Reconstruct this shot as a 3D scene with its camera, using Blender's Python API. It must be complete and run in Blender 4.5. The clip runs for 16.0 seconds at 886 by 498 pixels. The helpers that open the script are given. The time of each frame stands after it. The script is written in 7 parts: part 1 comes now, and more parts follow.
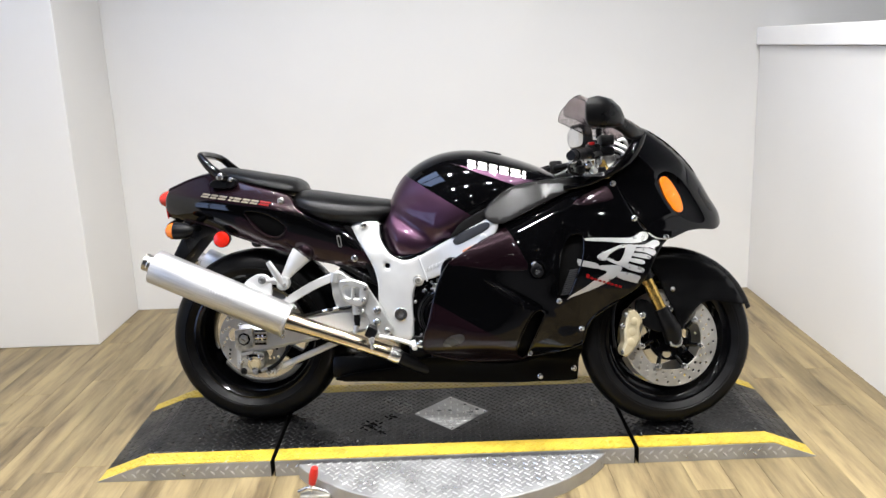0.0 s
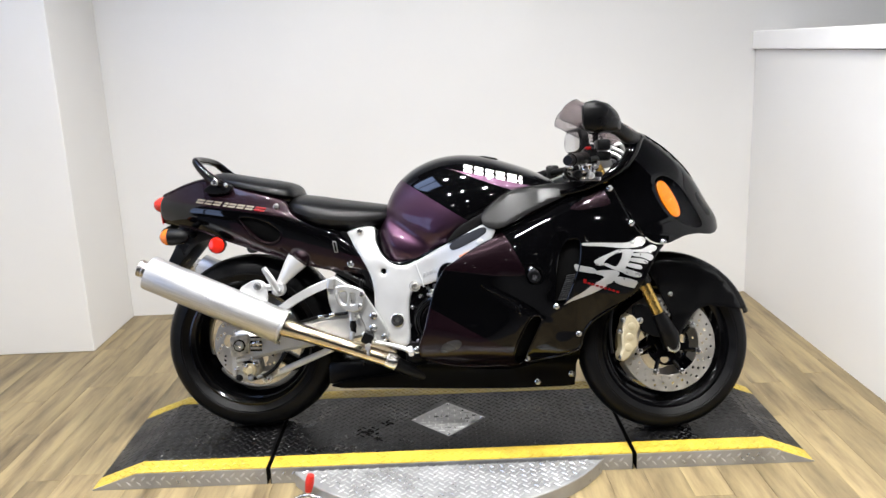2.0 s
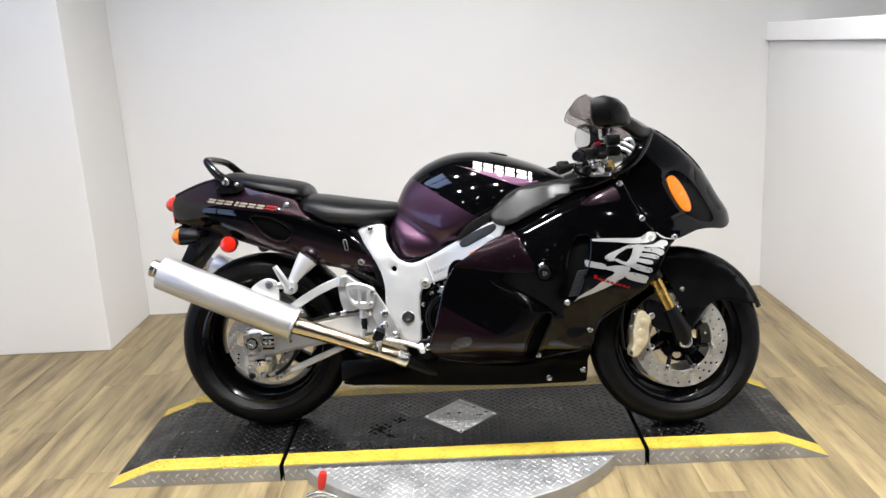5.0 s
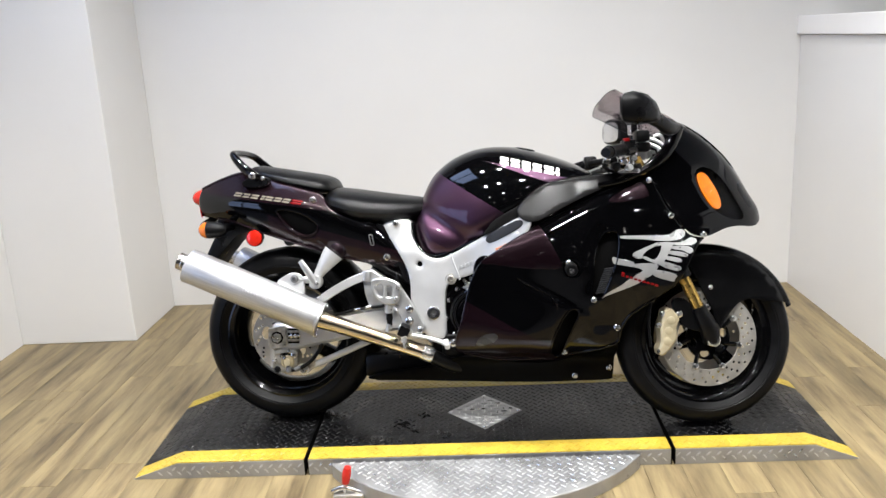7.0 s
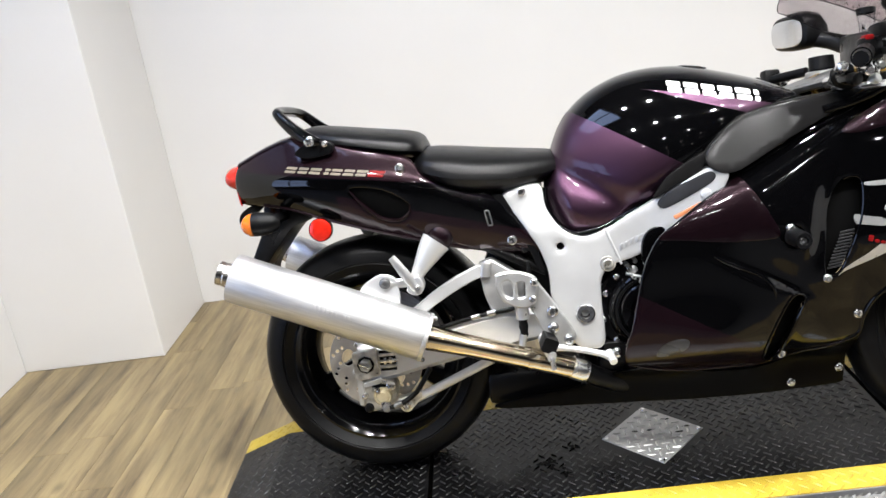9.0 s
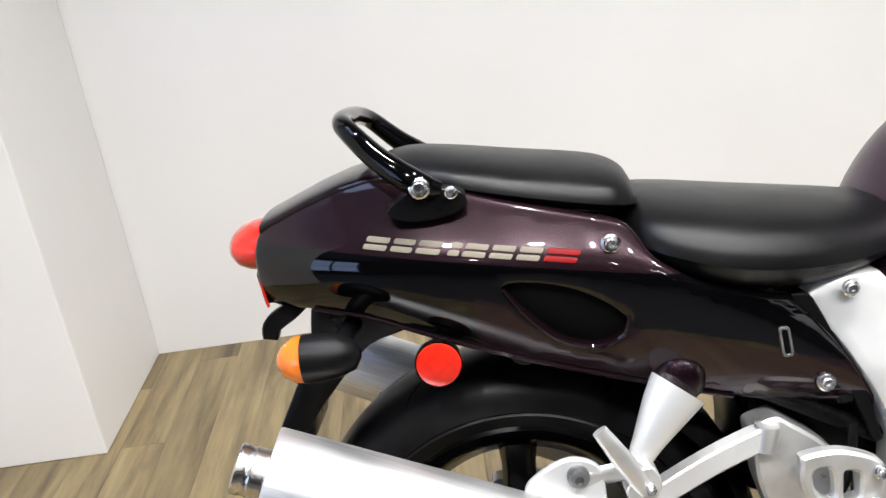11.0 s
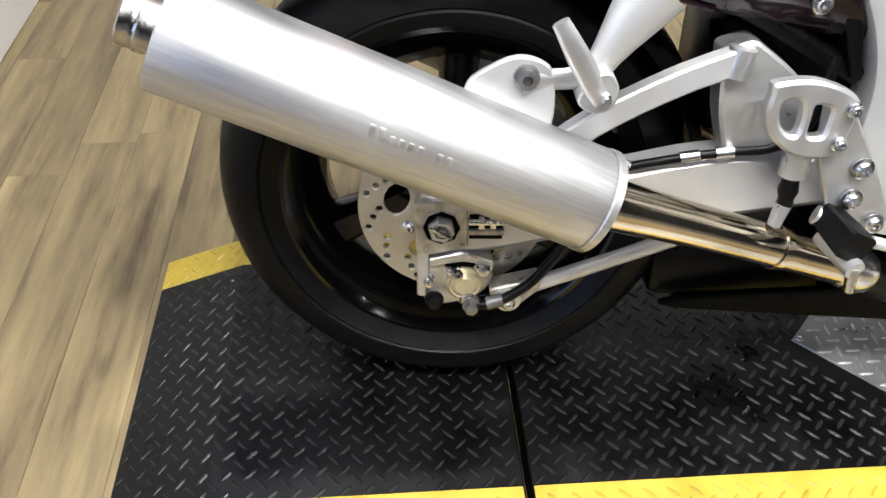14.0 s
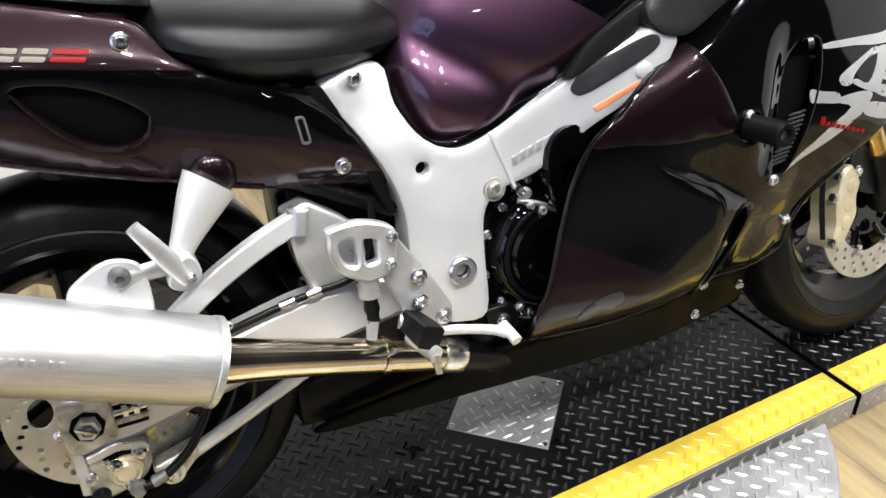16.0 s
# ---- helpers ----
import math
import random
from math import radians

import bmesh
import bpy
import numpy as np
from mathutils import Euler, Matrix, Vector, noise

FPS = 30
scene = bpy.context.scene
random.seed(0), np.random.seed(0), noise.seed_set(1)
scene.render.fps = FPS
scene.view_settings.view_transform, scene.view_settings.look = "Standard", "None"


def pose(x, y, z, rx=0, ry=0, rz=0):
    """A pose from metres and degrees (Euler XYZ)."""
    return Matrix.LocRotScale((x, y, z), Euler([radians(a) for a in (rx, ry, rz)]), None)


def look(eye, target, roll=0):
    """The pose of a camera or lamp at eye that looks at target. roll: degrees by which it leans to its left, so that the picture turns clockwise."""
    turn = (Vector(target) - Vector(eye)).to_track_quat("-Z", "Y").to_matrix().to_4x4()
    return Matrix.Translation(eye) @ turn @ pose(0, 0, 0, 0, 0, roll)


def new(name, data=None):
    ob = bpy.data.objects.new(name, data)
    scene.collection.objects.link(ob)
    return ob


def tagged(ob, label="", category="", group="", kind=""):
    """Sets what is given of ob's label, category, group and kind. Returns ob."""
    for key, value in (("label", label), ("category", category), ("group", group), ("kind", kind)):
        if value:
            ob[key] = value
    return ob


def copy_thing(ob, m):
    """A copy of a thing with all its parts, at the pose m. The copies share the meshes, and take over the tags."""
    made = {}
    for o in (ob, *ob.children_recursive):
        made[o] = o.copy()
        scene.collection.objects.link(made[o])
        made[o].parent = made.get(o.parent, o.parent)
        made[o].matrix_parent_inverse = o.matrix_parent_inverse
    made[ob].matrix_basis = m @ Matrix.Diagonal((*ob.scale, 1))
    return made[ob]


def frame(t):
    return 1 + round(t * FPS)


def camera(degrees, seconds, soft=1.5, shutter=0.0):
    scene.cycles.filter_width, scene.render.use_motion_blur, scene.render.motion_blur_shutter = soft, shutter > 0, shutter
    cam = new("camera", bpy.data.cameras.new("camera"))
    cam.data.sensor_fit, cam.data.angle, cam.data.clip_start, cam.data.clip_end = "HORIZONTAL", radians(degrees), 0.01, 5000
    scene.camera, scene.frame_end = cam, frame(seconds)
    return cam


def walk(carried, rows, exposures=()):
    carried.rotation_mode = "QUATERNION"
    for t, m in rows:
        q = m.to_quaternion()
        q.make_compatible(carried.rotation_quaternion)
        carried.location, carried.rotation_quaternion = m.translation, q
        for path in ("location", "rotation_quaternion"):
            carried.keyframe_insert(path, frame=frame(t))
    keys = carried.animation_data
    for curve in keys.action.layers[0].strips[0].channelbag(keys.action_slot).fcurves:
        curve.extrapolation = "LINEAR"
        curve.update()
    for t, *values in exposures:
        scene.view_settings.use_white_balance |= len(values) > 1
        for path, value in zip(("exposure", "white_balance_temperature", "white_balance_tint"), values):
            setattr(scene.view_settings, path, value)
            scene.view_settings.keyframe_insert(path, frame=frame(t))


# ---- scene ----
cam = camera(56.1, 16.0)
PATH = [
    (0, (-0.056, -0.014, 1.364), (-0.063, 1.927, 0.885), -2.2),
    (0.5, (-0.059, -0.013, 1.36), (-0.085, 1.93, 0.884), -1.9),
    (1, (-0.062, -0.005, 1.361), (-0.088, 1.935, 0.877), -2.2),
    (1.5, (-0.054, 0.001, 1.363), (-0.061, 1.945, 0.894), -2.0),
    (2, (-0.056, 0.0, 1.365), (-0.054, 1.944, 0.895), -2.3),
    (2.5, (-0.057, -0.006, 1.369), (-0.05, 1.94, 0.909), -1.9),
    (3, (-0.059, -0.016, 1.37), (-0.05, 1.932, 0.919), -2.3),
    (3.5, (-0.056, -0.005, 1.368), (-0.036, 1.941, 0.905), -2.4),
    (4, (-0.056, 0.007, 1.361), (-0.064, 1.948, 0.876), -2.2),
    (6.5, (0.012, -0.015, 1.384), (-0.054, 1.929, 0.917), -3.9),
    (7, (-0.05, 0.016, 1.382), (-0.14, 1.951, 0.885), -3.0),
    (7.5, (-0.159, 0.092, 1.365), (-0.268, 2.023, 0.854), -4.5),
    (8, (-0.215, 0.281, 1.332), (-0.365, 2.189, 0.749), -3.9),
    (8.5, (-0.274, 0.584, 1.324), (-0.486, 2.497, 0.783), -10.8),
    (9, (-0.415, 0.851, 1.3), (-0.535, 2.743, 0.661), -8.5),
    (9.5, (-0.504, 1.144, 1.277), (-0.518, 3.029, 0.606), -10.5),
    (10, (-0.599, 1.48, 1.283), (-0.709, 3.346, 0.571), -9.8),
    (10.2, (-0.665, 1.591, 1.272), (-0.74, 3.457, 0.555), -9.8),
    (12.3, (-0.854, 2.054, 1.182), (-0.771, 3.807, 0.223), -6.0),
    (12.5, (-0.852, 2.046, 1.153), (-0.756, 3.771, 0.145), -5.9),
    (13, (-0.842, 2.023, 1.107), (-0.716, 3.665, -0.029), -2.5),
    (13.5, (-0.83, 1.991, 1.082), (-0.713, 3.538, -0.181), -1.0),
    (14, (-0.824, 1.954, 1.06), (-0.704, 3.417, -0.298), 1.0),
    (14.5, (-0.822, 1.927, 1.081), (-0.627, 3.489, -0.152), 1.3),
    (15, (-0.807, 1.873, 1.112), (-0.326, 3.427, -0.052), -0.1),
    (15.5, (-0.78, 1.8, 1.165), (-0.052, 3.325, 0.096), 1.0),
    (16, (-0.725, 1.764, 1.148), (0.067, 3.281, 0.112), -1.6),
]
EXPOSURE = [(0, -0.10), (1, -0.08), (2, -0.05), (4.2, -0.08), (6.3, -0.18), (7.5, -0.16), (8.2, -0.08), (9, 0.0), (10.2, 0.02), (12.3, -0.18), (13, -0.2), (14, -0.22), (14.7, -0.18), (15.5, -0.04), (16, -0.02)]
walk(cam, [(t, look(eye, target, roll)) for t, eye, target, roll in PATH], EXPOSURE)
# ---------------------------------------------------------------- light
world = bpy.data.worlds.new("world")
scene.world = world
world.use_nodes = True
bg = world.node_tree.nodes["Background"]
bg.inputs["Color"].default_value = (0.9, 0.95, 1.0, 1)
bg.inputs["Strength"].default_value = 0.05
LAMP_COLOUR = (0.99, 0.985, 0.978)
LAMP_WATTS = {-8.4: 6, -6.0: 8, -3.4: 10, -0.9: 14, 1.2: 33, 2.7: 22}
LAMP_SPREAD = 137


# ---------------------------------------------------------------- materials
def mat(name, colour, rough=0.5, metal=0.0, coat=0.0, noise_scale=0.0, vary=0.15, bump=0.0, bump_scale=200.0, rough_vary=0.1, ior=1.5, spec=0.5):
    """A surface with grain at two scales, on object coordinates in metres."""
    m = bpy.data.materials.new(name)
    m.use_nodes = True
    nt = m.node_tree
    b = nt.nodes["Principled BSDF"]
    b.inputs["Base Color"].default_value = (*colour, 1)
    b.inputs["Roughness"].default_value = rough
    b.inputs["Metallic"].default_value = metal
    b.inputs["Coat Weight"].default_value = coat
    b.inputs["Coat Roughness"].default_value = 0.03
    b.inputs["IOR"].default_value = ior
    b.inputs["Specular IOR Level"].default_value = spec
    tc = nt.nodes.new("ShaderNodeTexCoord")
    if noise_scale:
        big = nt.nodes.new("ShaderNodeTexNoise")
        big.inputs["Scale"].default_value, big.inputs["Detail"].default_value = noise_scale, 6.0
        nt.links.new(tc.outputs["Object"], big.inputs["Vector"])
        ramp = nt.nodes.new("ShaderNodeMapRange")
        ramp.inputs["From Min"].default_value, ramp.inputs["From Max"].default_value = 0.3, 0.7
        ramp.inputs["To Min"].default_value, ramp.inputs["To Max"].default_value = 1 - vary, 1 + vary
        nt.links.new(big.outputs["Fac"], ramp.inputs["Value"])
        mul = nt.nodes.new("ShaderNodeVectorMath")
        mul.operation = "SCALE"
        mul.inputs[0].default_value = colour
        nt.links.new(ramp.outputs["Result"], mul.inputs["Scale"])
        nt.links.new(mul.outputs["Vector"], b.inputs["Base Color"])
        rr = nt.nodes.new("ShaderNodeMapRange")
        rr.inputs["From Min"].default_value, rr.inputs["From Max"].default_value = 0.3, 0.7
        rr.inputs["To Min"].default_value, rr.inputs["To Max"].default_value = max(0.02, rough - rough_vary), min(1, rough + rough_vary)
        nt.links.new(big.outputs["Fac"], rr.inputs["Value"])
        nt.links.new(rr.outputs["Result"], b.inputs["Roughness"])
    if bump:
        fine = nt.nodes.new("ShaderNodeTexNoise")
        fine.inputs["Scale"].default_value, fine.inputs["Detail"].default_value = bump_scale, 3.0
        nt.links.new(tc.outputs["Object"], fine.inputs["Vector"])
        bn = nt.nodes.new("ShaderNodeBump")
        bn.inputs["Strength"].default_value, bn.inputs["Distance"].default_value = bump, 0.001
        nt.links.new(fine.outputs["Fac"], bn.inputs["Height"])
        nt.links.new(bn.outputs["Normal"], b.inputs["Normal"])
    return m


def two_tone(name, first, second, lines, rough=0.40, metal=0.95, coat=0.45):
    """Car paint: the second colour lies where every half plane a*x + c*z > d holds, in metres of the machine's own frame."""
    m = mat(name, first, rough, metal, coat)
    nt = m.node_tree
    b = nt.nodes["Principled BSDF"]
    tc = nt.nodes.new("ShaderNodeTexCoord")
    total = None
    for region in lines:
        inside = None
        for a, c, d in region:
            dot = nt.nodes.new("ShaderNodeVectorMath")
            dot.operation = "DOT_PRODUCT"
            dot.inputs[1].default_value = (a, 0, c)
            nt.links.new(tc.outputs["Object"], dot.inputs[0])
            gt = nt.nodes.new("ShaderNodeMath")
            gt.operation = "GREATER_THAN"
            gt.inputs[1].default_value = d
            nt.links.new(dot.outputs["Value"], gt.inputs[0])
            if inside is None:
                inside = gt
            else:
                both = nt.nodes.new("ShaderNodeMath")
                both.operation = "MULTIPLY"
                nt.links.new(inside.outputs[0], both.inputs[0])
                nt.links.new(gt.outputs[0], both.inputs[1])
                inside = both
        if total is None:
            total = inside
        else:
            either = nt.nodes.new("ShaderNodeMath")
            either.operation = "MAXIMUM"
            nt.links.new(total.outputs[0], either.inputs[0])
            nt.links.new(inside.outputs[0], either.inputs[1])
            total = either
    for socket, low, high in (("Metallic", metal, 0.0), ("Roughness", rough, 0.05)):
        per = nt.nodes.new("ShaderNodeMapRange")
        per.inputs["To Min"].default_value, per.inputs["To Max"].default_value = low, high
        nt.links.new(total.outputs[0], per.inputs["Value"])
        nt.links.new(per.outputs["Result"], b.inputs[socket])
    b.inputs["Specular IOR Level"].default_value = 0.15
    mix = nt.nodes.new("ShaderNodeMix")
    mix.data_type = "RGBA"
    mix.inputs["A"].default_value, mix.inputs["B"].default_value = (*first, 1), (*second, 1)
    nt.links.new(total.outputs[0], mix.inputs["Factor"])
    flake = nt.nodes.new("ShaderNodeTexNoise")
    flake.inputs["Scale"].default_value = 1500.0
    nt.links.new(tc.outputs["Object"], flake.inputs["Vector"])
    fr = nt.nodes.new("ShaderNodeMapRange")
    fr.inputs["To Min"].default_value, fr.inputs["To Max"].default_value = 0.7, 1.3
    nt.links.new(flake.outputs["Fac"], fr.inputs["Value"])
    sc = nt.nodes.new("ShaderNodeVectorMath")
    sc.operation = "SCALE"
    nt.links.new(mix.outputs["Result"], sc.inputs[0])
    nt.links.new(fr.outputs["Result"], sc.inputs["Scale"])
    nt.links.new(sc.outputs["Vector"], b.inputs["Base Color"])
    return m


# third colour is MAROON darkened, shade put into the same paint
PLUM, MAROON, MAROON_SHADED, BLACK = (0.058, 0.0280, 0.0490), (0.0130, 0.0052, 0.0078), (0.0085, 0.0034, 0.0054), (0.0010, 0.0010, 0.0012)
M_WALL = mat("white_wall_paint", (0.70, 0.69, 0.672), 0.55, noise_scale=1.2, vary=0.03, bump=0.15, bump_scale=250)
M_TRIM = mat("white_trim_paint", (0.82, 0.81, 0.80), 0.4, noise_scale=3, vary=0.03)
M_PLUM = mat("plum_metallic_paint", PLUM, 0.40, 0.95, 0.45, noise_scale=900, vary=0.25, rough_vary=0.04)
# the tail's maroon again, with shade mixed into its colour
M_MAROON_SHADED = mat("shaded_maroon_metallic_paint", MAROON_SHADED, 0.28, 0.6, 0.45, spec=0.12, noise_scale=900, vary=0.25, rough_vary=0.04)
M_BLACK = mat("black_gloss_paint", BLACK, 0.04, 0.0, 0.0, spec=0.24, noise_scale=5, vary=0.2, rough_vary=0.03)
M_TANK = two_tone("tank_two_tone_paint", PLUM, BLACK, [[(0.62, 1.0, 0.769)]])
M_BELLY = mat("black_belly_paint", (0.0010, 0.0010, 0.0011), 0.34, spec=0.05, noise_scale=8, vary=0.2, rough_vary=0.06)
M_SATIN = mat("satin_black_plastic", (0.0028, 0.0028, 0.0031), 0.34, spec=0.17, noise_scale=20, vary=0.2, bump=0.15, bump_scale=900)
M_GREYPL = mat("grey_textured_plastic", (0.020, 0.020, 0.0215), 0.32, spec=0.4, noise_scale=15, vary=0.2, bump=0.25, bump_scale=1200)
M_KNEE = mat("smooth_dark_grey_plastic", (0.0085, 0.0082, 0.0082), 0.21, spec=0.11, noise_scale=7, vary=0.2, rough_vary=0.07)
M_RUBBER = mat("tyre_rubber", (0.0036, 0.0036, 0.0040), 0.38, spec=0.12, noise_scale=25, vary=0.3, bump=0.25, bump_scale=500)
M_SEAT = mat("black_vinyl", (0.0024, 0.0024, 0.0026), 0.34, spec=0.22, noise_scale=12, vary=0.2, rough_vary=0.05, bump=0.2, bump_scale=1400)
M_GUARD = mat("black_satin_paint", (0.0018, 0.0018, 0.002), 0.20, 0.0, 0.0, spec=0.34, noise_scale=8, vary=0.2, rough_vary=0.05)
M_RIM = mat("black_wheel_enamel", (0.0016, 0.0016, 0.0019), 0.08, 0.0, 0.0, spec=0.26, noise_scale=10, vary=0.2)
M_FRAME = mat("silver_frame_paint", (0.57, 0.57, 0.565), 0.36, 0.45, 0.2, noise_scale=14, vary=0.06, rough_vary=0.06, bump=0.05)
M_CAST = mat("cast_aluminium", (0.55, 0.55, 0.54), 0.36, 0.75, noise_scale=30, vary=0.12, bump=0.2, bump_scale=700)
M_ALLOY = mat("polished_alloy", (0.72, 0.72, 0.72), 0.22, 1.0, noise_scale=12, vary=0.1)
M_BRUSH = mat("brushed_aluminium", (0.60, 0.60, 0.605), 0.38, 1.0)
M_CHROME = mat("heat_tinted_chrome", (0.66, 0.57, 0.42), 0.15, 1.0, noise_scale=9, vary=0.2, rough_vary=0.05)
M_STEEL = mat("drilled_disc_steel", (0.52, 0.50, 0.46), 0.38, 0.8, noise_scale=30, vary=0.12, bump=0.1, bump_scale=900)
M_DULL = mat("dull_grey_steel", (0.22, 0.22, 0.22), 0.42, 0.8, noise_scale=40, vary=0.25, bump=0.2, bump_scale=800)
M_OILY = mat("oily_black_tread", (0.001, 0.001, 0.001), 0.05, 0.0, 1.0, noise_scale=60, vary=0.2)
M_GRIME = mat("grimy_cast_alloy", (0.46, 0.44, 0.39), 0.40, 0.65, noise_scale=45, vary=0.55, rough_vary=0.15, bump=0.3, bump_scale=500)
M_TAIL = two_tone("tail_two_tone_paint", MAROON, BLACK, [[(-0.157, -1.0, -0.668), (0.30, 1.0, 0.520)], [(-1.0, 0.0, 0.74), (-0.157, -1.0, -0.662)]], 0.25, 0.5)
M_ETCH = mat("etched_marking", (0.64, 0.635, 0.63), 0.52, 1.0, noise_scale=60, vary=0.1)
M_TIP = mat("outlet_steel", (0.50, 0.485, 0.465), 0.30, 1.0, noise_scale=30, vary=0.15)
M_BOLT = mat("zinc_bolt", (0.62, 0.62, 0.62), 0.25, 1.0, noise_scale=60, vary=0.15)
M_GOLD = mat("gold_fork_tube", (0.55, 0.36, 0.10), 0.25, 0.9, noise_scale=30, vary=0.1)
M_CALIPER = mat("cream_gold_caliper", (0.50, 0.43, 0.28), 0.42, 0.3, noise_scale=30, vary=0.15)
M_AMBER = mat("amber_lens", (0.64, 0.14, 0.003), 0.18, 0.0, 0.4, noise_scale=60, vary=0.12)
M_RED = mat("red_lens", (0.52, 0.016, 0.007), 0.15, 0.0, 0.2, noise_scale=60, vary=0.15)
M_DECAL = mat("silver_decal", (0.50, 0.50, 0.495), 0.33, 0.65, 0.2, noise_scale=30, vary=0.06)
M_WHITE = mat("white_decal", (0.78, 0.77, 0.74), 0.35, 0.0, 0.5, noise_scale=40, vary=0.05)
M_BEIGE = mat("pale_beige_decal", (0.17, 0.148, 0.115), 0.45, 0.0, 0.0, spec=0.2, noise_scale=40, vary=0.08)
M_REDDEC = mat("red_decal", (0.17, 0.003, 0.004), 0.45, 0.0, 0.0, spec=0.12, noise_scale=40, vary=0.08)
M_ORANGE = mat("orange_sticker", (0.55, 0.20, 0.09), 0.4, 0.0, 0.1, noise_scale=40, vary=0.15)
# near-black for oil spots, and for shade painted into gaps and recesses
M_SHADE_OIL = mat("recess_shade_and_oil_black", (0.002, 0.002, 0.002), 0.7, noise_scale=10, spec=0.05)
M_PLATEBLK = mat("black_painted_tread_plate", (0.0026, 0.0026, 0.0029), 0.36, 0.0, 0.0, spec=0.30, noise_scale=9, vary=0.35, rough_vary=0.15, bump=0.25, bump_scale=350)
M_TREADBLK = mat("worn_black_tread", (0.007, 0.007, 0.0074), 0.37, 0.0, 0.0, spec=0.38, noise_scale=7, vary=0.5, rough_vary=0.12)
M_YELLOW = mat("yellow_safety_paint", (0.47, 0.335, 0.035), 0.42, noise_scale=14, vary=0.15, bump=0.3, bump_scale=300)
M_TREADY = mat("yellow_tread_paint", (0.43, 0.30, 0.03), 0.4, noise_scale=14, vary=0.25)
M_SILVERPL = mat("bare_tread_plate", (0.36, 0.36, 0.355), 0.40, 0.6, noise_scale=12, vary=0.18, rough_vary=0.12, bump=0.15, bump_scale=300)
M_TREADS = mat("bare_tread_lug", (0.52, 0.52, 0.515), 0.32, 0.75, noise_scale=12, vary=0.15)
M_REDGRIP = mat("red_rubber_grip", (0.55, 0.02, 0.012), 0.4, noise_scale=30, vary=0.15)


def chipped(m, under, scale, amount):
    """Breaks the paint with small dark chips and scuffs that follow a stretched noise."""
    nt = m.node_tree
    b = nt.nodes["Principled BSDF"]
    tc = nt.nodes.new("ShaderNodeTexCoord")
    mp = nt.nodes.new("ShaderNodeMapping")
    mp.inputs["Scale"].default_value = (scale, scale * 2.2, scale)
    nt.links.new(tc.outputs["Object"], mp.inputs["Vector"])
    n = nt.nodes.new("ShaderNodeTexNoise")
    n.inputs["Scale"].default_value, n.inputs["Detail"].default_value, n.inputs["Roughness"].default_value = 1.0, 6.0, 0.7
    nt.links.new(mp.outputs["Vector"], n.inputs["Vector"])
    ramp = nt.nodes.new("ShaderNodeMapRange")
    ramp.inputs["From Min"].default_value, ramp.inputs["From Max"].default_value = 0.68 - amount, 0.72 - amount
    nt.links.new(n.outputs["Fac"], ramp.inputs["Value"])
    mix = nt.nodes.new("ShaderNodeMix")
    mix.data_type = "RGBA"
    old = b.inputs["Base Color"].links[0].from_socket
    nt.links.new(old, mix.inputs["A"])
    mix.inputs["B"].default_value = (*under, 1)
    nt.links.new(ramp.outputs["Result"], mix.inputs["Factor"])
    nt.links.new(mix.outputs["Result"], b.inputs["Base Color"])


chipped(M_YELLOW, (0.05, 0.045, 0.03), 22.0, 0.0)
chipped(M_TREADY, (0.04, 0.036, 0.03), 30.0, 0.03)
chipped(M_SILVERPL, (0.12, 0.11, 0.10), 16.0, 0.02)


def brush_along(m, turn, colour):
    """Fine brush lines along an axis turned about the machine's y, with soft stains across them."""
    nt = m.node_tree
    b = nt.nodes["Principled BSDF"]
    tc = nt.nodes.new("ShaderNodeTexCoord")
    mp = nt.nodes.new("ShaderNodeMapping")
    mp.vector_type = "TEXTURE"
    mp.inputs["Rotation"].default_value = (0, radians(-turn), 0)
    mp.inputs["Scale"].default_value = (0.25, 0.004, 0.004)
    nt.links.new(tc.outputs["Object"], mp.inputs["Vector"])
    line = nt.nodes.new("ShaderNodeTexNoise")
    line.inputs["Scale"].default_value, line.inputs["Detail"].default_value = 1.0, 5.0
    nt.links.new(mp.outputs["Vector"], line.inputs["Vector"])
    stain = nt.nodes.new("ShaderNodeTexNoise")
    stain.inputs["Scale"].default_value, stain.inputs["Detail"].default_value = 9.0, 5.0
    nt.links.new(tc.outputs["Object"], stain.inputs["Vector"])
    tone = nt.nodes.new("ShaderNodeMapRange")
    tone.inputs["From Min"].default_value, tone.inputs["From Max"].default_value = 0.3, 0.7
    tone.inputs["To Min"].default_value, tone.inputs["To Max"].default_value = 0.86, 1.1
    nt.links.new(line.outputs["Fac"], tone.inputs["Value"])
    sc = nt.nodes.new("ShaderNodeVectorMath")
    sc.operation = "SCALE"
    sc.inputs[0].default_value = colour
    nt.links.new(tone.outputs["Result"], sc.inputs["Scale"])
    nt.links.new(sc.outputs["Vector"], b.inputs["Base Color"])
    rr = nt.nodes.new("ShaderNodeMapRange")
    rr.inputs["From Min"].default_value, rr.inputs["From Max"].default_value = 0.35, 0.65
    rr.inputs["To Min"].default_value, rr.inputs["To Max"].default_value = 0.45, 0.58
    nt.links.new(stain.outputs["Fac"], rr.inputs["Value"])
    nt.links.new(rr.outputs["Result"], b.inputs["Roughness"])
    bn = nt.nodes.new("ShaderNodeBump")
    bn.inputs["Strength"].default_value, bn.inputs["Distance"].default_value = 0.12, 0.0005
    nt.links.new(line.outputs["Fac"], bn.inputs["Height"])
    nt.links.new(bn.outputs["Normal"], b.inputs["Normal"])


brush_along(M_BRUSH, -24.2, (0.59, 0.588, 0.585))


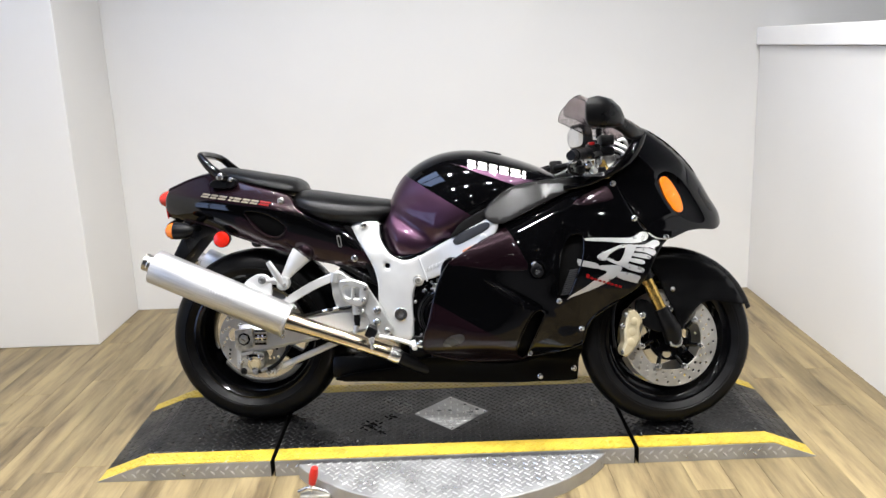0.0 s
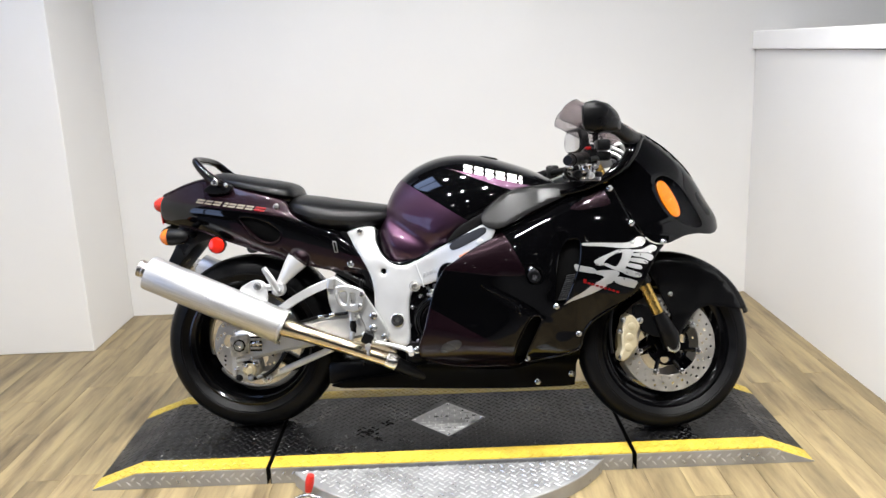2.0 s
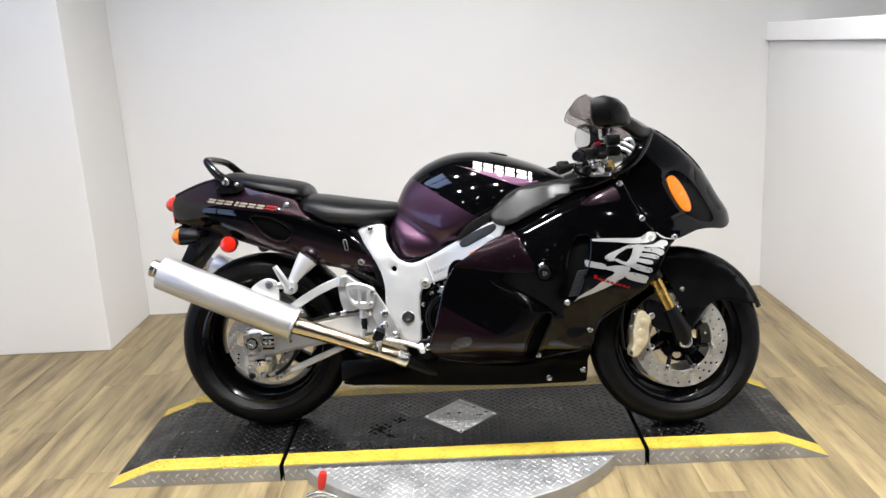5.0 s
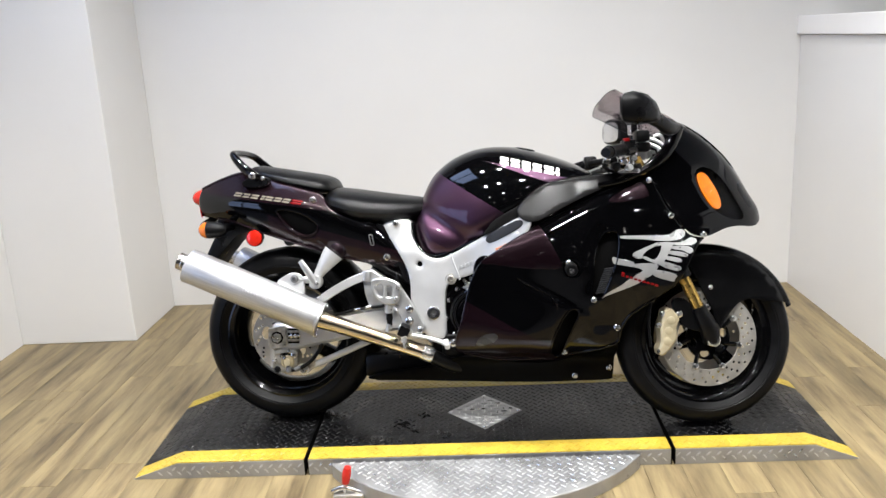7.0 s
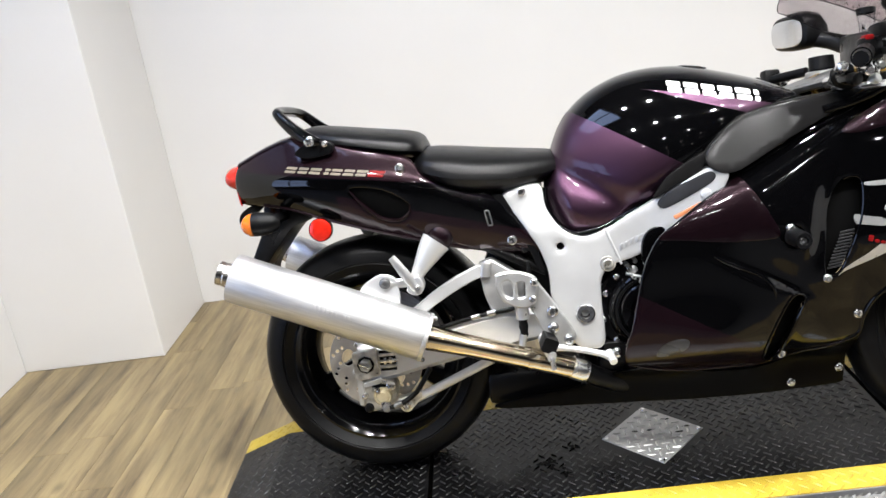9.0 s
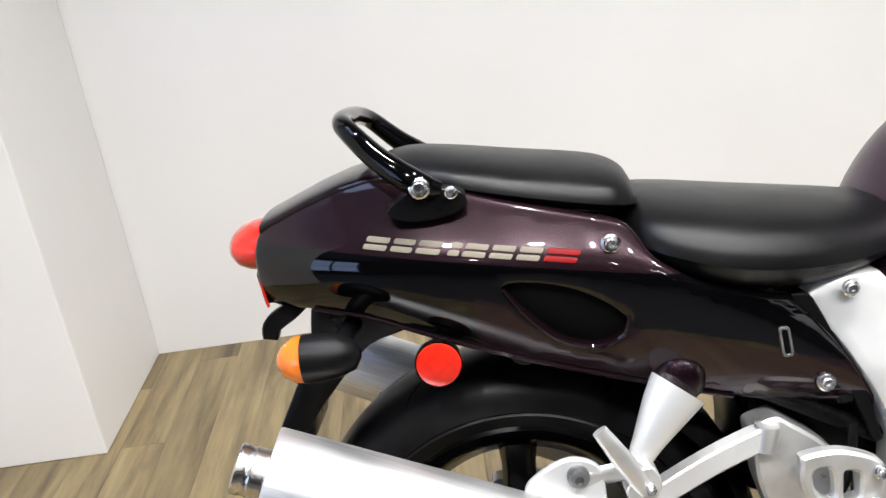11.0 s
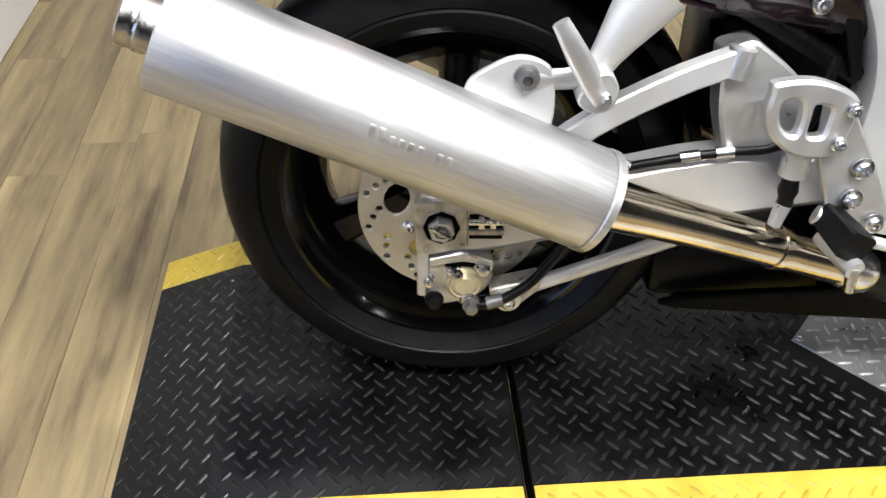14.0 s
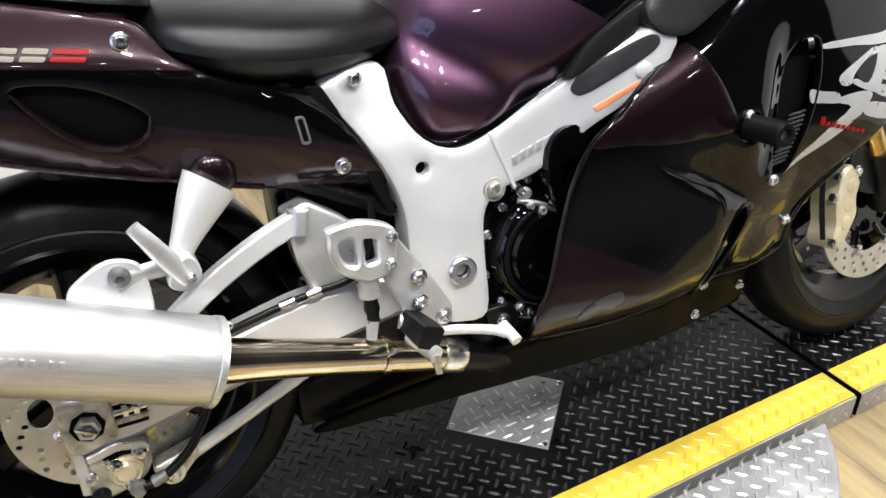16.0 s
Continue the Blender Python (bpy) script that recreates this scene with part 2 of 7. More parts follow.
def wood_material():
    m = bpy.data.materials.new("vinyl_wood_plank")
    m.use_nodes = True
    nt = m.node_tree
    b = nt.nodes["Principled BSDF"]
    b.inputs["Roughness"].default_value = 0.45
    tc = nt.nodes.new("ShaderNodeTexCoord")
    info = nt.nodes.new("ShaderNodeObjectInfo")
    geo = nt.nodes.new("ShaderNodeNewGeometry")
    add = nt.nodes.new("ShaderNodeMath")
    nt.links.new(info.outputs["Random"], add.inputs[0])
    nt.links.new(geo.outputs["Random Per Island"], add.inputs[1])
    off = nt.nodes.new("ShaderNodeVectorMath")
    off.operation = "MULTIPLY_ADD"
    off.inputs[1].default_value = (8.5, 0.85, 1.0)
    nt.links.new(tc.outputs["Object"], off.inputs[0])
    comb = nt.nodes.new("ShaderNodeCombineXYZ")
    big = nt.nodes.new("ShaderNodeMath")
    big.operation = "MULTIPLY"
    big.inputs[1].default_value = 57.0
    nt.links.new(add.outputs[0], big.inputs[0])
    nt.links.new(big.outputs[0], comb.inputs["X"])
    nt.links.new(big.outputs[0], comb.inputs["Y"])
    nt.links.new(comb.outputs[0], off.inputs[2])
    grain = nt.nodes.new("ShaderNodeTexNoise")
    grain.inputs["Scale"].default_value, grain.inputs["Detail"].default_value, grain.inputs["Roughness"].default_value = 2.1, 9.0, 0.64
    nt.links.new(off.outputs[0], grain.inputs["Vector"])
    blot = nt.nodes.new("ShaderNodeTexNoise")
    blot.inputs["Scale"].default_value, blot.inputs["Detail"].default_value = 0.75, 5.0
    nt.links.new(off.outputs[0], blot.inputs["Vector"])
    r1 = nt.nodes.new("ShaderNodeValToRGB")
    r1.color_ramp.elements[0].position, r1.color_ramp.elements[0].color = 0.30, (0.072, 0.048, 0.024, 1)
    r1.color_ramp.elements[1].position, r1.color_ramp.elements[1].color = 0.68, (0.318, 0.245, 0.122, 1)
    mid = r1.color_ramp.elements.new(0.48)
    mid.color = (0.206, 0.154, 0.078, 1)
    nt.links.new(grain.outputs["Fac"], r1.inputs["Fac"])
    r2 = nt.nodes.new("ShaderNodeMapRange")
    r2.inputs["From Min"].default_value, r2.inputs["From Max"].default_value = 0.3, 0.7
    r2.inputs["To Min"].default_value, r2.inputs["To Max"].default_value = 0.58, 1.18
    nt.links.new(blot.outputs["Fac"], r2.inputs["Value"])
    r3 = nt.nodes.new("ShaderNodeMapRange")
    r3.inputs["From Max"].default_value = 2.0
    r3.inputs["To Min"].default_value, r3.inputs["To Max"].default_value = 0.8, 1.2
    nt.links.new(add.outputs[0], r3.inputs["Value"])
    mm = nt.nodes.new("ShaderNodeMath")
    mm.operation = "MULTIPLY"
    nt.links.new(r2.outputs[0], mm.inputs[0])
    nt.links.new(r3.outputs[0], mm.inputs[1])
    spot = nt.nodes.new("ShaderNodeVectorMath")
    spot.operation = "MULTIPLY_ADD"
    spot.inputs[1].default_value = (5.0, 2.6, 1.0)
    nt.links.new(tc.outputs["Object"], spot.inputs[0])
    nt.links.new(comb.outputs[0], spot.inputs[2])
    knot = nt.nodes.new("ShaderNodeTexVoronoi")
    knot.inputs["Scale"].default_value = 1.0
    nt.links.new(spot.outputs[0], knot.inputs["Vector"])
    kr = nt.nodes.new("ShaderNodeMapRange")
    kr.inputs["From Min"].default_value, kr.inputs["From Max"].default_value = 0.02, 0.11
    kr.inputs["To Min"].default_value, kr.inputs["To Max"].default_value = 0.5, 1.0
    nt.links.new(knot.outputs["Distance"], kr.inputs["Value"])
    both = nt.nodes.new("ShaderNodeMath")
    both.operation = "MULTIPLY"
    nt.links.new(mm.outputs[0], both.inputs[0])
    nt.links.new(kr.outputs["Result"], both.inputs[1])
    sc = nt.nodes.new("ShaderNodeVectorMath")
    sc.operation = "SCALE"
    nt.links.new(r1.outputs["Color"], sc.inputs[0])
    nt.links.new(both.outputs[0], sc.inputs["Scale"])
    nt.links.new(sc.outputs["Vector"], b.inputs["Base Color"])
    bn = nt.nodes.new("ShaderNodeBump")
    bn.inputs["Strength"].default_value, bn.inputs["Distance"].default_value = 0.25, 0.001
    nt.links.new(grain.outputs["Fac"], bn.inputs["Height"])
    nt.links.new(bn.outputs["Normal"], b.inputs["Normal"])
    return m


def glass_material(name, colour, rough=0.02):
    m = bpy.data.materials.new(name)
    m.use_nodes = True
    b = m.node_tree.nodes["Principled BSDF"]
    b.inputs["Base Color"].default_value = (*colour, 1)
    b.inputs["Roughness"].default_value = rough
    b.inputs["Transmission Weight"].default_value = 1.0
    b.inputs["IOR"].default_value = 1.08
    return m


M_WOOD = wood_material()
M_SMOKE = glass_material("smoked_screen", (0.80, 0.72, 0.74))
M_CLEAR = glass_material("clear_lens", (0.85, 0.86, 0.88))


# ---------------------------------------------------------------- mesh helpers
def part(name, bm, material, parent=None, label="", smooth=True):
    me = bpy.data.meshes.new(name)
    bmesh.ops.recalc_face_normals(bm, faces=bm.faces)
    bm.to_mesh(me)
    bm.free()
    me.materials.append(material)
    if smooth:
        me.shade_smooth()
        me.set_sharp_from_angle(angle=radians(38))
    ob = new(name, me)
    if parent is not None:
        ob.parent = parent
    if label:
        ob["label"] = label
    return ob


def thing(name, label, category, m=None, kind="", group=""):
    ob = new(name)
    ob.empty_display_size = 0.05
    if m is not None:
        ob.matrix_basis = m
    return tagged(ob, label, category, group, kind)


def smooth_line(pts, n=6, closed=False):
    """Points along a rounded line through the given ones."""
    pts = [Vector(p) for p in pts]
    out, k = [], len(pts)
    for i in range(k if closed else k - 1):
        if closed:
            p0, p1, p2, p3 = pts[i - 1], pts[i], pts[(i + 1) % k], pts[(i + 2) % k]
        else:
            p0, p1, p2, p3 = pts[max(i - 1, 0)], pts[i], pts[i + 1], pts[min(i + 2, k - 1)]
        for j in range(n):
            t = j / n
            out.append(0.5 * ((2 * p1) + (p2 - p0) * t + (2 * p0 - 5 * p1 + 4 * p2 - p3) * t * t + (3 * p1 - p0 - 3 * p2 + p3) * t ** 3))
    if not closed:
        out.append(pts[-1])
    return out


def rounded(pts, r, n=4):
    """A closed outline with its corners cut round by about r."""
    pts = [Vector(p) for p in pts]
    out = []
    for i, p in enumerate(pts):
        a, b = pts[i - 1] - p, pts[(i + 1) % len(pts)] - p
        d = min(r, a.length * 0.45, b.length * 0.45)
        s, e = p + a.normalized() * d, p + b.normalized() * d
        for j in range(n + 1):
            t = j / n
            out.append(s * (1 - t) ** 2 + p * 2 * t * (1 - t) + e * t * t)
    return out


def inside(poly, x, z):
    hit = False
    for i in range(len(poly)):
        a, b = poly[i - 1], poly[i]
        if (a[1] > z) != (b[1] > z) and x < (b[0] - a[0]) * (z - a[1]) / (b[1] - a[1]) + a[0]:
            hit = not hit
    return hit


def inset(loop, d):
    """The loop moved inwards by d (outwards for a negative d)."""
    area = sum(loop[i - 1][0] * loop[i][1] - loop[i][0] * loop[i - 1][1] for i in range(len(loop)))
    s = 1 if area > 0 else -1
    out = []
    for i, p in enumerate(loop):
        t = loop[(i + 1) % len(loop)] - loop[i - 1]
        n = Vector((-t.y, t.x)) * s
        out.append(p + n.normalized() * d if n.length > 1e-9 else p.copy())
    return out


def fill(loops, step):
    """Triangles inside the first loop and outside the others, with inner points about step apart."""
    from mathutils.geometry import delaunay_2d_cdt
    verts, edges = [], []
    for loop in loops:
        n0 = len(verts)
        verts += [Vector((p[0], p[1])) for p in loop]
        edges += [(n0 + i, n0 + (i + 1) % len(loop)) for i in range(len(loop))]
    if step:
        xs, zs = [p[0] for p in loops[0]], [p[1] for p in loops[0]]
        ring = [p for loop in loops for p in loop]
        row = 0
        z = min(zs) + step / 2
        while z < max(zs):
            x = min(xs) + step * (0.25 + 0.5 * (row % 2))
            while x < max(xs):
                if inside(loops[0], x, z) and not any(inside(h, x, z) for h in loops[1:]) and min((p[0] - x) ** 2 + (p[1] - z) ** 2 for p in ring) > (0.45 * step) ** 2:
                    verts.append(Vector((x, z)))
                x += step
            z += step * 0.87
            row += 1
    vs, es, fs, *_ = delaunay_2d_cdt(verts, edges, [], 1, 1e-6)
    keep = []
    for f in fs:
        c = sum((vs[i] for i in f), Vector((0, 0))) / len(f)
        if inside(loops[0], c.x, c.y) and not any(inside(h, c.x, c.y) for h in loops[1:]):
            keep.append(f)
    return vs, keep


def panel(outline, depth, thick=0.004, step=0.02, mirror=False, holes=(), lip=0.003, bm=None):
    """A shell over the outline in the machine's x and z, at y = -depth(x, z), with rolled edges and thickness."""
    bm = bm or bmesh.new()
    outline = [Vector(p) for p in outline]
    vs, fs = fill([inset(outline, lip)] + [inset([Vector(q) for q in h], -lip) for h in holes], step)
    for side in (mirror if isinstance(mirror, tuple) else (1, -1) if mirror else (1,)):
        front = [bm.verts.new((v.x, -side * depth(v.x, v.y), v.y)) for v in vs]
        for f in fs:
            try:
                bm.faces.new([front[i] for i in f])
            except ValueError:
                pass
        for loop, sgn in [(outline, 1)] + [([Vector(q) for q in h], -1) for h in holes]:
            inner = inset(loop, sgn * lip)
            rings = [[bm.verts.new((p.x, -side * (depth(p.x, p.y) - o), p.y)) for p in pts] for pts, o in ((inner, 0.0), (inset(loop, sgn * lip * 0.3), lip * 0.3), (loop, lip), (loop, thick + lip))]
            for ra, rb in zip(rings, rings[1:]):
                for i in range(len(loop)):
                    j = (i + 1) % len(loop)
                    bm.faces.new((ra[i], ra[j], rb[j], rb[i]))
    bmesh.ops.remove_doubles(bm, verts=bm.verts, dist=1e-5)
    return bm


def plate(outline, y0, y1, holes=(), lip=0.002, bm=None):
    """A flat plate over the outline, its outer face at y0, its inner face at y1, with chamfered edges."""
    bm = bm or bmesh.new()
    s = 1 if y1 > y0 else -1
    loops = [[Vector(p) for p in outline]] + [[Vector(p) for p in h] for h in holes]
    small = [inset(l, lip if i == 0 else -lip) for i, l in enumerate(loops)]
    for y, use in ((y0, small), (y1, loops)):
        vs, fs = fill(use, 0)
        made = [bm.verts.new((v.x, y, v.y)) for v in vs]
        for f in fs:
            bm.faces.new([made[i] for i in f])
    for big, sm in zip(loops, small):
        rings = [[bm.verts.new((p.x, y, p.y)) for p in l] for l, y in ((sm, y0), (big, y0 + s * lip), (big, y1))]
        for ra, rb in zip(rings, rings[1:]):
            for i in range(len(big)):
                j = (i + 1) % len(big)
                bm.faces.new((ra[i], ra[j], rb[j], rb[i]))
    bmesh.ops.remove_doubles(bm, verts=bm.verts, dist=1e-5)
    return bm


def circle(cx, cz, r, n=20, squash=1.0, turn=0.0):
    out = []
    for i in range(n):
        a = 2 * math.pi * i / n
        x, z = r * math.cos(a), r * squash * math.sin(a)
        out.append((cx + x * math.cos(turn) - z * math.sin(turn), cz + x * math.sin(turn) + z * math.cos(turn)))
    return out


def revolve(profile, centre, axis="y", n=48, arc=1.0, bm=None, closed=False):
    """Turns (along, radius) pairs round an axis through the centre."""
    bm = bm or bmesh.new()
    c = Vector(centre)
    if isinstance(axis, str):
        u = {"x": Vector((1, 0, 0)), "y": Vector((0, 1, 0)), "z": Vector((0, 0, 1))}[axis]
    else:
        u = Vector(axis).normalized()
    v = u.orthogonal().normalized()
    w = u.cross(v)
    rings = []
    for i in range(n):
        a = 2 * math.pi * i / n * arc
        d = v * math.cos(a) + w * math.sin(a)
        rings.append([bm.verts.new(c + u * s + d * r) for s, r in profile])
    k = len(profile)
    for i in range(n):
        ra, rb = rings[i], rings[(i + 1) % n]
        for j in range(k if closed else k - 1):
            a, b, cc, d = ra[j], rb[j], rb[(j + 1) % k], ra[(j + 1) % k]
            bm.faces.new((a, b, cc, d))
    bmesh.ops.remove_doubles(bm, verts=bm.verts, dist=1e-6)
    return bm


def tube(pts, r, n=12, sub=6, bm=None, squash=1.0, line=True, square=False):
    """A round bar along a smooth line; r is one radius or one for each point."""
    bm = bm or bmesh.new()
    n = 8 if square else n
    rs = r if isinstance(r, (list, tuple)) else [r] * len(pts)
    path = smooth_line([(*p, q) for p, q in zip(pts, rs)], sub) if line and len(pts) > 2 else [Vector((*p, q)) for p, q in zip(pts, rs)]
    pos = [Vector(p[:3]) for p in path]
    rings = []
    side = None
    for i, p in enumerate(pos):
        t = (pos[min(i + 1, len(pos) - 1)] - pos[max(i - 1, 0)]).normalized()
        if side is None:
            side = t.cross(Vector((0, 1, 0)))
            if side.length < 0.05:
                side = t.cross(Vector((1, 0, 0)))
        side = (side - t * side.dot(t)).normalized()
        up = t.cross(side)
        if square:
            rings.append([bm.verts.new(p + path[i][3] * (a * side + squash * b * up)) for a, b in ((1, 0.8), (0.8, 1), (-0.8, 1), (-1, 0.8), (-1, -0.8), (-0.8, -1), (0.8, -1), (1, -0.8))])
        else:
            rings.append([bm.verts.new(p + path[i][3] * (math.cos(2 * math.pi * j / n) * side + squash * math.sin(2 * math.pi * j / n) * up)) for j in range(n)])
    for ra, rb in zip(rings, rings[1:]):
        for j in range(n):
            bm.faces.new((ra[j], ra[(j + 1) % n], rb[(j + 1) % n], rb[j]))
    bm.faces.new(rings[0])
    bm.faces.new(rings[-1])
    return bm


def box(lo, hi, bevel=0.004, bm=None, segments=2):
    bm = bm or bmesh.new()
    made = bmesh.ops.create_cube(bm, size=1)["verts"]
    for v in made:
        for k in range(3):
            v.co[k] = lo[k] if v.co[k] < 0 else hi[k]
    if bevel:
        edges = {e for v in made for e in v.link_edges}
        bmesh.ops.bevel(bm, geom=list(edges), offset=bevel, segments=segments, profile=0.5, affect="EDGES")
    return bm


def bolt(x, y, z, r=0.008, h=0.006, bm=None, socket=True):
    """A domed bolt head that faces the machine's right."""
    bm = bm or bmesh.new()
    prof = [(0.002, r * 1.25), (-0.001, r * 1.25), (-0.002, r), (-h * 0.7, r * 0.95), (-h, r * 0.7)]
    if socket:
        prof += [(-h, r * 0.42), (-h * 0.4, r * 0.4), (-h * 0.4, 0.0001)]
    else:
        prof += [(-h * 1.1, 0.0001)]
    return revolve(prof, (x, y, z), "y", 14, bm=bm)


def loft(sections, cap=True, bm=None):
    """A skin over closed rings of equal length."""
    bm = bm or bmesh.new()
    rings = [[bm.verts.new(p) for p in s] for s in sections]
    for ra, rb in zip(rings, rings[1:]):
        for j in range(len(ra)):
            k = (j + 1) % len(ra)
            bm.faces.new((ra[j], ra[k], rb[k], rb[j]))
    if cap:
        bm.faces.new(rings[0])
        bm.faces.new(rings[-1])
    return bm


def table(xs, ys):
    """A smooth function through the given values."""
    line = smooth_line([(x, y) for x, y in zip(xs, ys)], 8)
    px, py = [p.x for p in line], [p.y for p in line]
    return lambda x: float(np.interp(x, px, py))


# ---------------------------------------------------------------- room
X_L, X_BL, X_R, Y_B, Y_C, Y_F, Z_C = -2.335, -1.762, 1.594, 4.374, 3.824, -9.5, 3.2
Y_BAY = 1.7


def structure(name, bm, material, label, category, smooth=False):
    return tagged(part(name, bm, material, None, label, smooth), label, category, "", "structure")


structure("wall_north", box((X_BL - 0.1, Y_B, 0), (X_R + 0.9, Y_B + 0.12, Z_C), 0), M_WALL, "smooth white painted back wall of the photo bay", "wall")
structure("wall_column", box((X_L - 0.4, Y_C, 0), (X_BL, Y_B - 0.003, Z_C), 0.004), M_WALL, "white painted wall projection beside the back wall", "wall")
structure("wall_west", box((X_L - 0.15, Y_BAY, 0), (X_L, Y_C - 0.003, Z_C), 0), M_WALL, "white painted side wall meeting the wood floor", "wall")
structure("wall_east", box((X_R, Y_BAY, 0), (X_R + 0.14, Y_B - 0.003, 1.295), 0), M_WALL, "white painted low partition wall beside the platform", "wall")
structure("trim_cap", box((X_R - 0.019, Y_BAY, 1.298), (X_R + 0.17, Y_B - 0.003, 1.387), 0.005), M_TRIM, "white painted cap board along the low partition", "trim")
structure("wall_east_upper", box((X_R + 0.75, Y_BAY, 0), (X_R + 0.89, Y_B - 0.003, Z_C), 0), M_WALL, "plain off-white wall behind the low partition", "wall")
M_SHOP = mat("dark_grey_workshop_paint", (0.05, 0.05, 0.055), 0.7, noise_scale=2, vary=0.2)
structure("wall_south", box((-4.6, Y_F - 0.12, 0), (4.4, Y_F - 0.003, Z_C), 0), M_SHOP, "dark grey wall closing the workshop", "wall")
structure("wall_shop_west", box((-4.6, Y_F, 0), (-4.45, Y_BAY, Z_C), 0), M_SHOP, "dark grey side wall of the workshop", "wall")
structure("wall_shop_east", box((4.25, Y_F, 0), (4.4, Y_BAY, Z_C), 0), M_SHOP, "dark grey side wall of the workshop", "wall")
structure("wall_return_west", box((-4.6, Y_BAY + 0.003, 0), (X_L - 0.153, Y_BAY + 0.12, Z_C), 0), M_SHOP, "dark grey wall beside the photo bay", "wall")
structure("wall_return_east", box((X_R + 0.895, Y_BAY + 0.003, 0), (4.4, Y_BAY + 0.12, Z_C), 0), M_SHOP, "dark grey wall beside the photo bay", "wall")
structure("ceiling", box((-4.7, Y_F - 0.15, Z_C + 0.003), (4.5, Y_B + 0.15, Z_C + 0.1), 0), M_SHOP, "dark painted ceiling over the workshop and bay", "ceiling")

# workshop window, seen mirrored in the paint
window = tagged(thing("window_1", "bright daylight window with a dark frame", "window"), kind="structure")
M_SKYPANE = bpy.data.materials.new("daylight_pane")
M_SKYPANE.use_nodes = True
sp = M_SKYPANE.node_tree.nodes["Principled BSDF"]
sp.inputs["Base Color"].default_value = (0.4, 0.55, 0.8, 1)
sp.inputs["Emission Color"].default_value = (0.42, 0.55, 0.9, 1)
sp.inputs["Emission Strength"].default_value = 5.0
M_ROOFPANE = M_SKYPANE.copy()
M_ROOFPANE.name = "roof_daylight_pane"
M_ROOFPANE.node_tree.nodes["Principled BSDF"].inputs["Emission Strength"].default_value = 8.0
WX = -4.45
for k in range(3):
    for j in range(2):
        part("pane", box((WX + 0.004, -1.75 + 0.98 * k, 0.55 + 1.1 * j), (WX + 0.012, -0.83 + 0.98 * k, 1.6 + 1.1 * j), 0), M_SKYPANE, window)
for k in range(4):
    part("window_frame", box((WX + 0.003, -1.81 + 0.98 * k, 0.5), (WX + 0.05, -1.75 + 0.98 * k, 2.75), 0.004), M_SATIN, window)
part("window_sill", box((WX + 0.003, -1.85, 0.44), (WX + 0.09, 1.25, 0.5), 0.004), M_TRIM, window)

skylight = tagged(thing("window_2", "bluish daylight roof window with a dark bar", "window"), kind="structure")
for k in range(2):
    part("pane", box((-2.15, 2.25 + 0.62 * k, Z_C - 0.012), (-1.35, 2.81 + 0.62 * k, Z_C - 0.004), 0), M_ROOFPANE, skylight)
part("window_frame", box((-2.2, 2.815, Z_C - 0.03), (-1.3, 2.865, Z_C - 0.004), 0.003), M_SATIN, skylight)

# lamps
lamp_spots = [(x, y) for y in (-8.4, -6.0) for x in (-1.9, -0.5, 0.9, 2.3)] + [(x, y) for y in (-3.4, -0.9) for x in (-1.8, -0.7, 0.4, 1.5, 2.6)] + [(x, 1.2) for x in (-1.4, -0.7, 0.0, 0.7, 1.4)] + [(x, 2.7) for x in (-1.0, -0.38, 0.24, 0.86)]
M_LAMP = bpy.data.materials.new("lamp_glow")
M_LAMP.use_nodes = True
lp = M_LAMP.node_tree.nodes["Principled BSDF"]
lp.inputs["Emission Color"].default_value = (1.0, 0.96, 0.9, 1)
lp.inputs["Emission Strength"].default_value = 20.0
first_lamp = thing("ceiling_light", "round white ceiling lamp with a glowing diffuser", "ceiling light", pose(lamp_spots[0][0], lamp_spots[0][1], Z_C), group="ceiling lights")
part("housing", revolve([(0.0, 0.0001), (0.0, 0.075), (-0.03, 0.07), (-0.03, 0.055)], (0, 0, 0), "z", 24), M_TRIM, first_lamp)
part("diffuser", revolve([(-0.026, 0.054), (-0.036, 0.04), (-0.04, 0.0001)], (0, 0, 0), "z", 24), M_LAMP, first_lamp)
for x, y in lamp_spots[1:]:
    copy_thing(first_lamp, pose(x, y, Z_C))
for x, y in lamp_spots:
    data = bpy.data.lights.new("ceiling_lamp", "AREA")
    data.shape, data.size, data.energy, data.color, data.spread = "DISK", 0.11, LAMP_WATTS[y], LAMP_COLOUR, radians(LAMP_SPREAD)
    new("ceiling_lamp", data).location = (x, y, Z_C - 0.045)
# ---------------------------------------------------------------- tread-plate platform
TOP = 0.055
RX0, RX1, TX0, TX1, PY0, PY1 = -1.234, 1.135, -1.085, 0.995, 2.478, 3.085
SEAM_L, SEAM_R = -0.652, 0.545
DISC, DISC_R = (-0.065, 2.79), 0.60


def tread(points, bm, size=0.0255, width=0.0075, height=0.0022):
    """Raised lens-shaped lugs: each point is (x, y, z, turn, nx, nz) with its surface's normal."""
    for x, y, z, turn, n in points:
        n = Vector(n)
        u = Vector((math.cos(turn), math.sin(turn), 0))
        u = (u - n * u.dot(n)).normalized()
        v = n.cross(u)
        c = Vector((x, y, z))
        ring = []
        for s, w in ((-1, 0), (-0.5, 0.8), (0.5, 0.8), (1, 0), (0.5, -0.8), (-0.5, -0.8)):
            ring.append(bm.verts.new(c + u * s * size / 2 + v * w * width / 2))
        a = bm.verts.new(c - u * size * 0.3 + n * height)
        b = bm.verts.new(c + u * size * 0.3 + n * height)
        for tri in ((ring[0], ring[1], a), (ring[1], ring[2], b, a), (ring[2], ring[3], b), (ring[3], ring[4], b), (ring[4], ring[5], a, b), (ring[5], ring[0], a)):
            bm.faces.new(tri)
    return bm


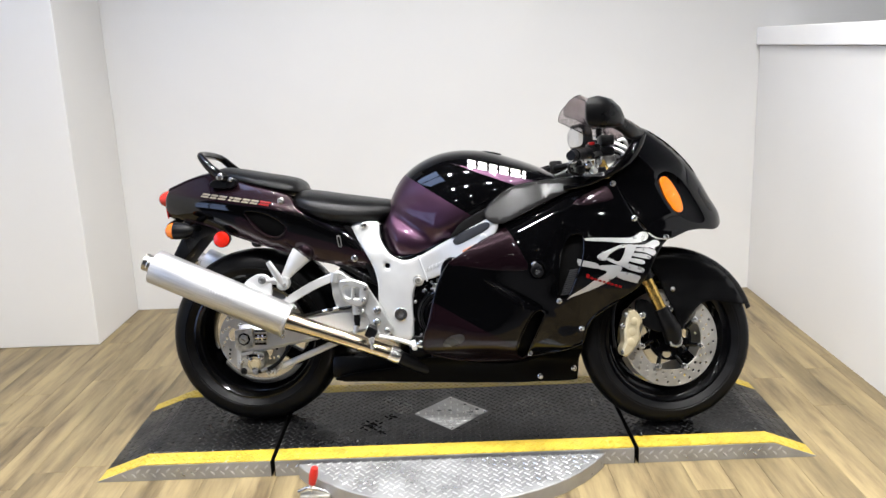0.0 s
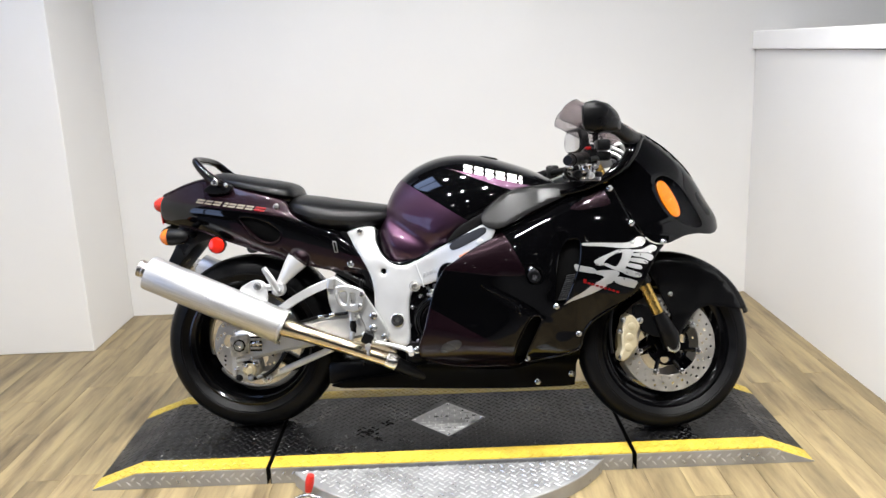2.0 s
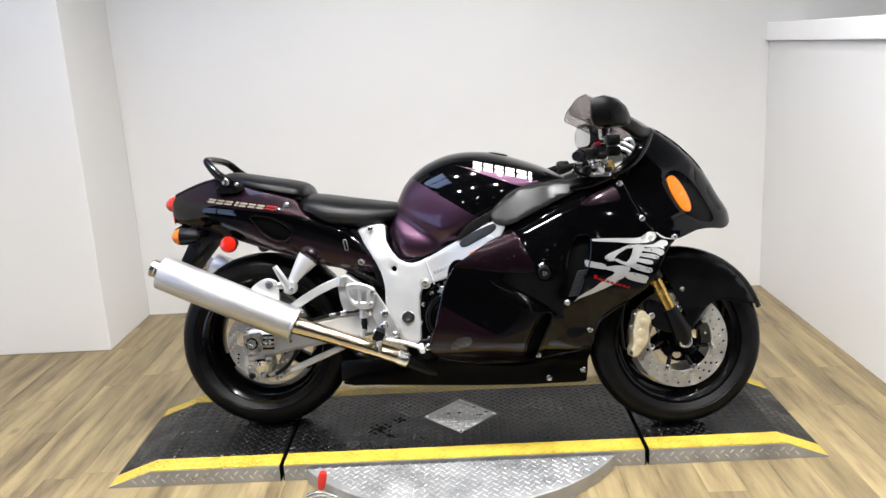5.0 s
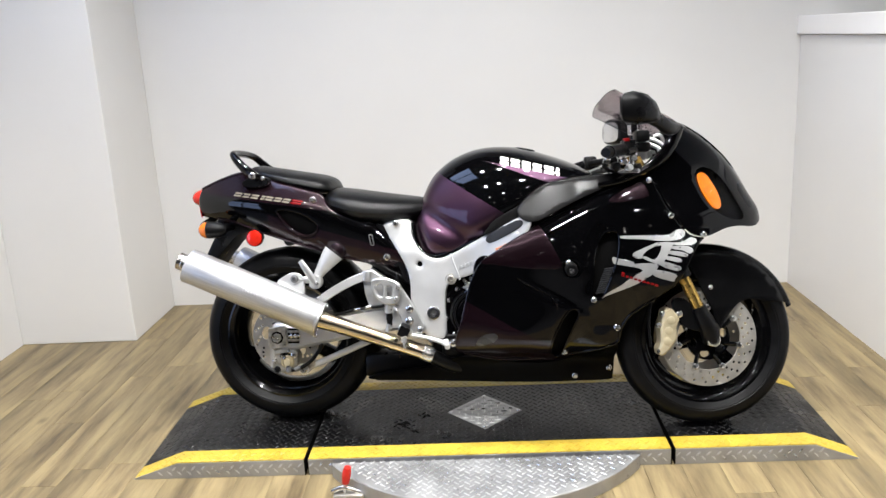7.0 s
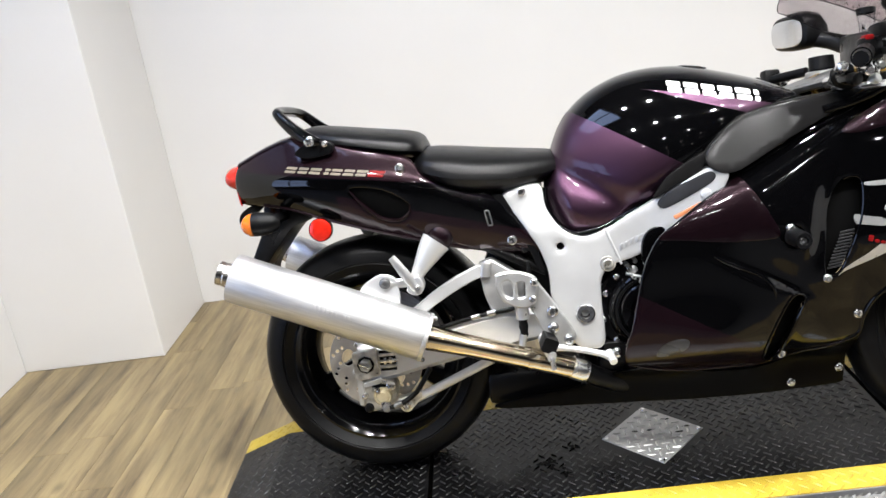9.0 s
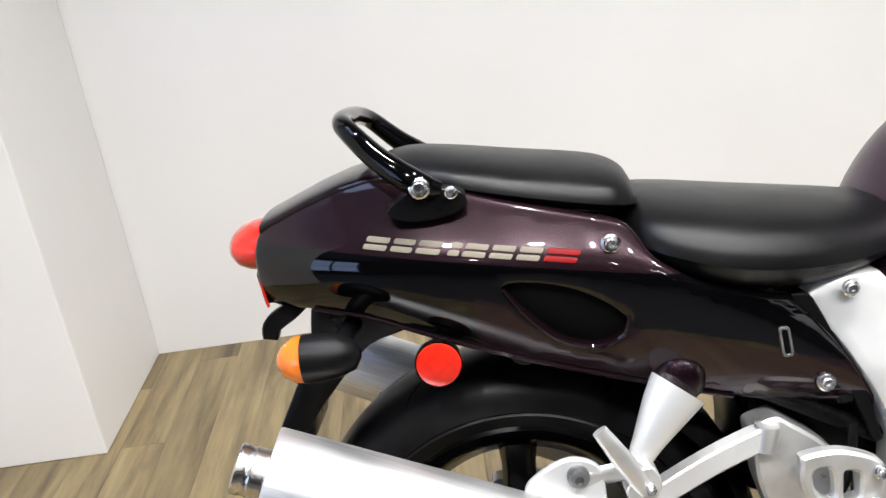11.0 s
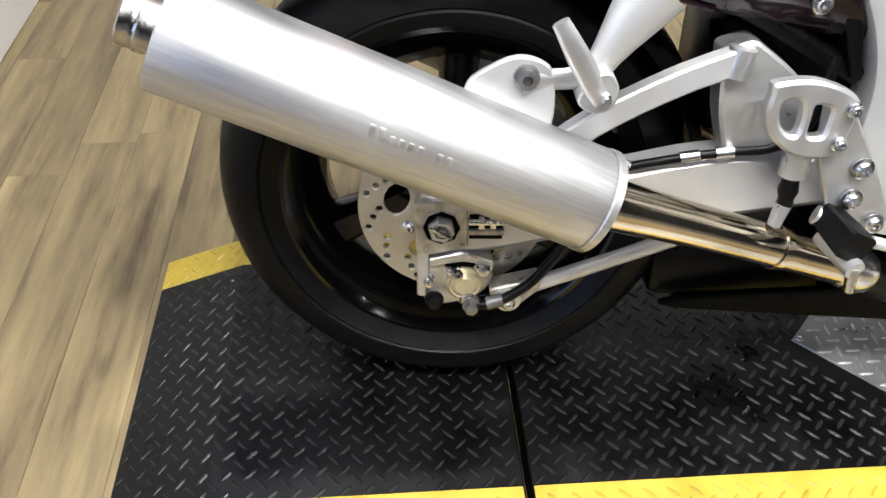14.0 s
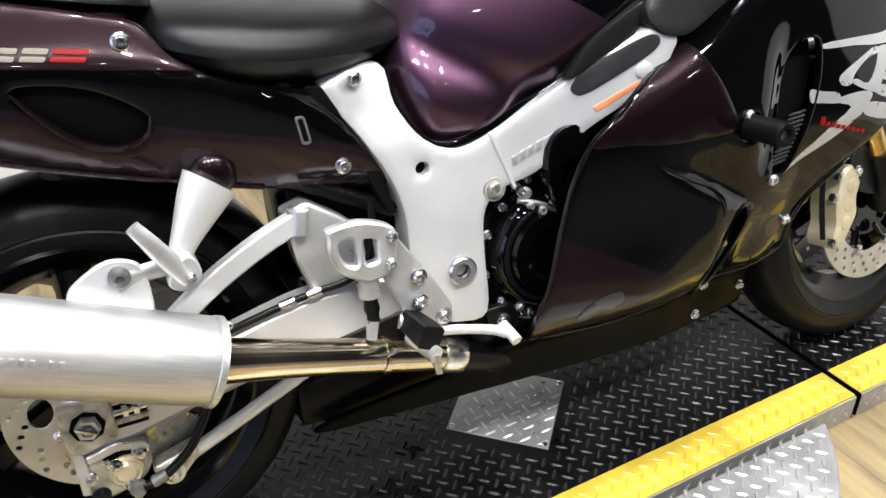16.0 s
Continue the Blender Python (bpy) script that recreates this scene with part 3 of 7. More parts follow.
def lug_grid(x0, x1, y0, y1, pitch=0.0325):
    """Centres and turns of a tread pattern: lugs that lean one way on a grid, and the other way at its cells' middles."""
    for lean, off in ((45, 0.25), (-45, 0.75)):
        for i in range(int((x1 - x0) / pitch) + 1):
            for j in range(int((y1 - y0) / pitch) + 1):
                x, y = x0 + pitch * (i + off), y0 + pitch * (j + off)
                if x < x1 - 0.008 and y < y1 - 0.008:
                    yield x, y, radians(lean)


def top_z(x):
    if x < TX0:
        return TOP * (x - RX0) / (TX0 - RX0)
    if x > TX1:
        return TOP * (RX1 - x) / (RX1 - TX1)
    return TOP


def top_n(x):
    if x < TX0:
        return Vector((-TOP, 0, TX0 - RX0)).normalized()
    if x > TX1:
        return Vector((TOP, 0, RX1 - TX1)).normalized()
    return Vector((0, 0, 1))


def in_diamond(x, y, grow=0.0):
    return abs(x + 0.059) / (0.134 + grow) + abs(y - 2.790) / (0.139 + grow) < 1


def slab(x0, x1, y0, y1, dz=0.0, floor=0.0):
    """A strip of the platform's deck that follows its end ramps."""
    bm = bmesh.new()
    xs = sorted({x0, x1} | {x for x in (TX0, TX1) if x0 < x < x1})
    rows = []
    for x in xs:
        z = max(top_z(x) + dz, floor + 0.002)
        rows.append([bm.verts.new((x, y0, floor)), bm.verts.new((x, y0, z)), bm.verts.new((x, y1, z)), bm.verts.new((x, y1, floor))])
    for ra, rb in zip(rows, rows[1:]):
        for k in range(4):
            bm.faces.new((ra[k], ra[(k + 1) % 4], rb[(k + 1) % 4], rb[k]))
    bm.faces.new(rows[0])
    bm.faces.new(rows[-1])
    return bm


YW = 0.078
OIL = ((-0.272, 2.768, 0.026), (-0.306, 2.655, 0.022), (-0.345, 2.707, 0.040))


def platform_section(label, x0, x1, group):
    th = thing("display_platform", label, "platform", group=group)
    part("deck", slab(x0, x1, PY0 + YW, PY1 - 0.07), M_PLATEBLK, th, "black painted tread plate", smooth=False)
    lugs = [(x, y, top_z(x), a, top_n(x)) for x, y, a in lug_grid(x0, x1, PY0 + YW, PY1 - 0.07) if not in_diamond(x, y, 0.02)]
    oily = [l for l in lugs if min(math.hypot(l[0] - ox, l[1] - oy) / r for ox, oy, r in OIL) < 1]
    if oily:
        lugs = [l for l in lugs if l not in oily]
        for ox, oy, r in OIL:
            bm = bmesh.new()
            ring = [bm.verts.new((ox + r * (0.46 + 0.22 * math.sin(3 * a + 40 * ox) + 0.14 * math.sin(7 * a + 90 * oy)) * math.cos(a), oy + r * (0.46 + 0.22 * math.sin(3 * a + 40 * ox) + 0.14 * math.sin(7 * a + 90 * oy)) * math.sin(a), TOP + 0.0006)) for a in [2 * math.pi * k / 40 for k in range(40)]]
            bm.faces.new(ring)
            part("oil_spot", bm, M_SHADE_OIL, th, "wet black oil spot", smooth=False)
        tagged(part("oily_tread", tread(oily, bmesh.new(), 0.026, 0.009, 0.003), M_OILY, th, "glossy oil-wet lugs", smooth=False), kind="stuff")
    tagged(part("tread", tread(lugs, bmesh.new()), M_TREADBLK, th, smooth=False), kind="stuff")
    for ya, yb in ((PY0, PY0 + YW - 0.0005), (PY1 - 0.0695, PY1)):
        border = part("border", slab(x0, x1, ya, yb, 0.0006), M_YELLOW, th, "yellow painted edge of the tread plate", smooth=False)
        lugs = [(x, y, top_z(x) + 0.0006, a, top_n(x)) for x, y, a in lug_grid(x0, x1, ya, yb)]
        tagged(part("border_tread", tread(lugs, bmesh.new()), M_TREADY, border, smooth=False), kind="stuff")
    # bare metal skirt on the near side, with upright lugs
    bm = bmesh.new()
    xs = sorted({x0, x1} | {x for x in (TX0, TX1) if x0 < x < x1})
    low, high = [], []
    for x in xs:
        z = max(top_z(x) - 0.002, 0.003)
        low.append([bm.verts.new((x, PY0 - 0.004, 0)), bm.verts.new((x, PY0 - 0.0006, 0))])
        high.append([bm.verts.new((x, PY0 - 0.004, z)), bm.verts.new((x, PY0 - 0.0006, z))])
    for k in range(len(xs) - 1):
        for ra, rb in ((low[k], low[k + 1]),):
            bm.faces.new((ra[0], rb[0], high[k + 1][0], high[k][0]))
            bm.faces.new((high[k][0], high[k + 1][0], high[k + 1][1], high[k][1]))
    skirt = part("skirt", bm, M_SILVERPL, th, "bare metal tread plate skirt", smooth=False)
    bm = bmesh.new()
    for x, z, turn in lug_grid(x0, x1, -0.006, 0.053):
        if 0.006 < z < top_z(x) - 0.010:
            u = Vector((math.cos(turn), 0, math.sin(turn))) * 0.0115
            v = Vector((-u.z, 0, u.x)) * 0.29
            c = Vector((x, PY0 - 0.0041, z))
            ring = [bm.verts.new(c + p) for p in (-u, -u * 0.5 - v, u * 0.5 - v, u, u * 0.5 + v, -u * 0.5 + v)]
            top = bm.verts.new(c + Vector((0, -0.0026, 0)))
            for k in range(6):
                bm.faces.new((ring[k], ring[(k + 1) % 6], top))
    tagged(part("skirt_tread", bm, M_TREADS, skirt, smooth=False), kind="stuff")
    # added near-black plates paint the shade inside the joints
    for x, out in ((x0, -1), (x1, 1)):
        if TX0 < x < TX1:
            xa, xb = sorted((x + out * 0.0004, x + out * 0.0024))
            part("end_plate", box((xa, PY0 - 0.0045, 0.0), (xb, PY1, TOP - 0.0005), 0), M_SHADE_OIL, th, "near-black added plate painting the shade inside the joint", smooth=False)
    return th


platform_section("black tread-plate ramp section with yellow edges", RX0, SEAM_L - 0.0075, "platform sections")
mid_deck = platform_section("black tread-plate middle section under the motorcycle", SEAM_L + 0.0075, SEAM_R - 0.0075, "platform sections")
platform_section("black tread-plate ramp section with yellow edges", SEAM_R + 0.0075, RX1, "platform sections")

# bare diamond inlay
bm = bmesh.new()
ring = [(-0.059 - 0.134, 2.790), (-0.059, 2.790 - 0.139), (-0.059 + 0.134, 2.790), (-0.059, 2.790 + 0.139)]
low = [bm.verts.new((x, y, TOP)) for x, y in ring]
high = [bm.verts.new((-0.059 + (x + 0.059) * 0.99, 2.790 + (y - 2.790) * 0.99, TOP + 0.003)) for x, y in ring]
bm.faces.new(high)
for k in range(4):
    bm.faces.new((low[k], low[(k + 1) % 4], high[(k + 1) % 4], high[k]))
inlay = part("inlay", bm, M_SILVERPL, mid_deck, "bare metal diamond-shaped tread plate", smooth=False)
lugs = []
for x, y, a in lug_grid(-0.11, 0.11, -0.11, 0.11):
    c = math.sqrt(0.5)
    px, py = -0.059 + c * (x - y), 2.790 + c * (x + y)
    if in_diamond(px, py, -0.014):
        lugs.append((px, py, TOP + 0.003, a + radians(45), Vector((0, 0, 1))))
tagged(part("inlay_tread", tread(lugs, bmesh.new()), M_TREADS, inlay, smooth=False), kind="stuff")
for x, y in ((-0.18, 2.790), (0.062, 2.790), (-0.059, 2.664), (-0.059, 2.914)):
    part("screw", revolve([(0, 0.006), (0.002, 0.005), (0.0025, 0.0001)], (x, y, TOP + 0.003), "z", 10), M_BOLT, inlay)

# turntable disc under the middle section
disc = thing("turntable_disc", "round bare tread-plate turntable under the platform", "turntable")
n = 96
bm = bmesh.new()
pts = []
for k in range(n + 1):
    a = math.pi + math.pi * k / n
    x, y = DISC[0] + DISC_R * math.cos(a), DISC[1] + DISC_R * math.sin(a)
    if y < PY0 - 0.005:
        pts.append((x, y))
ZD = 0.047
rings = [[bm.verts.new((DISC[0] + (x - DISC[0]) * s, DISC[1] + (y - DISC[1]) * s if y < PY0 - 0.01 else y, z)) for x, y in pts] for s, z in ((1, 0.0), (1, ZD - 0.003), (0.995, ZD))]
for ra, rb in zip(rings, rings[1:]):
    for k in range(len(pts) - 1):
        bm.faces.new((ra[k], ra[k + 1], rb[k + 1], rb[k]))
bm.faces.new(rings[2])
part("plate", bm, M_SILVERPL, disc, "", smooth=False)
lugs = [(x, y, ZD, a, Vector((0, 0, 1))) for x, y, a in lug_grid(-0.6, 0.5, 2.19, PY0 - 0.004) if (x - DISC[0]) ** 2 + (y - DISC[1]) ** 2 < (DISC_R - 0.016) ** 2]
tagged(part("tread", tread(lugs, bmesh.new()), M_TREADS, disc, smooth=False), kind="stuff")

# red-gripped pedal lever on the floor
lever = thing("locking_lever", "small steel locking lever with a red grip on the floor", "lever", pose(-0.505, 2.335, 0))
part("base", box((-0.035, -0.02, 0), (0.06, 0.02, 0.012), 0.003), M_STEEL, lever)
part("rod", tube([(0, 0, 0.01), (0.0, 0.0, 0.03), (0.006, 0.0, 0.05)], 0.006), M_BOLT, lever)
part("clamp", tube([(-0.04, 0.0, 0.018), (0.0, 0, 0.03), (0.05, 0.0, 0.012)], 0.008), M_ALLOY, lever)
part("grip", tube([(0.004, 0, 0.045), (0.010, 0, 0.075), (0.016, 0, 0.1)], [0.011, 0.014, 0.011]), M_REDGRIP, lever, "red rubber grip")

# ---------------------------------------------------------------- floor
# unseen dark slab before WOOD_Y is added to darken reflections in the bodywork
floor = tagged(part("floor", box((-4.6, Y_F - 0.1, -0.06), (4.4, Y_B + 0.1, -0.0045), 0), M_SHOP, None, "", False), "light brown wood-look plank floor, unseen dark slab added beyond to darken reflections", "floor", "", "structure")
PW, PL, WOOD_Y = 0.121, 0.92, 1.45


def plank_mesh(w, l):
    b = bmesh.new()
    lo = [b.verts.new((x, y, -0.0045)) for x, y in ((0, 0), (w, 0), (w, l), (0, l))]
    hi = [b.verts.new((x, y, -0.0006)) for x, y in ((0.0003, 0.0003), (w - 0.0003, 0.0003), (w - 0.0003, l - 0.0003), (0.0003, l - 0.0003))]
    tp = [b.verts.new((x, y, 0)) for x, y in ((0.0012, 0.0012), (w - 0.0012, 0.0012), (w - 0.0012, l - 0.0012), (0.0012, l - 0.0012))]
    b.faces.new(tp)
    for ra, rb in ((lo, hi), (hi, tp)):
        for k in range(4):
            b.faces.new((ra[k], ra[(k + 1) % 4], rb[(k + 1) % 4], rb[k]))
    me = bpy.data.meshes.new("plank")
    bmesh.ops.recalc_face_normals(b, faces=b.faces)
    b.to_mesh(me)
    b.free()
    me.materials.append(M_WOOD)
    return me


def build_planks():
    whole = plank_mesh(PW, PL)
    rnd = random.Random(4)
    x = X_L
    while x < X_R + 0.05:
        y = WOOD_Y - rnd.random() * PL
        while y < Y_B:
            y0, y1 = max(y, WOOD_Y), min(y + PL, Y_B + 0.05)
            if y1 - y0 > 0.03:
                ob = new("plank", whole if y1 - y0 > PL - 1e-6 else plank_mesh(PW, y1 - y0))
                ob.location = (x, y0, 0)
                ob.parent = floor
            y += PL
        x += PW


# ---------------------------------------------------------------- motorcycle (x ahead, y to its left, z up from the ground)
BIKE = pose(-0.0325, 2.762, TOP + 0.0035) @ pose(0, 0, 0, 0, 0, -3.7) @ pose(0, 0, 0, -10, 0, 0)
bike = thing("motorcycle", "black and plum sport motorcycle leaning on a tread-plate platform", "motorcycle", BIKE)
RA, FA = (-0.712, 0.311), (0.738, 0.299)


def wheel(name, cx, cz, tyre_r, tyre_w, rim_r, rim_w, label):
    w = part(name, revolve([(s * rim_w / 2, r) for s, r in ((-1, rim_r + 0.006), (-1.02, rim_r - 0.004), (-0.92, rim_r - 0.014), (-0.80, rim_r - 0.024), (-0.30, rim_r - 0.052), (0.30, rim_r - 0.052), (0.80, rim_r - 0.024), (0.92, rim_r - 0.014), (1.02, rim_r - 0.004), (1, rim_r + 0.006))], (cx, 0, cz), n=72, closed=True), M_RIM, bike, label)
    half = tyre_w / 2
    prof = [(-rim_w / 2 + 0.006, rim_r - 0.008), (-rim_w / 2 - 0.002, rim_r + 0.004), (-half * 0.955, rim_r + 0.0225), (-half * 0.93, rim_r + 0.0255)]
    for k in range(13):
        a = math.pi * (k / 12)
        u, v = -math.cos(a), math.sin(a) ** 0.75
        base = rim_r + 0.028
        prof.append((u * half * (1 - 0.04 * (1 - v)), base + (tyre_r - base) * v))
    prof += [(half * 0.93, rim_r + 0.0255), (half * 0.955, rim_r + 0.0225), (rim_w / 2 + 0.002, rim_r + 0.004), (rim_w / 2 - 0.006, rim_r - 0.008)]
    part("tyre", revolve(prof, (cx, 0, cz), n=96, closed=True), M_RUBBER, w, "black road tyre with curved grooves")
    bm = bmesh.new()
    for k in range(14):
        for sgn in (1, -1):
            pts = []
            for j in range(7):
                q = j / 6
                u = 0.12 + 0.66 * q
                a0 = math.acos(max(-1, min(1, u)))
                v = math.sin(a0) ** 0.75
                rr = rim_r + 0.028 + (tyre_r - rim_r - 0.028) * v + 0.0018
                ang = 2 * math.pi * (k + 0.5 * (sgn > 0)) / 14 + 0.42 * q - 0.16 * q * q
                pts.append((Vector((cx + rr * math.cos(ang), sgn * u * half, cz + rr * math.sin(ang))), ang))
            prev = None
            for j, (p, ang) in enumerate(pts):
                wdt = 0.0026 * (1 - abs(j - 3) / 4.5)
                t = Vector((-math.sin(ang), 0, math.cos(ang))) * wdt
                cur = (bm.verts.new(p - t), bm.verts.new(p + t))
                if prev:
                    bm.faces.new((prev[0], prev[1], cur[1], cur[0]))
                prev = cur
    # near-black strips laid on the rubber paint the shade in its grooves
    tagged(part("grooves", bm, M_SHADE_OIL, w, "", smooth=False), kind="stuff")
    return w


rear_wheel = wheel("rear_wheel", RA[0], RA[1], 0.311, 0.188, 0.222, 0.150, "glossy black cast rear wheel")
front_wheel = wheel("front_wheel", FA[0], FA[1], 0.2955, 0.122, 0.2195, 0.092, "glossy black cast front wheel")


def spokes(w, cx, cz, r_out, hub_r, hub_w, turn, count=3, width=0.052, thick=0.05):
    part("hub", revolve([(-hub_w / 2, 0.018), (-hub_w / 2, hub_r), (-hub_w * 0.3, hub_r * 1.25), (hub_w * 0.3, hub_r * 1.25), (hub_w / 2, hub_r), (hub_w / 2, 0.018)], (cx, 0, cz), n=28), M_RIM, w)
    for k in range(count):
        a = turn + 2 * math.pi * k / count
        u, v = Vector((math.cos(a), 0, math.sin(a))), Vector((-math.sin(a), 0, math.cos(a)))
        rings = []
        for q, wd, th in ((hub_r * 0.9, 1.35, 1.25), (hub_r * 1.7, 1.0, 1.0), (r_out * 0.7, 0.95, 0.95), (r_out * 0.9, 1.15, 1.05), (r_out, 1.7, 1.3)):
            c = Vector((cx, 0, cz)) + u * q
            hw, ht = width / 2 * wd, thick / 2 * th
            rings.append([c + v * (hw * cx_) + Vector((0, ht * cy_, 0)) for cx_, cy_ in ((-1, -0.55), (-0.6, -1), (0.6, -1), (1, -0.55), (1, 0.55), (0.6, 1), (-0.6, 1), (-1, 0.55))])
        part("spoke", loft(rings), M_RIM, w)


spokes(rear_wheel, RA[0], RA[1], 0.199, 0.045, 0.14, radians(88), 3, 0.05, 0.06)
spokes(front_wheel, FA[0], FA[1], 0.199, 0.04, 0.10, radians(75), 3, 0.045, 0.05)


def brake_disc(parent, cx, cz, y, r_out, r_in, holes_rows, count, label, slots=0):
    holes = []
    for k in range(count):
        for r, off in holes_rows:
            a = 2 * math.pi * (k + off) / count
            holes.append(circle(cx + r * math.cos(a), cz + r * math.sin(a), 0.0048, 8))
    if slots:
        for k in range(slots):
            a = 2 * math.pi * (k + 0.35) / slots
            holes.append(circle(cx + r_in * math.cos(a), cz + r_in * math.sin(a), 0.023, 14, 0.72, a + math.pi / 2))
        holes.append(circle(cx, cz, 0.03, 24))
    else:
        holes.append(circle(cx, cz, r_in, 40))
    return part("brake_disc", plate(circle(cx, cz, r_out, 72), y, y + 0.005, holes, lip=0.0006), M_STEEL, parent, label)


brake_disc(front_wheel, FA[0], FA[1], -0.074, 0.160, 0.105, ((0.117, 0.0), (0.132, 0.33), (0.147, 0.66)), 24, "drilled steel front brake disc")
brake_disc(front_wheel, FA[0], FA[1], 0.069, 0.160, 0.105, ((0.137, 0.0),), 8, "drilled steel front brake disc")
brake_disc(rear_wheel, RA[0], RA[1], -0.108, 0.120, 0.072, ((0.093, 0.0), (0.102, 0.28), (0.111, 0.56)), 14, "drilled steel rear brake disc", 5)
# disc carriers with buttons
bm = plate(circle(FA[0], FA[1], 0.074, 40), -0.066, -0.058, [circle(FA[0] + 0.054 * math.cos(a), FA[1] + 0.054 * math.sin(a), 0.0155, 14, 0.8, a + 1.57) for a in (0.3, 1.34, 2.39, 3.44, 4.49, 5.53)])
for k in range(7):
    a = 2 * math.pi * k / 7 + 0.53
    part("carrier_arm", tube([(FA[0] + 0.060 * math.cos(a), -0.062, FA[1] + 0.060 * math.sin(a)), (FA[0] + 0.097 * math.cos(a + 0.12), -0.0655, FA[1] + 0.097 * math.sin(a + 0.12))], 0.0075, 8), M_RIM, front_wheel)
part("disc_carrier", bm, M_RIM, front_wheel)
part("hub_cover", revolve([(0.0, 0.0001), (0.0, 0.044), (0.01, 0.048), (0.02, 0.044)], (FA[0], -0.054, FA[1]), n=40), M_RIM, front_wheel)
for k in range(7):
    a = 2 * math.pi * k / 7 + 0.65
    part("button", revolve([(0, 0.0105), (-0.005, 0.0105), (-0.006, 0.008), (-0.006, 0.005), (-0.003, 0.0045), (-0.003, 0.0001)], (FA[0] + 0.1035 * math.cos(a), -0.0745, FA[1] + 0.1035 * math.sin(a)), n=14), M_BOLT, front_wheel)
for k in range(5):
    a = 2 * math.pi * (k + 0.85) / 5
    part("disc_bolt", bolt(RA[0] + 0.062 * math.cos(a), -0.109, RA[1] + 0.062 * math.sin(a), 0.007), M_BOLT, rear_wheel)
part("axle_nut", revolve([(0.01, 0.02), (-0.015, 0.02), (-0.02, 0.016), (-0.02, 0.011), (-0.006, 0.010), (-0.006, 0.0001)], (FA[0] + 0.005, -0.098, FA[1]), n=24), M_SATIN, front_wheel)

# ---- frame
frame_out = smooth_line([(-0.345, 0.697), (-0.258, 0.712), (-0.245, 0.655), (-0.213, 0.602), (-0.165, 0.579), (-0.112, 0.593), (-0.042, 0.630), (0.036, 0.671), (0.086, 0.697), (0.124, 0.714), (0.144, 0.709), (0.158, 0.694), (0.150, 0.672), (0.134, 0.645), (0.09, 0.612), (0.03, 0.577), (-0.01, 0.545), (-0.055, 0.520), (-0.105, 0.506), (-0.132, 0.478), (-0.138, 0.42), (-0.140, 0.315), (-0.19, 0.309), (-0.21, 0.322), (-0.24, 0.37), (-0.255, 0.43), (-0.256, 0.50), (-0.272, 0.56), (-0.305, 0.622)], 4, True)


def frame_w(x, z):
    flare = float(np.interp(x, [-0.20, -0.12, -0.05, 0.0, 0.127, 0.18], [0.0, 0.004, 0.018, 0.032, 0.075, 0.09]))
    taper = 0.02 * max(0, z - 0.6) / 0.1 * max(0, min(1, (-0.1 - x) / 0.08))
    return 0.158 + 0.010 * math.exp(-((x + 0.17) / 0.10) ** 2 - ((z - 0.45) / 0.18) ** 2) - taper + flare


frame_ob = part("frame", panel(frame_out, frame_w, 0.045, 0.014, False, [circle(-0.221, 0.561, 0.0095, 16), circle(-0.179, 0.396, 0.016, 20)], 0.006), M_FRAME, bike, "silver painted twin-spar frame")
part("frame_left", panel(frame_out, lambda x, z: -frame_w(x, z) + 0.05, 0.045, 0.03), M_FRAME, bike)
# near-black disc as the shade in the frame hole
part("hole_plug", revolve([(0, 0.0001), (0, 0.012)], (-0.221, -0.146, 0.561), n=16), M_SHADE_OIL, frame_ob)
part("pivot_nut", revolve([(0.006, 0.023), (-0.006, 0.0225), (-0.008, 0.020), (-0.008, 0.012), (0.012, 0.0105), (0.012, 0.0001)], (-0.179, -0.167, 0.396), n=30), M_ALLOY, frame_ob, "hollow hexagonal pivot nut")
part("nut_bore", revolve([(0.0, 0.0102), (-0.002, 0.010), (-0.002, 0.0001)], (-0.179, -0.160, 0.396), n=6), M_DULL, frame_ob)
part("engine_bolt", revolve([(0.006, 0.0185), (-0.004, 0.0185), (-0.005, 0.016), (-0.002, 0.0155), (-0.002, 0.012), (-0.009, 0.0115), (-0.011, 0.0095), (-0.011, 0.006), (-0.004, 0.0055), (-0.004, 0.0001)], (-0.116, -0.166, 0.510), n=24), M_GRIME, frame_ob)
part("spar_cover", panel(smooth_line([(0.006, 0.643), (0.028, 0.666), (0.075, 0.688), (0.114, 0.704), (0.129, 0.700), (0.127, 0.686), (0.105, 0.670), (0.060, 0.646), (0.030, 0.632), (0.014, 0.630)], 4, True), lambda x, z: frame_w(x, z) + 0.002, 0.004, 0.01, lip=0.001), M_GREYPL, frame_ob, "dark grey oblong cover on the frame spar")
part("seam_rib", panel(rounded([(-0.118, 0.594), (-0.113, 0.596), (-0.082, 0.508), (-0.087, 0.505)], 0.002), lambda x, z: frame_w(x, z) + 0.003, 0.004, 0.0, lip=0.001), M_FRAME, frame_ob)
for k in range(6):
    part("raised_mark", panel(rounded([(-0.086 + 0.0125 * k, 0.539 + 0.0052 * k), (-0.077 + 0.0125 * k, 0.543 + 0.0052 * k), (-0.077 + 0.0125 * k, 0.557 + 0.0052 * k), (-0.086 + 0.0125 * k, 0.553 + 0.0052 * k)], 0.002), lambda x, z: frame_w(x, z) + 0.0015, 0.002, 0.0, lip=0.0006), M_CAST, frame_ob)
part("service_label", panel(rounded([(0.036, 0.610), (0.108, 0.645), (0.107, 0.636), (0.042, 0.602)], 0.002), lambda x, z: frame_w(x, z) + 0.0012, 0.001, 0.0, lip=0.0004), M_ORANGE, frame_ob, "small orange service sticker")
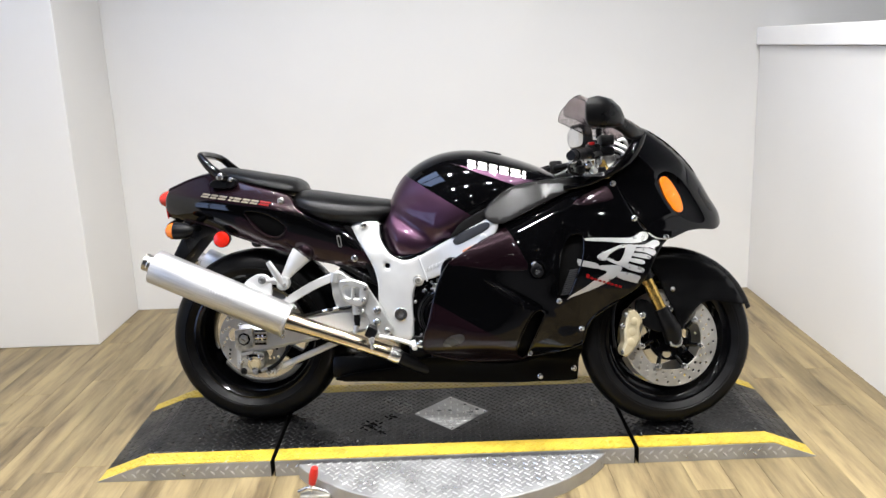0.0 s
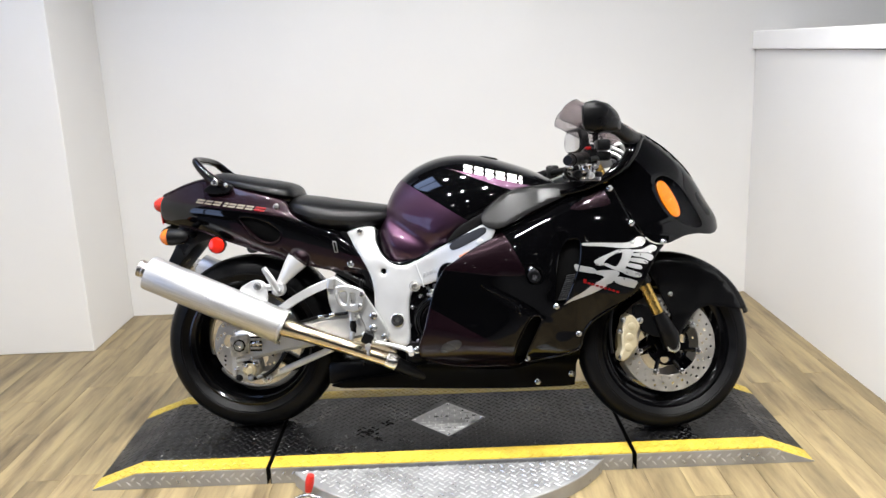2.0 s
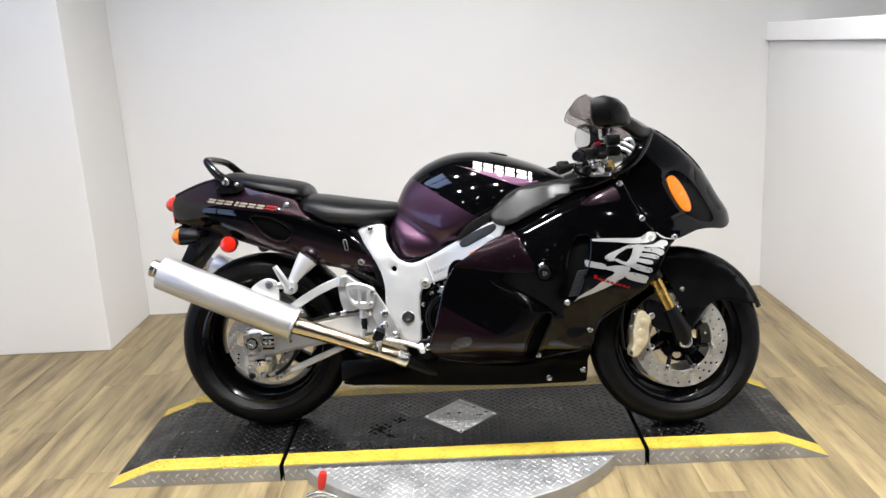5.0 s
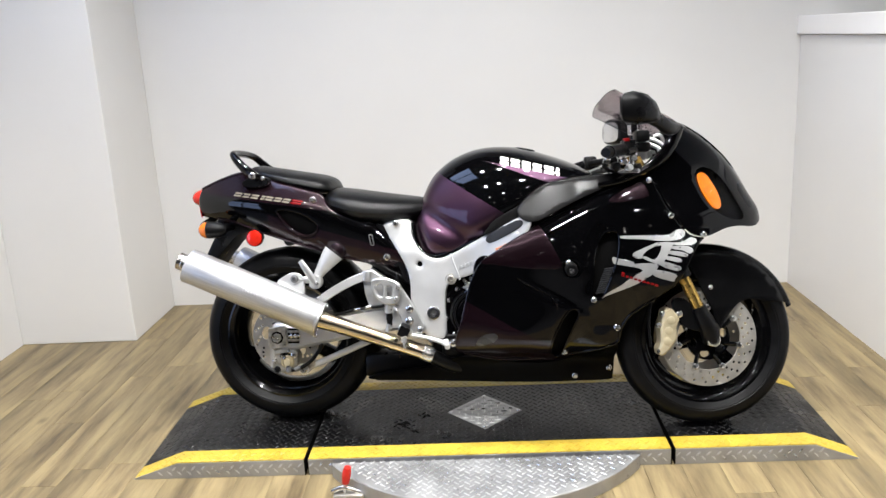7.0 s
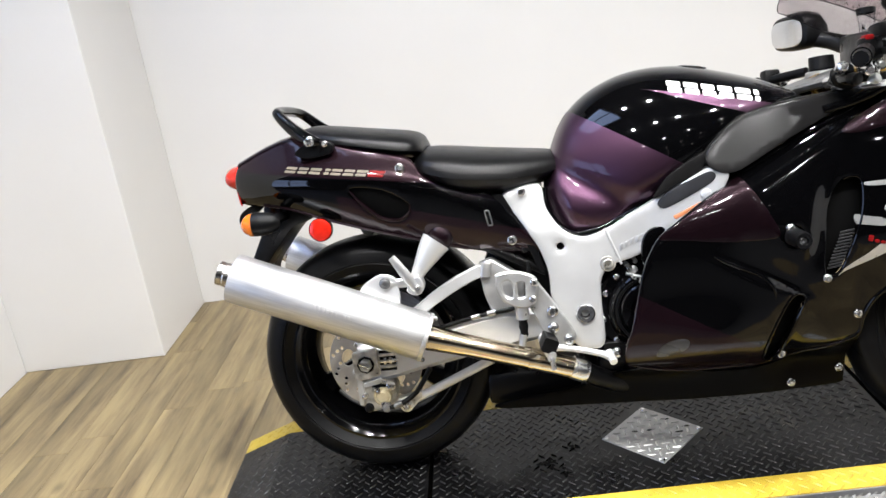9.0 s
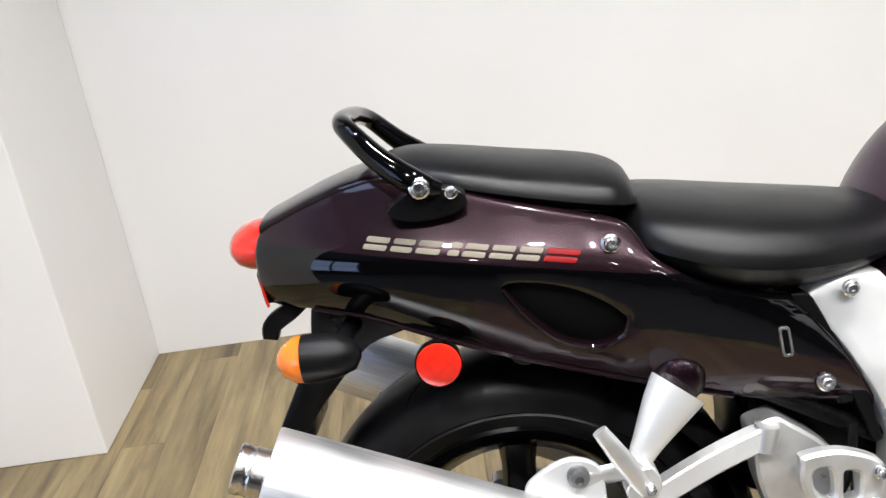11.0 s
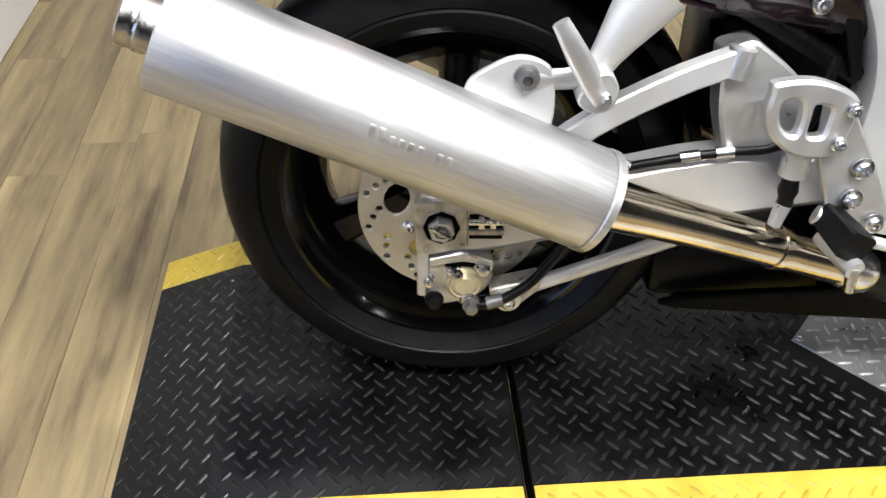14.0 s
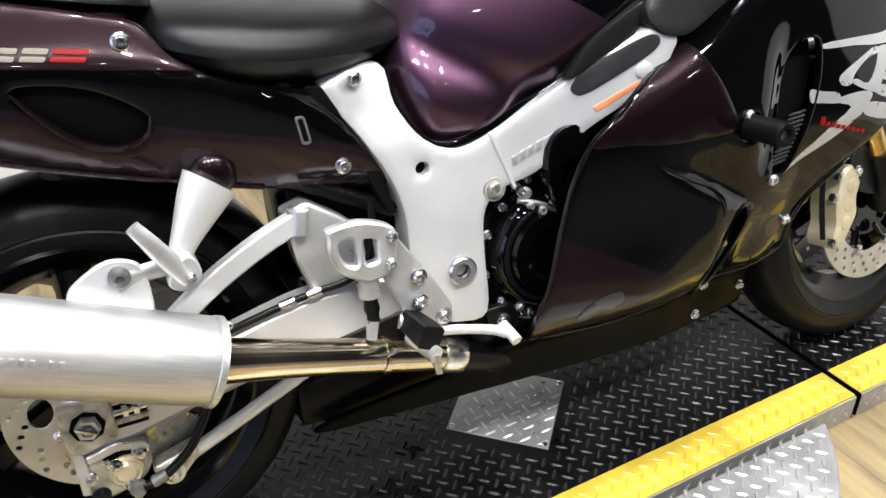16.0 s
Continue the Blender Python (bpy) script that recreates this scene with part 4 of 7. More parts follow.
part("spar_tab", panel(circle(0.108, 0.655, 0.012, 14), lambda x, z: frame_w(x, z) + 0.004, 0.006, 0.0, lip=0.002), M_FRAME, frame_ob)
part("frame_bolt", bolt(-0.300, -0.151, 0.700, 0.008), M_BOLT, frame_ob)
# black weld gap line along the rear edge of the frame
part("subframe", tube([(-0.30, -0.128, 0.555), (-0.36, -0.128, 0.68), (-0.55, -0.12, 0.76), (-0.80, -0.09, 0.80)], 0.016), M_SATIN, bike)
part("subframe_stay", tube([(-0.26, -0.125, 0.50), (-0.45, -0.125, 0.60), (-0.68, -0.11, 0.70)], 0.012), M_SATIN, bike)
part("frame_bracket", plate(rounded([(-0.37, 0.70), (-0.345, 0.698), (-0.28, 0.57), (-0.262, 0.50), (-0.275, 0.50), (-0.30, 0.57)], 0.008), -0.147, -0.12), M_SATIN, bike)

# ---- engine
part("engine_block", box((-0.20, -0.11, 0.20), (0.34, 0.12, 0.58), 0.03), M_SATIN, bike, "black painted engine behind the fairing")
clutch = part("clutch_cover", revolve([(0.05, 0.122), (-0.022, 0.122), (-0.028, 0.116), (-0.028, 0.097), (-0.044, 0.090), (-0.049, 0.084), (-0.049, 0.070), (-0.056, 0.064), (-0.058, 0.045), (-0.052, 0.038), (-0.052, 0.0001)], (-0.03, -0.125, 0.39), n=56), M_BLACK, bike, "glossy black clutch cover")
# fittings on the upper rim of the cover
for x, z, rad, length in ((-0.059, 0.472, 0.006, 0.012), (-0.042, 0.462, 0.008, 0.016), (-0.022, 0.470, 0.007, 0.012), (-0.012, 0.444, 0.009, 0.014), (-0.037, 0.440, 0.0055, 0.010)):
    part("cover_fitting", bolt(x, -0.166, z, rad, length), M_CAST, clutch)
part("cover_pipe", tube([(-0.075, -0.160, 0.480), (-0.050, -0.172, 0.474), (-0.022, -0.174, 0.458), (-0.008, -0.170, 0.430)], 0.0045, 10), M_DULL, clutch)
part("cover_lug", plate(rounded([(-0.030, 0.486), (-0.010, 0.482), (-0.004, 0.462), (-0.016, 0.454), (-0.030, 0.464)], 0.004), -0.172, -0.150, lip=0.002), M_CAST, clutch)
part("cover_ring", revolve([(-0.048, 0.072), (-0.053, 0.074), (-0.053, 0.079), (-0.048, 0.081)], (-0.03, -0.125, 0.39), n=48), M_SATIN, clutch)
for a in (1.9, 2.25, 2.70, 3.30, 3.86, 4.3):
    part("cover_bolt", bolt(-0.03 + 0.107 * math.cos(a), -0.154, 0.39 + 0.107 * math.sin(a), 0.006, 0.009), M_BOLT, clutch)
part("lower_case", box((-0.16, -0.135, 0.23), (0.0, 0.1, 0.30), 0.02), M_SATIN, bike)
part("case_bracket", plate(rounded([(-0.145, 0.318), (-0.095, 0.318), (-0.085, 0.285), (-0.10, 0.262), (-0.135, 0.27)], 0.008), -0.165, -0.13), M_SATIN, bike)
part("case_bolt", bolt(-0.115, -0.167, 0.292, 0.010), M_BOLT, bike)
part("case_bolt", bolt(-0.082, -0.160, 0.305, 0.007), M_BOLT, bike)
part("case_bolt", bolt(-0.066, -0.160, 0.292, 0.007), M_BOLT, bike)
for k, (x, z, r) in enumerate(((-0.072, 0.500, 0.007), (-0.058, 0.486, 0.011), (-0.052, 0.508, 0.006), (-0.045, 0.468, 0.010))):
    part("hose_clip", revolve([(0.02, r), (-0.012, r), (-0.016, r * 0.6), (-0.016, 0.0001)], (x, -0.145, z), n=12), (M_ALLOY, M_CAST)[k % 2], bike)

# ---- fuel tank
TX = [-0.245, -0.243, -0.234, -0.215, -0.185, -0.14, -0.09, -0.03, 0.04, 0.12, 0.20, 0.28, 0.34, 0.385]
t_top = table(TX, [0.690, 0.712, 0.738, 0.795, 0.852, 0.896, 0.925, 0.945, 0.952, 0.945, 0.923, 0.895, 0.866, 0.838])
t_bot = table(TX, [0.676, 0.655, 0.630, 0.605, 0.588, 0.590, 0.606, 0.632, 0.668, 0.712, 0.750, 0.79, 0.815, 0.825])
t_wid = table(TX, [0.06, 0.085, 0.108, 0.128, 0.142, 0.158, 0.176, 0.194, 0.203, 0.200, 0.188, 0.165, 0.12, 0.05])
t_mid = table(TX, [0.683, 0.683, 0.680, 0.680, 0.685, 0.685, 0.690, 0.705, 0.735, 0.77, 0.805, 0.828, 0.838, 0.832])


def tank_w(x, z):
    """Half width of the tank: full at its middle height, drawn in to the frame below, rounded to the crown above, with a knee hollow."""
    zt, zb, zm, w = t_top(x), t_bot(x), t_mid(x), t_wid(x)
    if z > zm:
        q = min(1, max(0, (z - zm) / max(1e-4, zt - zm)))
        v = w * (1 - q ** 2.15) ** (1 / 1.85)
    else:
        q = min(1, max(0, (zm - z) / max(1e-4, zm - zb)))
        v = w * (1 - 0.20 * q ** 2)
    crease = 0.662 - 0.62 * (x + 0.095)
    reach = max(0, min(1, (0.03 - x) / 0.08)) * max(0, min(1, (x + 0.24) / 0.05))
    hollow = math.exp(-((z - crease - 0.010) / 0.024) ** 2) * reach
    flare = min(0.06, max(0, crease - 0.012 - z)) * 0.34 * reach
    return v - 0.013 * hollow + flare


def section(x, n=40):
    zt, zb, zm, w = t_top(x), t_bot(x), t_mid(x), t_wid(x)
    half = []
    for k in range(n + 1):
        s = k / n
        if s < 0.42:
            z = zb + (zm - zb) * s / 0.42
        else:
            z = zm + (zt - zm) * math.sin((s - 0.42) / 0.58 * math.pi / 2)
        half.append((x, -tank_w(x, z) if k < n else 0.0, z))
    return half + [(x, -y, z) for x, y, z in half[-2::-1]]


xs = [TX[0] + (TX[-1] - TX[0]) * (0.5 - 0.5 * math.cos(math.pi * k / 63)) for k in range(64)]
tank = part("fuel_tank", loft([section(x) for x in xs]), M_TANK, bike, "plum and black two-tone fuel tank")
tank.data.set_sharp_from_angle(angle=radians(70))


def tank_decal(name, outline, material, lift=0.0012, label="", step=0.012):
    return part(name, panel(outline, lambda x, z: tank_w(x, z) + lift, 0.0012, step, lip=0.0004), material, tank, label)


tank_decal("stripe", smooth_line([(-0.003, 0.903), (0.082, 0.884), (0.18, 0.860), (0.29, 0.832)], 4) + smooth_line([(0.262, 0.806), (0.190, 0.831), (0.13, 0.853), (0.06, 0.880)], 4), M_PLUM, 0.0008, "plum stripe on the black upper tank")
bx = 0.054
for wk in (0.031, 0.032, 0.030, 0.032, 0.034, 0.013):
    for lo, hi in ((-0.012, -0.0005), (0.0025, 0.0145)):
        z0 = 0.901 - 0.245 * (bx - 0.054)
        tank_decal("badge_bar", rounded([(bx + 0.003, z0 + lo), (bx + wk + 0.001, z0 + lo - 0.245 * wk), (bx + wk + 0.003, z0 + hi - 0.245 * wk), (bx + 0.005, z0 + hi)], 0.003), M_WHITE, 0.0014, "white bar of the maker's badge")
    bx += wk + 0.005
part("tank_seal", tube([(-0.248, -0.118, 0.70), (-0.247, -0.128, 0.655), (-0.222, -0.135, 0.607), (-0.183, -0.142, 0.583), (-0.13, -0.148, 0.590), (-0.05, -0.155, 0.622), (0.02, -0.165, 0.655), (0.07, -0.17, 0.685)], 0.011, 10), M_BLACK, bike, "black trim along the tank's lower edge")
part("filler_cap", revolve([(0.0, 0.036), (0.006, 0.034), (0.008, 0.02), (0.008, 0.0001)], (0.14, 0, 0.935), (0.2, 0, 1), 24), M_SATIN, tank)
part("tank_trim", panel(smooth_line([(0.0, 0.655), (0.012, 0.678), (0.04, 0.708), (0.10, 0.741), (0.125, 0.750), (0.115, 0.725), (0.098, 0.700), (0.05, 0.680)], 4, True), lambda x, z: 0.203 + 0.1 * x, 0.02, 0.012), M_KNEE, bike, "dark grey side trim under the tank")

# ---- seats
def cushion(name, xs, top, bottom, width, label, crown=2.6):
    rings = []
    n = 40
    for x in xs:
        t, b, w = top(x), bottom(x), width(x)
        ring = []
        for k in range(n):
            a = 2 * math.pi * k / n
            c, s = math.cos(a), math.sin(a)
            y = w * math.copysign(abs(c) ** (2 / crown), c)
            z = (t + b) / 2 + (t - b) / 2 * math.copysign(abs(s) ** (2 / crown), s)
            ring.append((x, y, z - 0.012 * (y / max(w, 1e-3)) ** 2 if s > 0 else z))
        rings.append(ring)
    return part(name, loft(rings), M_SEAT, bike, label)


def spread(a, b, n=26):
    return [a + (b - a) * (0.5 - 0.5 * math.cos(math.pi * k / (n - 1))) for k in range(n)]


SX = [-0.556, -0.548, -0.52, -0.46, -0.40, -0.32, -0.25, -0.212, -0.196, -0.192]
cushion("rider_seat", spread(-0.556, -0.192), table(SX, [0.795, 0.818, 0.828, 0.822, 0.812, 0.800, 0.790, 0.783, 0.772, 0.755]), table(SX, [0.785, 0.768, 0.736, 0.706, 0.694, 0.694, 0.706, 0.722, 0.736, 0.75]), table(SX, [0.06, 0.12, 0.160, 0.180, 0.182, 0.166, 0.132, 0.105, 0.08, 0.04]), "black vinyl rider seat")
PX = [-0.85, -0.84, -0.80, -0.74, -0.67, -0.60, -0.56, -0.537, -0.528, -0.524]
cushion("pillion_seat", spread(-0.85, -0.524), table(PX, [0.897, 0.908, 0.914, 0.906, 0.893, 0.881, 0.872, 0.861, 0.846, 0.835]), table(PX, [0.88, 0.872, 0.862, 0.848, 0.830, 0.812, 0.806, 0.808, 0.815, 0.825]), table(PX, [0.03, 0.06, 0.095, 0.12, 0.133, 0.137, 0.132, 0.115, 0.085, 0.04]), "black vinyl pillion seat")

# ---- tail
TLX = [-1.012, -0.98, -0.93, -0.85, -0.75, -0.65, -0.55, -0.45, -0.35, -0.27]
tl_w = table(TLX, [0.090, 0.108, 0.128, 0.148, 0.164, 0.174, 0.178, 0.172, 0.160, 0.148])


def tail_w(x, z):
    """Half width of the tail: widest along a crease, leaning in above it and tucked under below it."""
    zc = float(np.interp(x, [-1.01, -0.80, -0.60, -0.50, -0.40, -0.27], [0.806, 0.792, 0.770, 0.742, 0.690, 0.590]))
    zb = float(np.interp(x, [-1.01, -0.88, -0.68, -0.46, -0.27], [0.735, 0.72, 0.648, 0.580, 0.535]))
    w = tl_w(x)
    up, dn = z - zc, zc - z
    soft = 0.010
    above = 0.5 * (up + math.sqrt(up * up + soft * soft))
    below = 0.5 * (dn + math.sqrt(dn * dn + soft * soft))
    lower = min(1.0, below / max(0.02, zc - zb))
    return w - 0.62 * above - 0.10 * below - 0.022 * lower ** 3 + 0.004


tail_hole = smooth_line([(-0.705, 0.752), (-0.66, 0.752), (-0.61, 0.735), (-0.568, 0.703), (-0.572, 0.682), (-0.60, 0.670), (-0.64, 0.682), (-0.675, 0.715)], 4, True)
tail_out = smooth_line([(-1.003, 0.742), (-1.01, 0.79), (-0.998, 0.838), (-0.93, 0.868), (-0.86, 0.890), (-0.80, 0.882), (-0.70, 0.850), (-0.60, 0.823), (-0.553, 0.806), (-0.525, 0.765), (-0.47, 0.730), (-0.40, 0.706), (-0.36, 0.693), (-0.325, 0.650), (-0.285, 0.585), (-0.266, 0.540), (-0.33, 0.549), (-0.44, 0.574), (-0.50, 0.592), (-0.58, 0.617), (-0.68, 0.648), (-0.775, 0.680), (-0.87, 0.716), (-0.94, 0.732)], 4, True)
tail = part("tail_fairing", panel(tail_out, tail_w, 0.012, 0.016, True, [tail_hole], 0.005), M_TAIL, bike, "near-black maroon metallic tail fairing with a side opening")
# shade inside the air opening, put in as a near-black sheet
part("opening_liner", panel(inset([Vector(p) for p in tail_hole], -0.006), lambda x, z: tail_w(x, z) - 0.012, 0.004, 0.02), M_SHADE_OIL, tail, "near-black sheet painting the shade inside the air opening")
lip_line = [(-0.94, 0.735), (-0.87, 0.719), (-0.775, 0.683), (-0.68, 0.651), (-0.58, 0.620), (-0.50, 0.595), (-0.44, 0.577)]
part("tail_lower_lip", tube([(x, -tail_w(x, z) - 0.001, z) for x, z in lip_line], 0.0035, 8), M_MAROON_SHADED, tail)
part("opening_rim", tube([(x, -tail_w(x, z) - 0.0005, z) for x, z in ((-0.705, 0.750), (-0.678, 0.712), (-0.642, 0.679), (-0.60, 0.667), (-0.570, 0.680), (-0.563, 0.703))], [0.002, 0.0035, 0.004, 0.004, 0.0035, 0.002], 8), M_MAROON_SHADED, tail)
# crown of the tail between both sides, behind the pillion seat
rings = []
for x in (-1.0, -0.97, -0.93, -0.89, -0.85, -0.80, -0.74):
    zt = float(np.interp(x, [-1.0, -0.93, -0.86, -0.80, -0.74], [0.842, 0.870, 0.892, 0.885, 0.865]))
    w = tail_w(x, zt - 0.006) + 0.002
    ring = [(x, -w * math.cos(math.pi * k / 16), zt - 0.004 + 0.014 * math.sin(math.pi * k / 16)) for k in range(17)]
    rings.append(ring + [(x, w * 0.9 - 0.2 * 0, zt - 0.03), (x, -w * 0.9, zt - 0.03)])
part("tail_crown", loft(rings), M_MAROON_SHADED, tail)
part("tail_base", box((-1.0, -0.075, 0.735), (-0.60, 0.075, 0.80), 0.01), M_SATIN, tail)
part("rear_panel", loft([[(-1.004 - b, -0.082, 0.742), (-1.008 - b, -0.086, 0.78), (-1.0 - b, -0.06, 0.838), (-1.0 - b, 0.06, 0.838), (-1.008 - b, 0.086, 0.78), (-1.004 - b, 0.082, 0.742)] for b in (-0.02, 0.004)]), M_BLACK, tail)
lampshape = []
for x, s in ((-0.99, 1.0), (-1.014, 1.0), (-1.032, 0.93), (-1.046, 0.78), (-1.056, 0.52), (-1.060, 0.18)):
    lampshape.append([(x, 0.072 * s * math.cos(2 * math.pi * k / 28), 0.806 + 0.034 * s * math.sin(2 * math.pi * k / 28)) for k in range(28)])
part("tail_lamp", loft(lampshape), M_RED, bike, "rounded red tail lamp")
part("tail_lip", tube([(-1.008, -0.088, 0.775), (-1.006, -0.086, 0.75), (-1.004, -0.083, 0.738)], 0.002), M_RED, bike)
for x, z in ((-0.577, 0.790), (-0.333, 0.588)):
    part("tail_bolt", bolt(x, -tail_w(x, z) - 0.004, z, 0.009, 0.008), M_BOLT, tail)
part("slot_ring", panel(rounded([(-0.392, 0.668), (-0.378, 0.668), (-0.372, 0.628), (-0.386, 0.628)], 0.006), lambda x, z: tail_w(x, z) + 0.003, 0.004, 0.0, False, [rounded([(-0.388, 0.664), (-0.381, 0.664), (-0.376, 0.632), (-0.383, 0.632)], 0.003)], 0.0015), M_DULL, tail, "oblong slot with a metal rim")
# slot's inner shade, laid on as a near-black patch
part("slot_recess", panel(rounded([(-0.389, 0.665), (-0.380, 0.665), (-0.375, 0.631), (-0.384, 0.631)], 0.003), lambda x, z: tail_w(x, z) + 0.001, 0.002, 0.0, lip=0.0005), M_SHADE_OIL, tail)
tx = -0.866
for k, wk in enumerate((0.031, 0.028, 0.031, 0.015, 0.029, 0.029, 0.029, 0.041)):
    z0 = 0.811 - 0.150 * (tx + 0.866)
    for lo, hi in ((0.0, 0.0055), (0.0078, 0.0135)):
        part("lettering_bar", panel(rounded([(tx + 0.66 * lo, z0 + lo), (tx + wk * 0.90 + 0.66 * lo, z0 + lo - 0.150 * wk), (tx + wk * 0.90 + 0.66 * hi, z0 + hi - 0.150 * wk), (tx + 0.66 * hi, z0 + hi)], 0.0025), lambda x, z: tail_w(x, z) + 0.0010, 0.0010, 0.012, lip=0.0004), M_BEIGE if k < 7 else M_REDDEC, tail, "slanted pale bar of the model lettering" if k < 7 else "slanted red bar of the model lettering")
    tx += wk + (0.002 if k != 2 else 0.006)

grab = part("grab_rail", tube([(-0.765, -0.146, 0.872), (-0.79, -0.150, 0.882), (-0.83, -0.138, 0.912), (-0.865, -0.115, 0.948), (-0.878, -0.07, 0.958), (-0.880, 0, 0.960), (-0.878, 0.07, 0.958), (-0.865, 0.115, 0.948), (-0.83, 0.138, 0.912), (-0.79, 0.150, 0.882), (-0.765, 0.146, 0.872)], [0.010, 0.016, 0.015, 0.013, 0.013, 0.013, 0.013, 0.013, 0.015, 0.016, 0.010], 14, 6), M_BLACK, bike, "black pillion grab rail")
part("rail_foot", plate(smooth_line([(-0.83, 0.852), (-0.80, 0.872), (-0.75, 0.872), (-0.735, 0.858), (-0.75, 0.842), (-0.80, 0.838)], 4, True), -0.152, -0.12), M_SATIN, grab)
part("rail_bolt", bolt(-0.787, -0.163, 0.878, 0.010, 0.008), M_BOLT, grab)
part("rail_bolt", bolt(-0.752, -0.155, 0.868, 0.006, 0.006), M_BOLT, grab)

# ---- rear mudguard, reflector and indicators
part("inner_mudguard", loft([[(x, -w, z), (x, -w * 0.9, z + 0.04), (x, w * 0.9, z + 0.04), (x, w, z)] for x, z, w in ((-0.90, 0.715, 0.06), (-0.82, 0.702, 0.075), (-0.70, 0.690, 0.08), (-0.58, 0.67, 0.085), (-0.45, 0.61, 0.085), (-0.36, 0.53, 0.085))]), M_SATIN, bike)
part("mud_flap", panel(smooth_line([(-0.88, 0.735), (-0.946, 0.735), (-0.962, 0.675), (-0.99, 0.62), (-1.022, 0.56), (-1.03, 0.53), (-0.99, 0.52), (-0.976, 0.566), (-0.935, 0.616), (-0.885, 0.668), (-0.83, 0.69)], 4, True), lambda x, z: 0.075, 0.15, 0.02), M_SATIN, bike, "black licence-plate mudguard")
refl = part("reflector_mount", revolve([(0.06, 0.016), (0.012, 0.018), (0.01, 0.029), (-0.002, 0.029)], (-0.791, -0.160, 0.664), n=32), M_SATIN, bike)
part("reflector_lens", revolve([(-0.002, 0.0275), (-0.005, 0.0262), (-0.007, 0.019), (-0.008, 0.0001)], (-0.791, -0.160, 0.664), n=32), M_RED, refl, "round red side reflector")
part("bump_stop", revolve([(0.03, 0.02), (-0.004, 0.02), (-0.008, 0.014), (-0.008, 0.0001)], (-0.685, -0.10, 0.650), n=20), M_SATIN, bike)


def indicator(side):
    y = -0.185 * side
    stalk = part("rear_indicator", tube([(-0.90, -0.06 * side, 0.70), (-0.905, -0.13 * side, 0.702), (-0.905, y, 0.700)], [0.012, 0.012, 0.016], 12), M_SATIN, bike, "black rear indicator with an amber lens")
    body = [(-0.878, 0.006), (-0.885, 0.018), (-0.905, 0.026), (-0.928, 0.029), (-0.945, 0.029)]
    part("housing", revolve([(a + 0.905, r) for a, r in body], (-0.905, y, 0.697), "x", 24), M_SATIN, stalk)
    part("lens", revolve([(-0.040, 0.029), (-0.050, 0.0275), (-0.063, 0.020), (-0.071, 0.009), (-0.073, 0.0001)], (-0.905, y, 0.697), "x", 24), M_AMBER, stalk, "amber indicator lens")


indicator(1)
indicator(-1)
part("plate_bracket", tube([(-0.965, -0.045, 0.735), (-0.985, -0.055, 0.722), (-1.008, -0.06, 0.708), (-1.014, -0.06, 0.690)], [0.010, 0.012, 0.012, 0.010], square=True), M_SATIN, bike, "small black plate bracket")

# ---- exhausts
def exhaust(side):
    y0, y1 = -0.248 * side, -0.219 * side
    drop = 0.0 if side > 0 else -0.03
    a, b = Vector((-0.995, y0, 0.584 + drop)), Vector((-0.560, y1, 0.388 + drop))
    u = (b - a)
    ln = u.length
    u.normalize()
    can = part("muffler", revolve([(0.008, 0.032), (0.004, 0.042), (0.0, 0.053), (0.0005, 0.0568), (0.003, 0.0582), (ln * 0.5, 0.0585), (ln - 0.012, 0.058), (ln - 0.003, 0.056), (ln, 0.050), (ln + 0.004, 0.034)], a, u, 64), M_BRUSH, bike, "brushed aluminium muffler")
    part("outlet", revolve([(0.02, 0.036), (-0.006, 0.0285), (-0.009, 0.0295), (-0.012, 0.0285), (-0.016, 0.0295), (-0.019, 0.028), (-0.023, 0.028), (-0.025, 0.0292), (-0.033, 0.0292), (-0.035, 0.027), (-0.02, 0.025), (0.03, 0.025), (0.03, 0.0001)], a + Vector((0, 0, 0.002)), u, 32), M_TIP, can, "stepped steel outlet tip")
    part("end_band", revolve([(ln - 0.006, 0.0575), (ln - 0.004, 0.0595), (ln + 0.004, 0.0595), (ln + 0.006, 0.052)], a, u, 56), M_BRUSH, can)
    for dz in (0.052, -0.056):
        v = Vector((0.41, 0, 0.91))
        p = a + u * (ln + 0.004) + v * dz
        part("end_bolt", revolve([(-0.006, 0.006), (0.008, 0.006), (0.01, 0.003), (0.01, 0.0001)], p, u, 10), M_BOLT, can)
    pipe = part("link_pipe", tube([b + u * 0.0, Vector((-0.46, -0.199 * side, 0.351)), Vector((-0.34, -0.175 * side, 0.305)), Vector((-0.215, -0.15 * side, 0.256))], [0.031, 0.027, 0.0265, 0.0265], 24, 8), M_CHROME, bike, "straw-tinted chrome exhaust pipe")
    part("pipe_band", tube([(-0.326, -0.1725 * side, 0.2995), (-0.318, -0.171 * side, 0.2965)], [0.0285, 0.0285], 24), M_CHROME, pipe)
    part("pipe_clamp", tube([(-0.225, -0.152 * side, 0.261), (-0.20, -0.147 * side, 0.249), (-0.19, -0.145 * side, 0.244)], [0.0295, 0.030, 0.028], 24), M_ALLOY, pipe)
    part("collector", tube([(-0.20, -0.147 * side, 0.249), (-0.14, -0.13 * side, 0.215), (-0.08, -0.10 * side, 0.19), (0.02, -0.06 * side, 0.175)], [0.025, 0.024, 0.026, 0.03], 20), M_SATIN, pipe, "sooty black exhaust collector")
    return can


muffler = exhaust(1)
exhaust(-1)
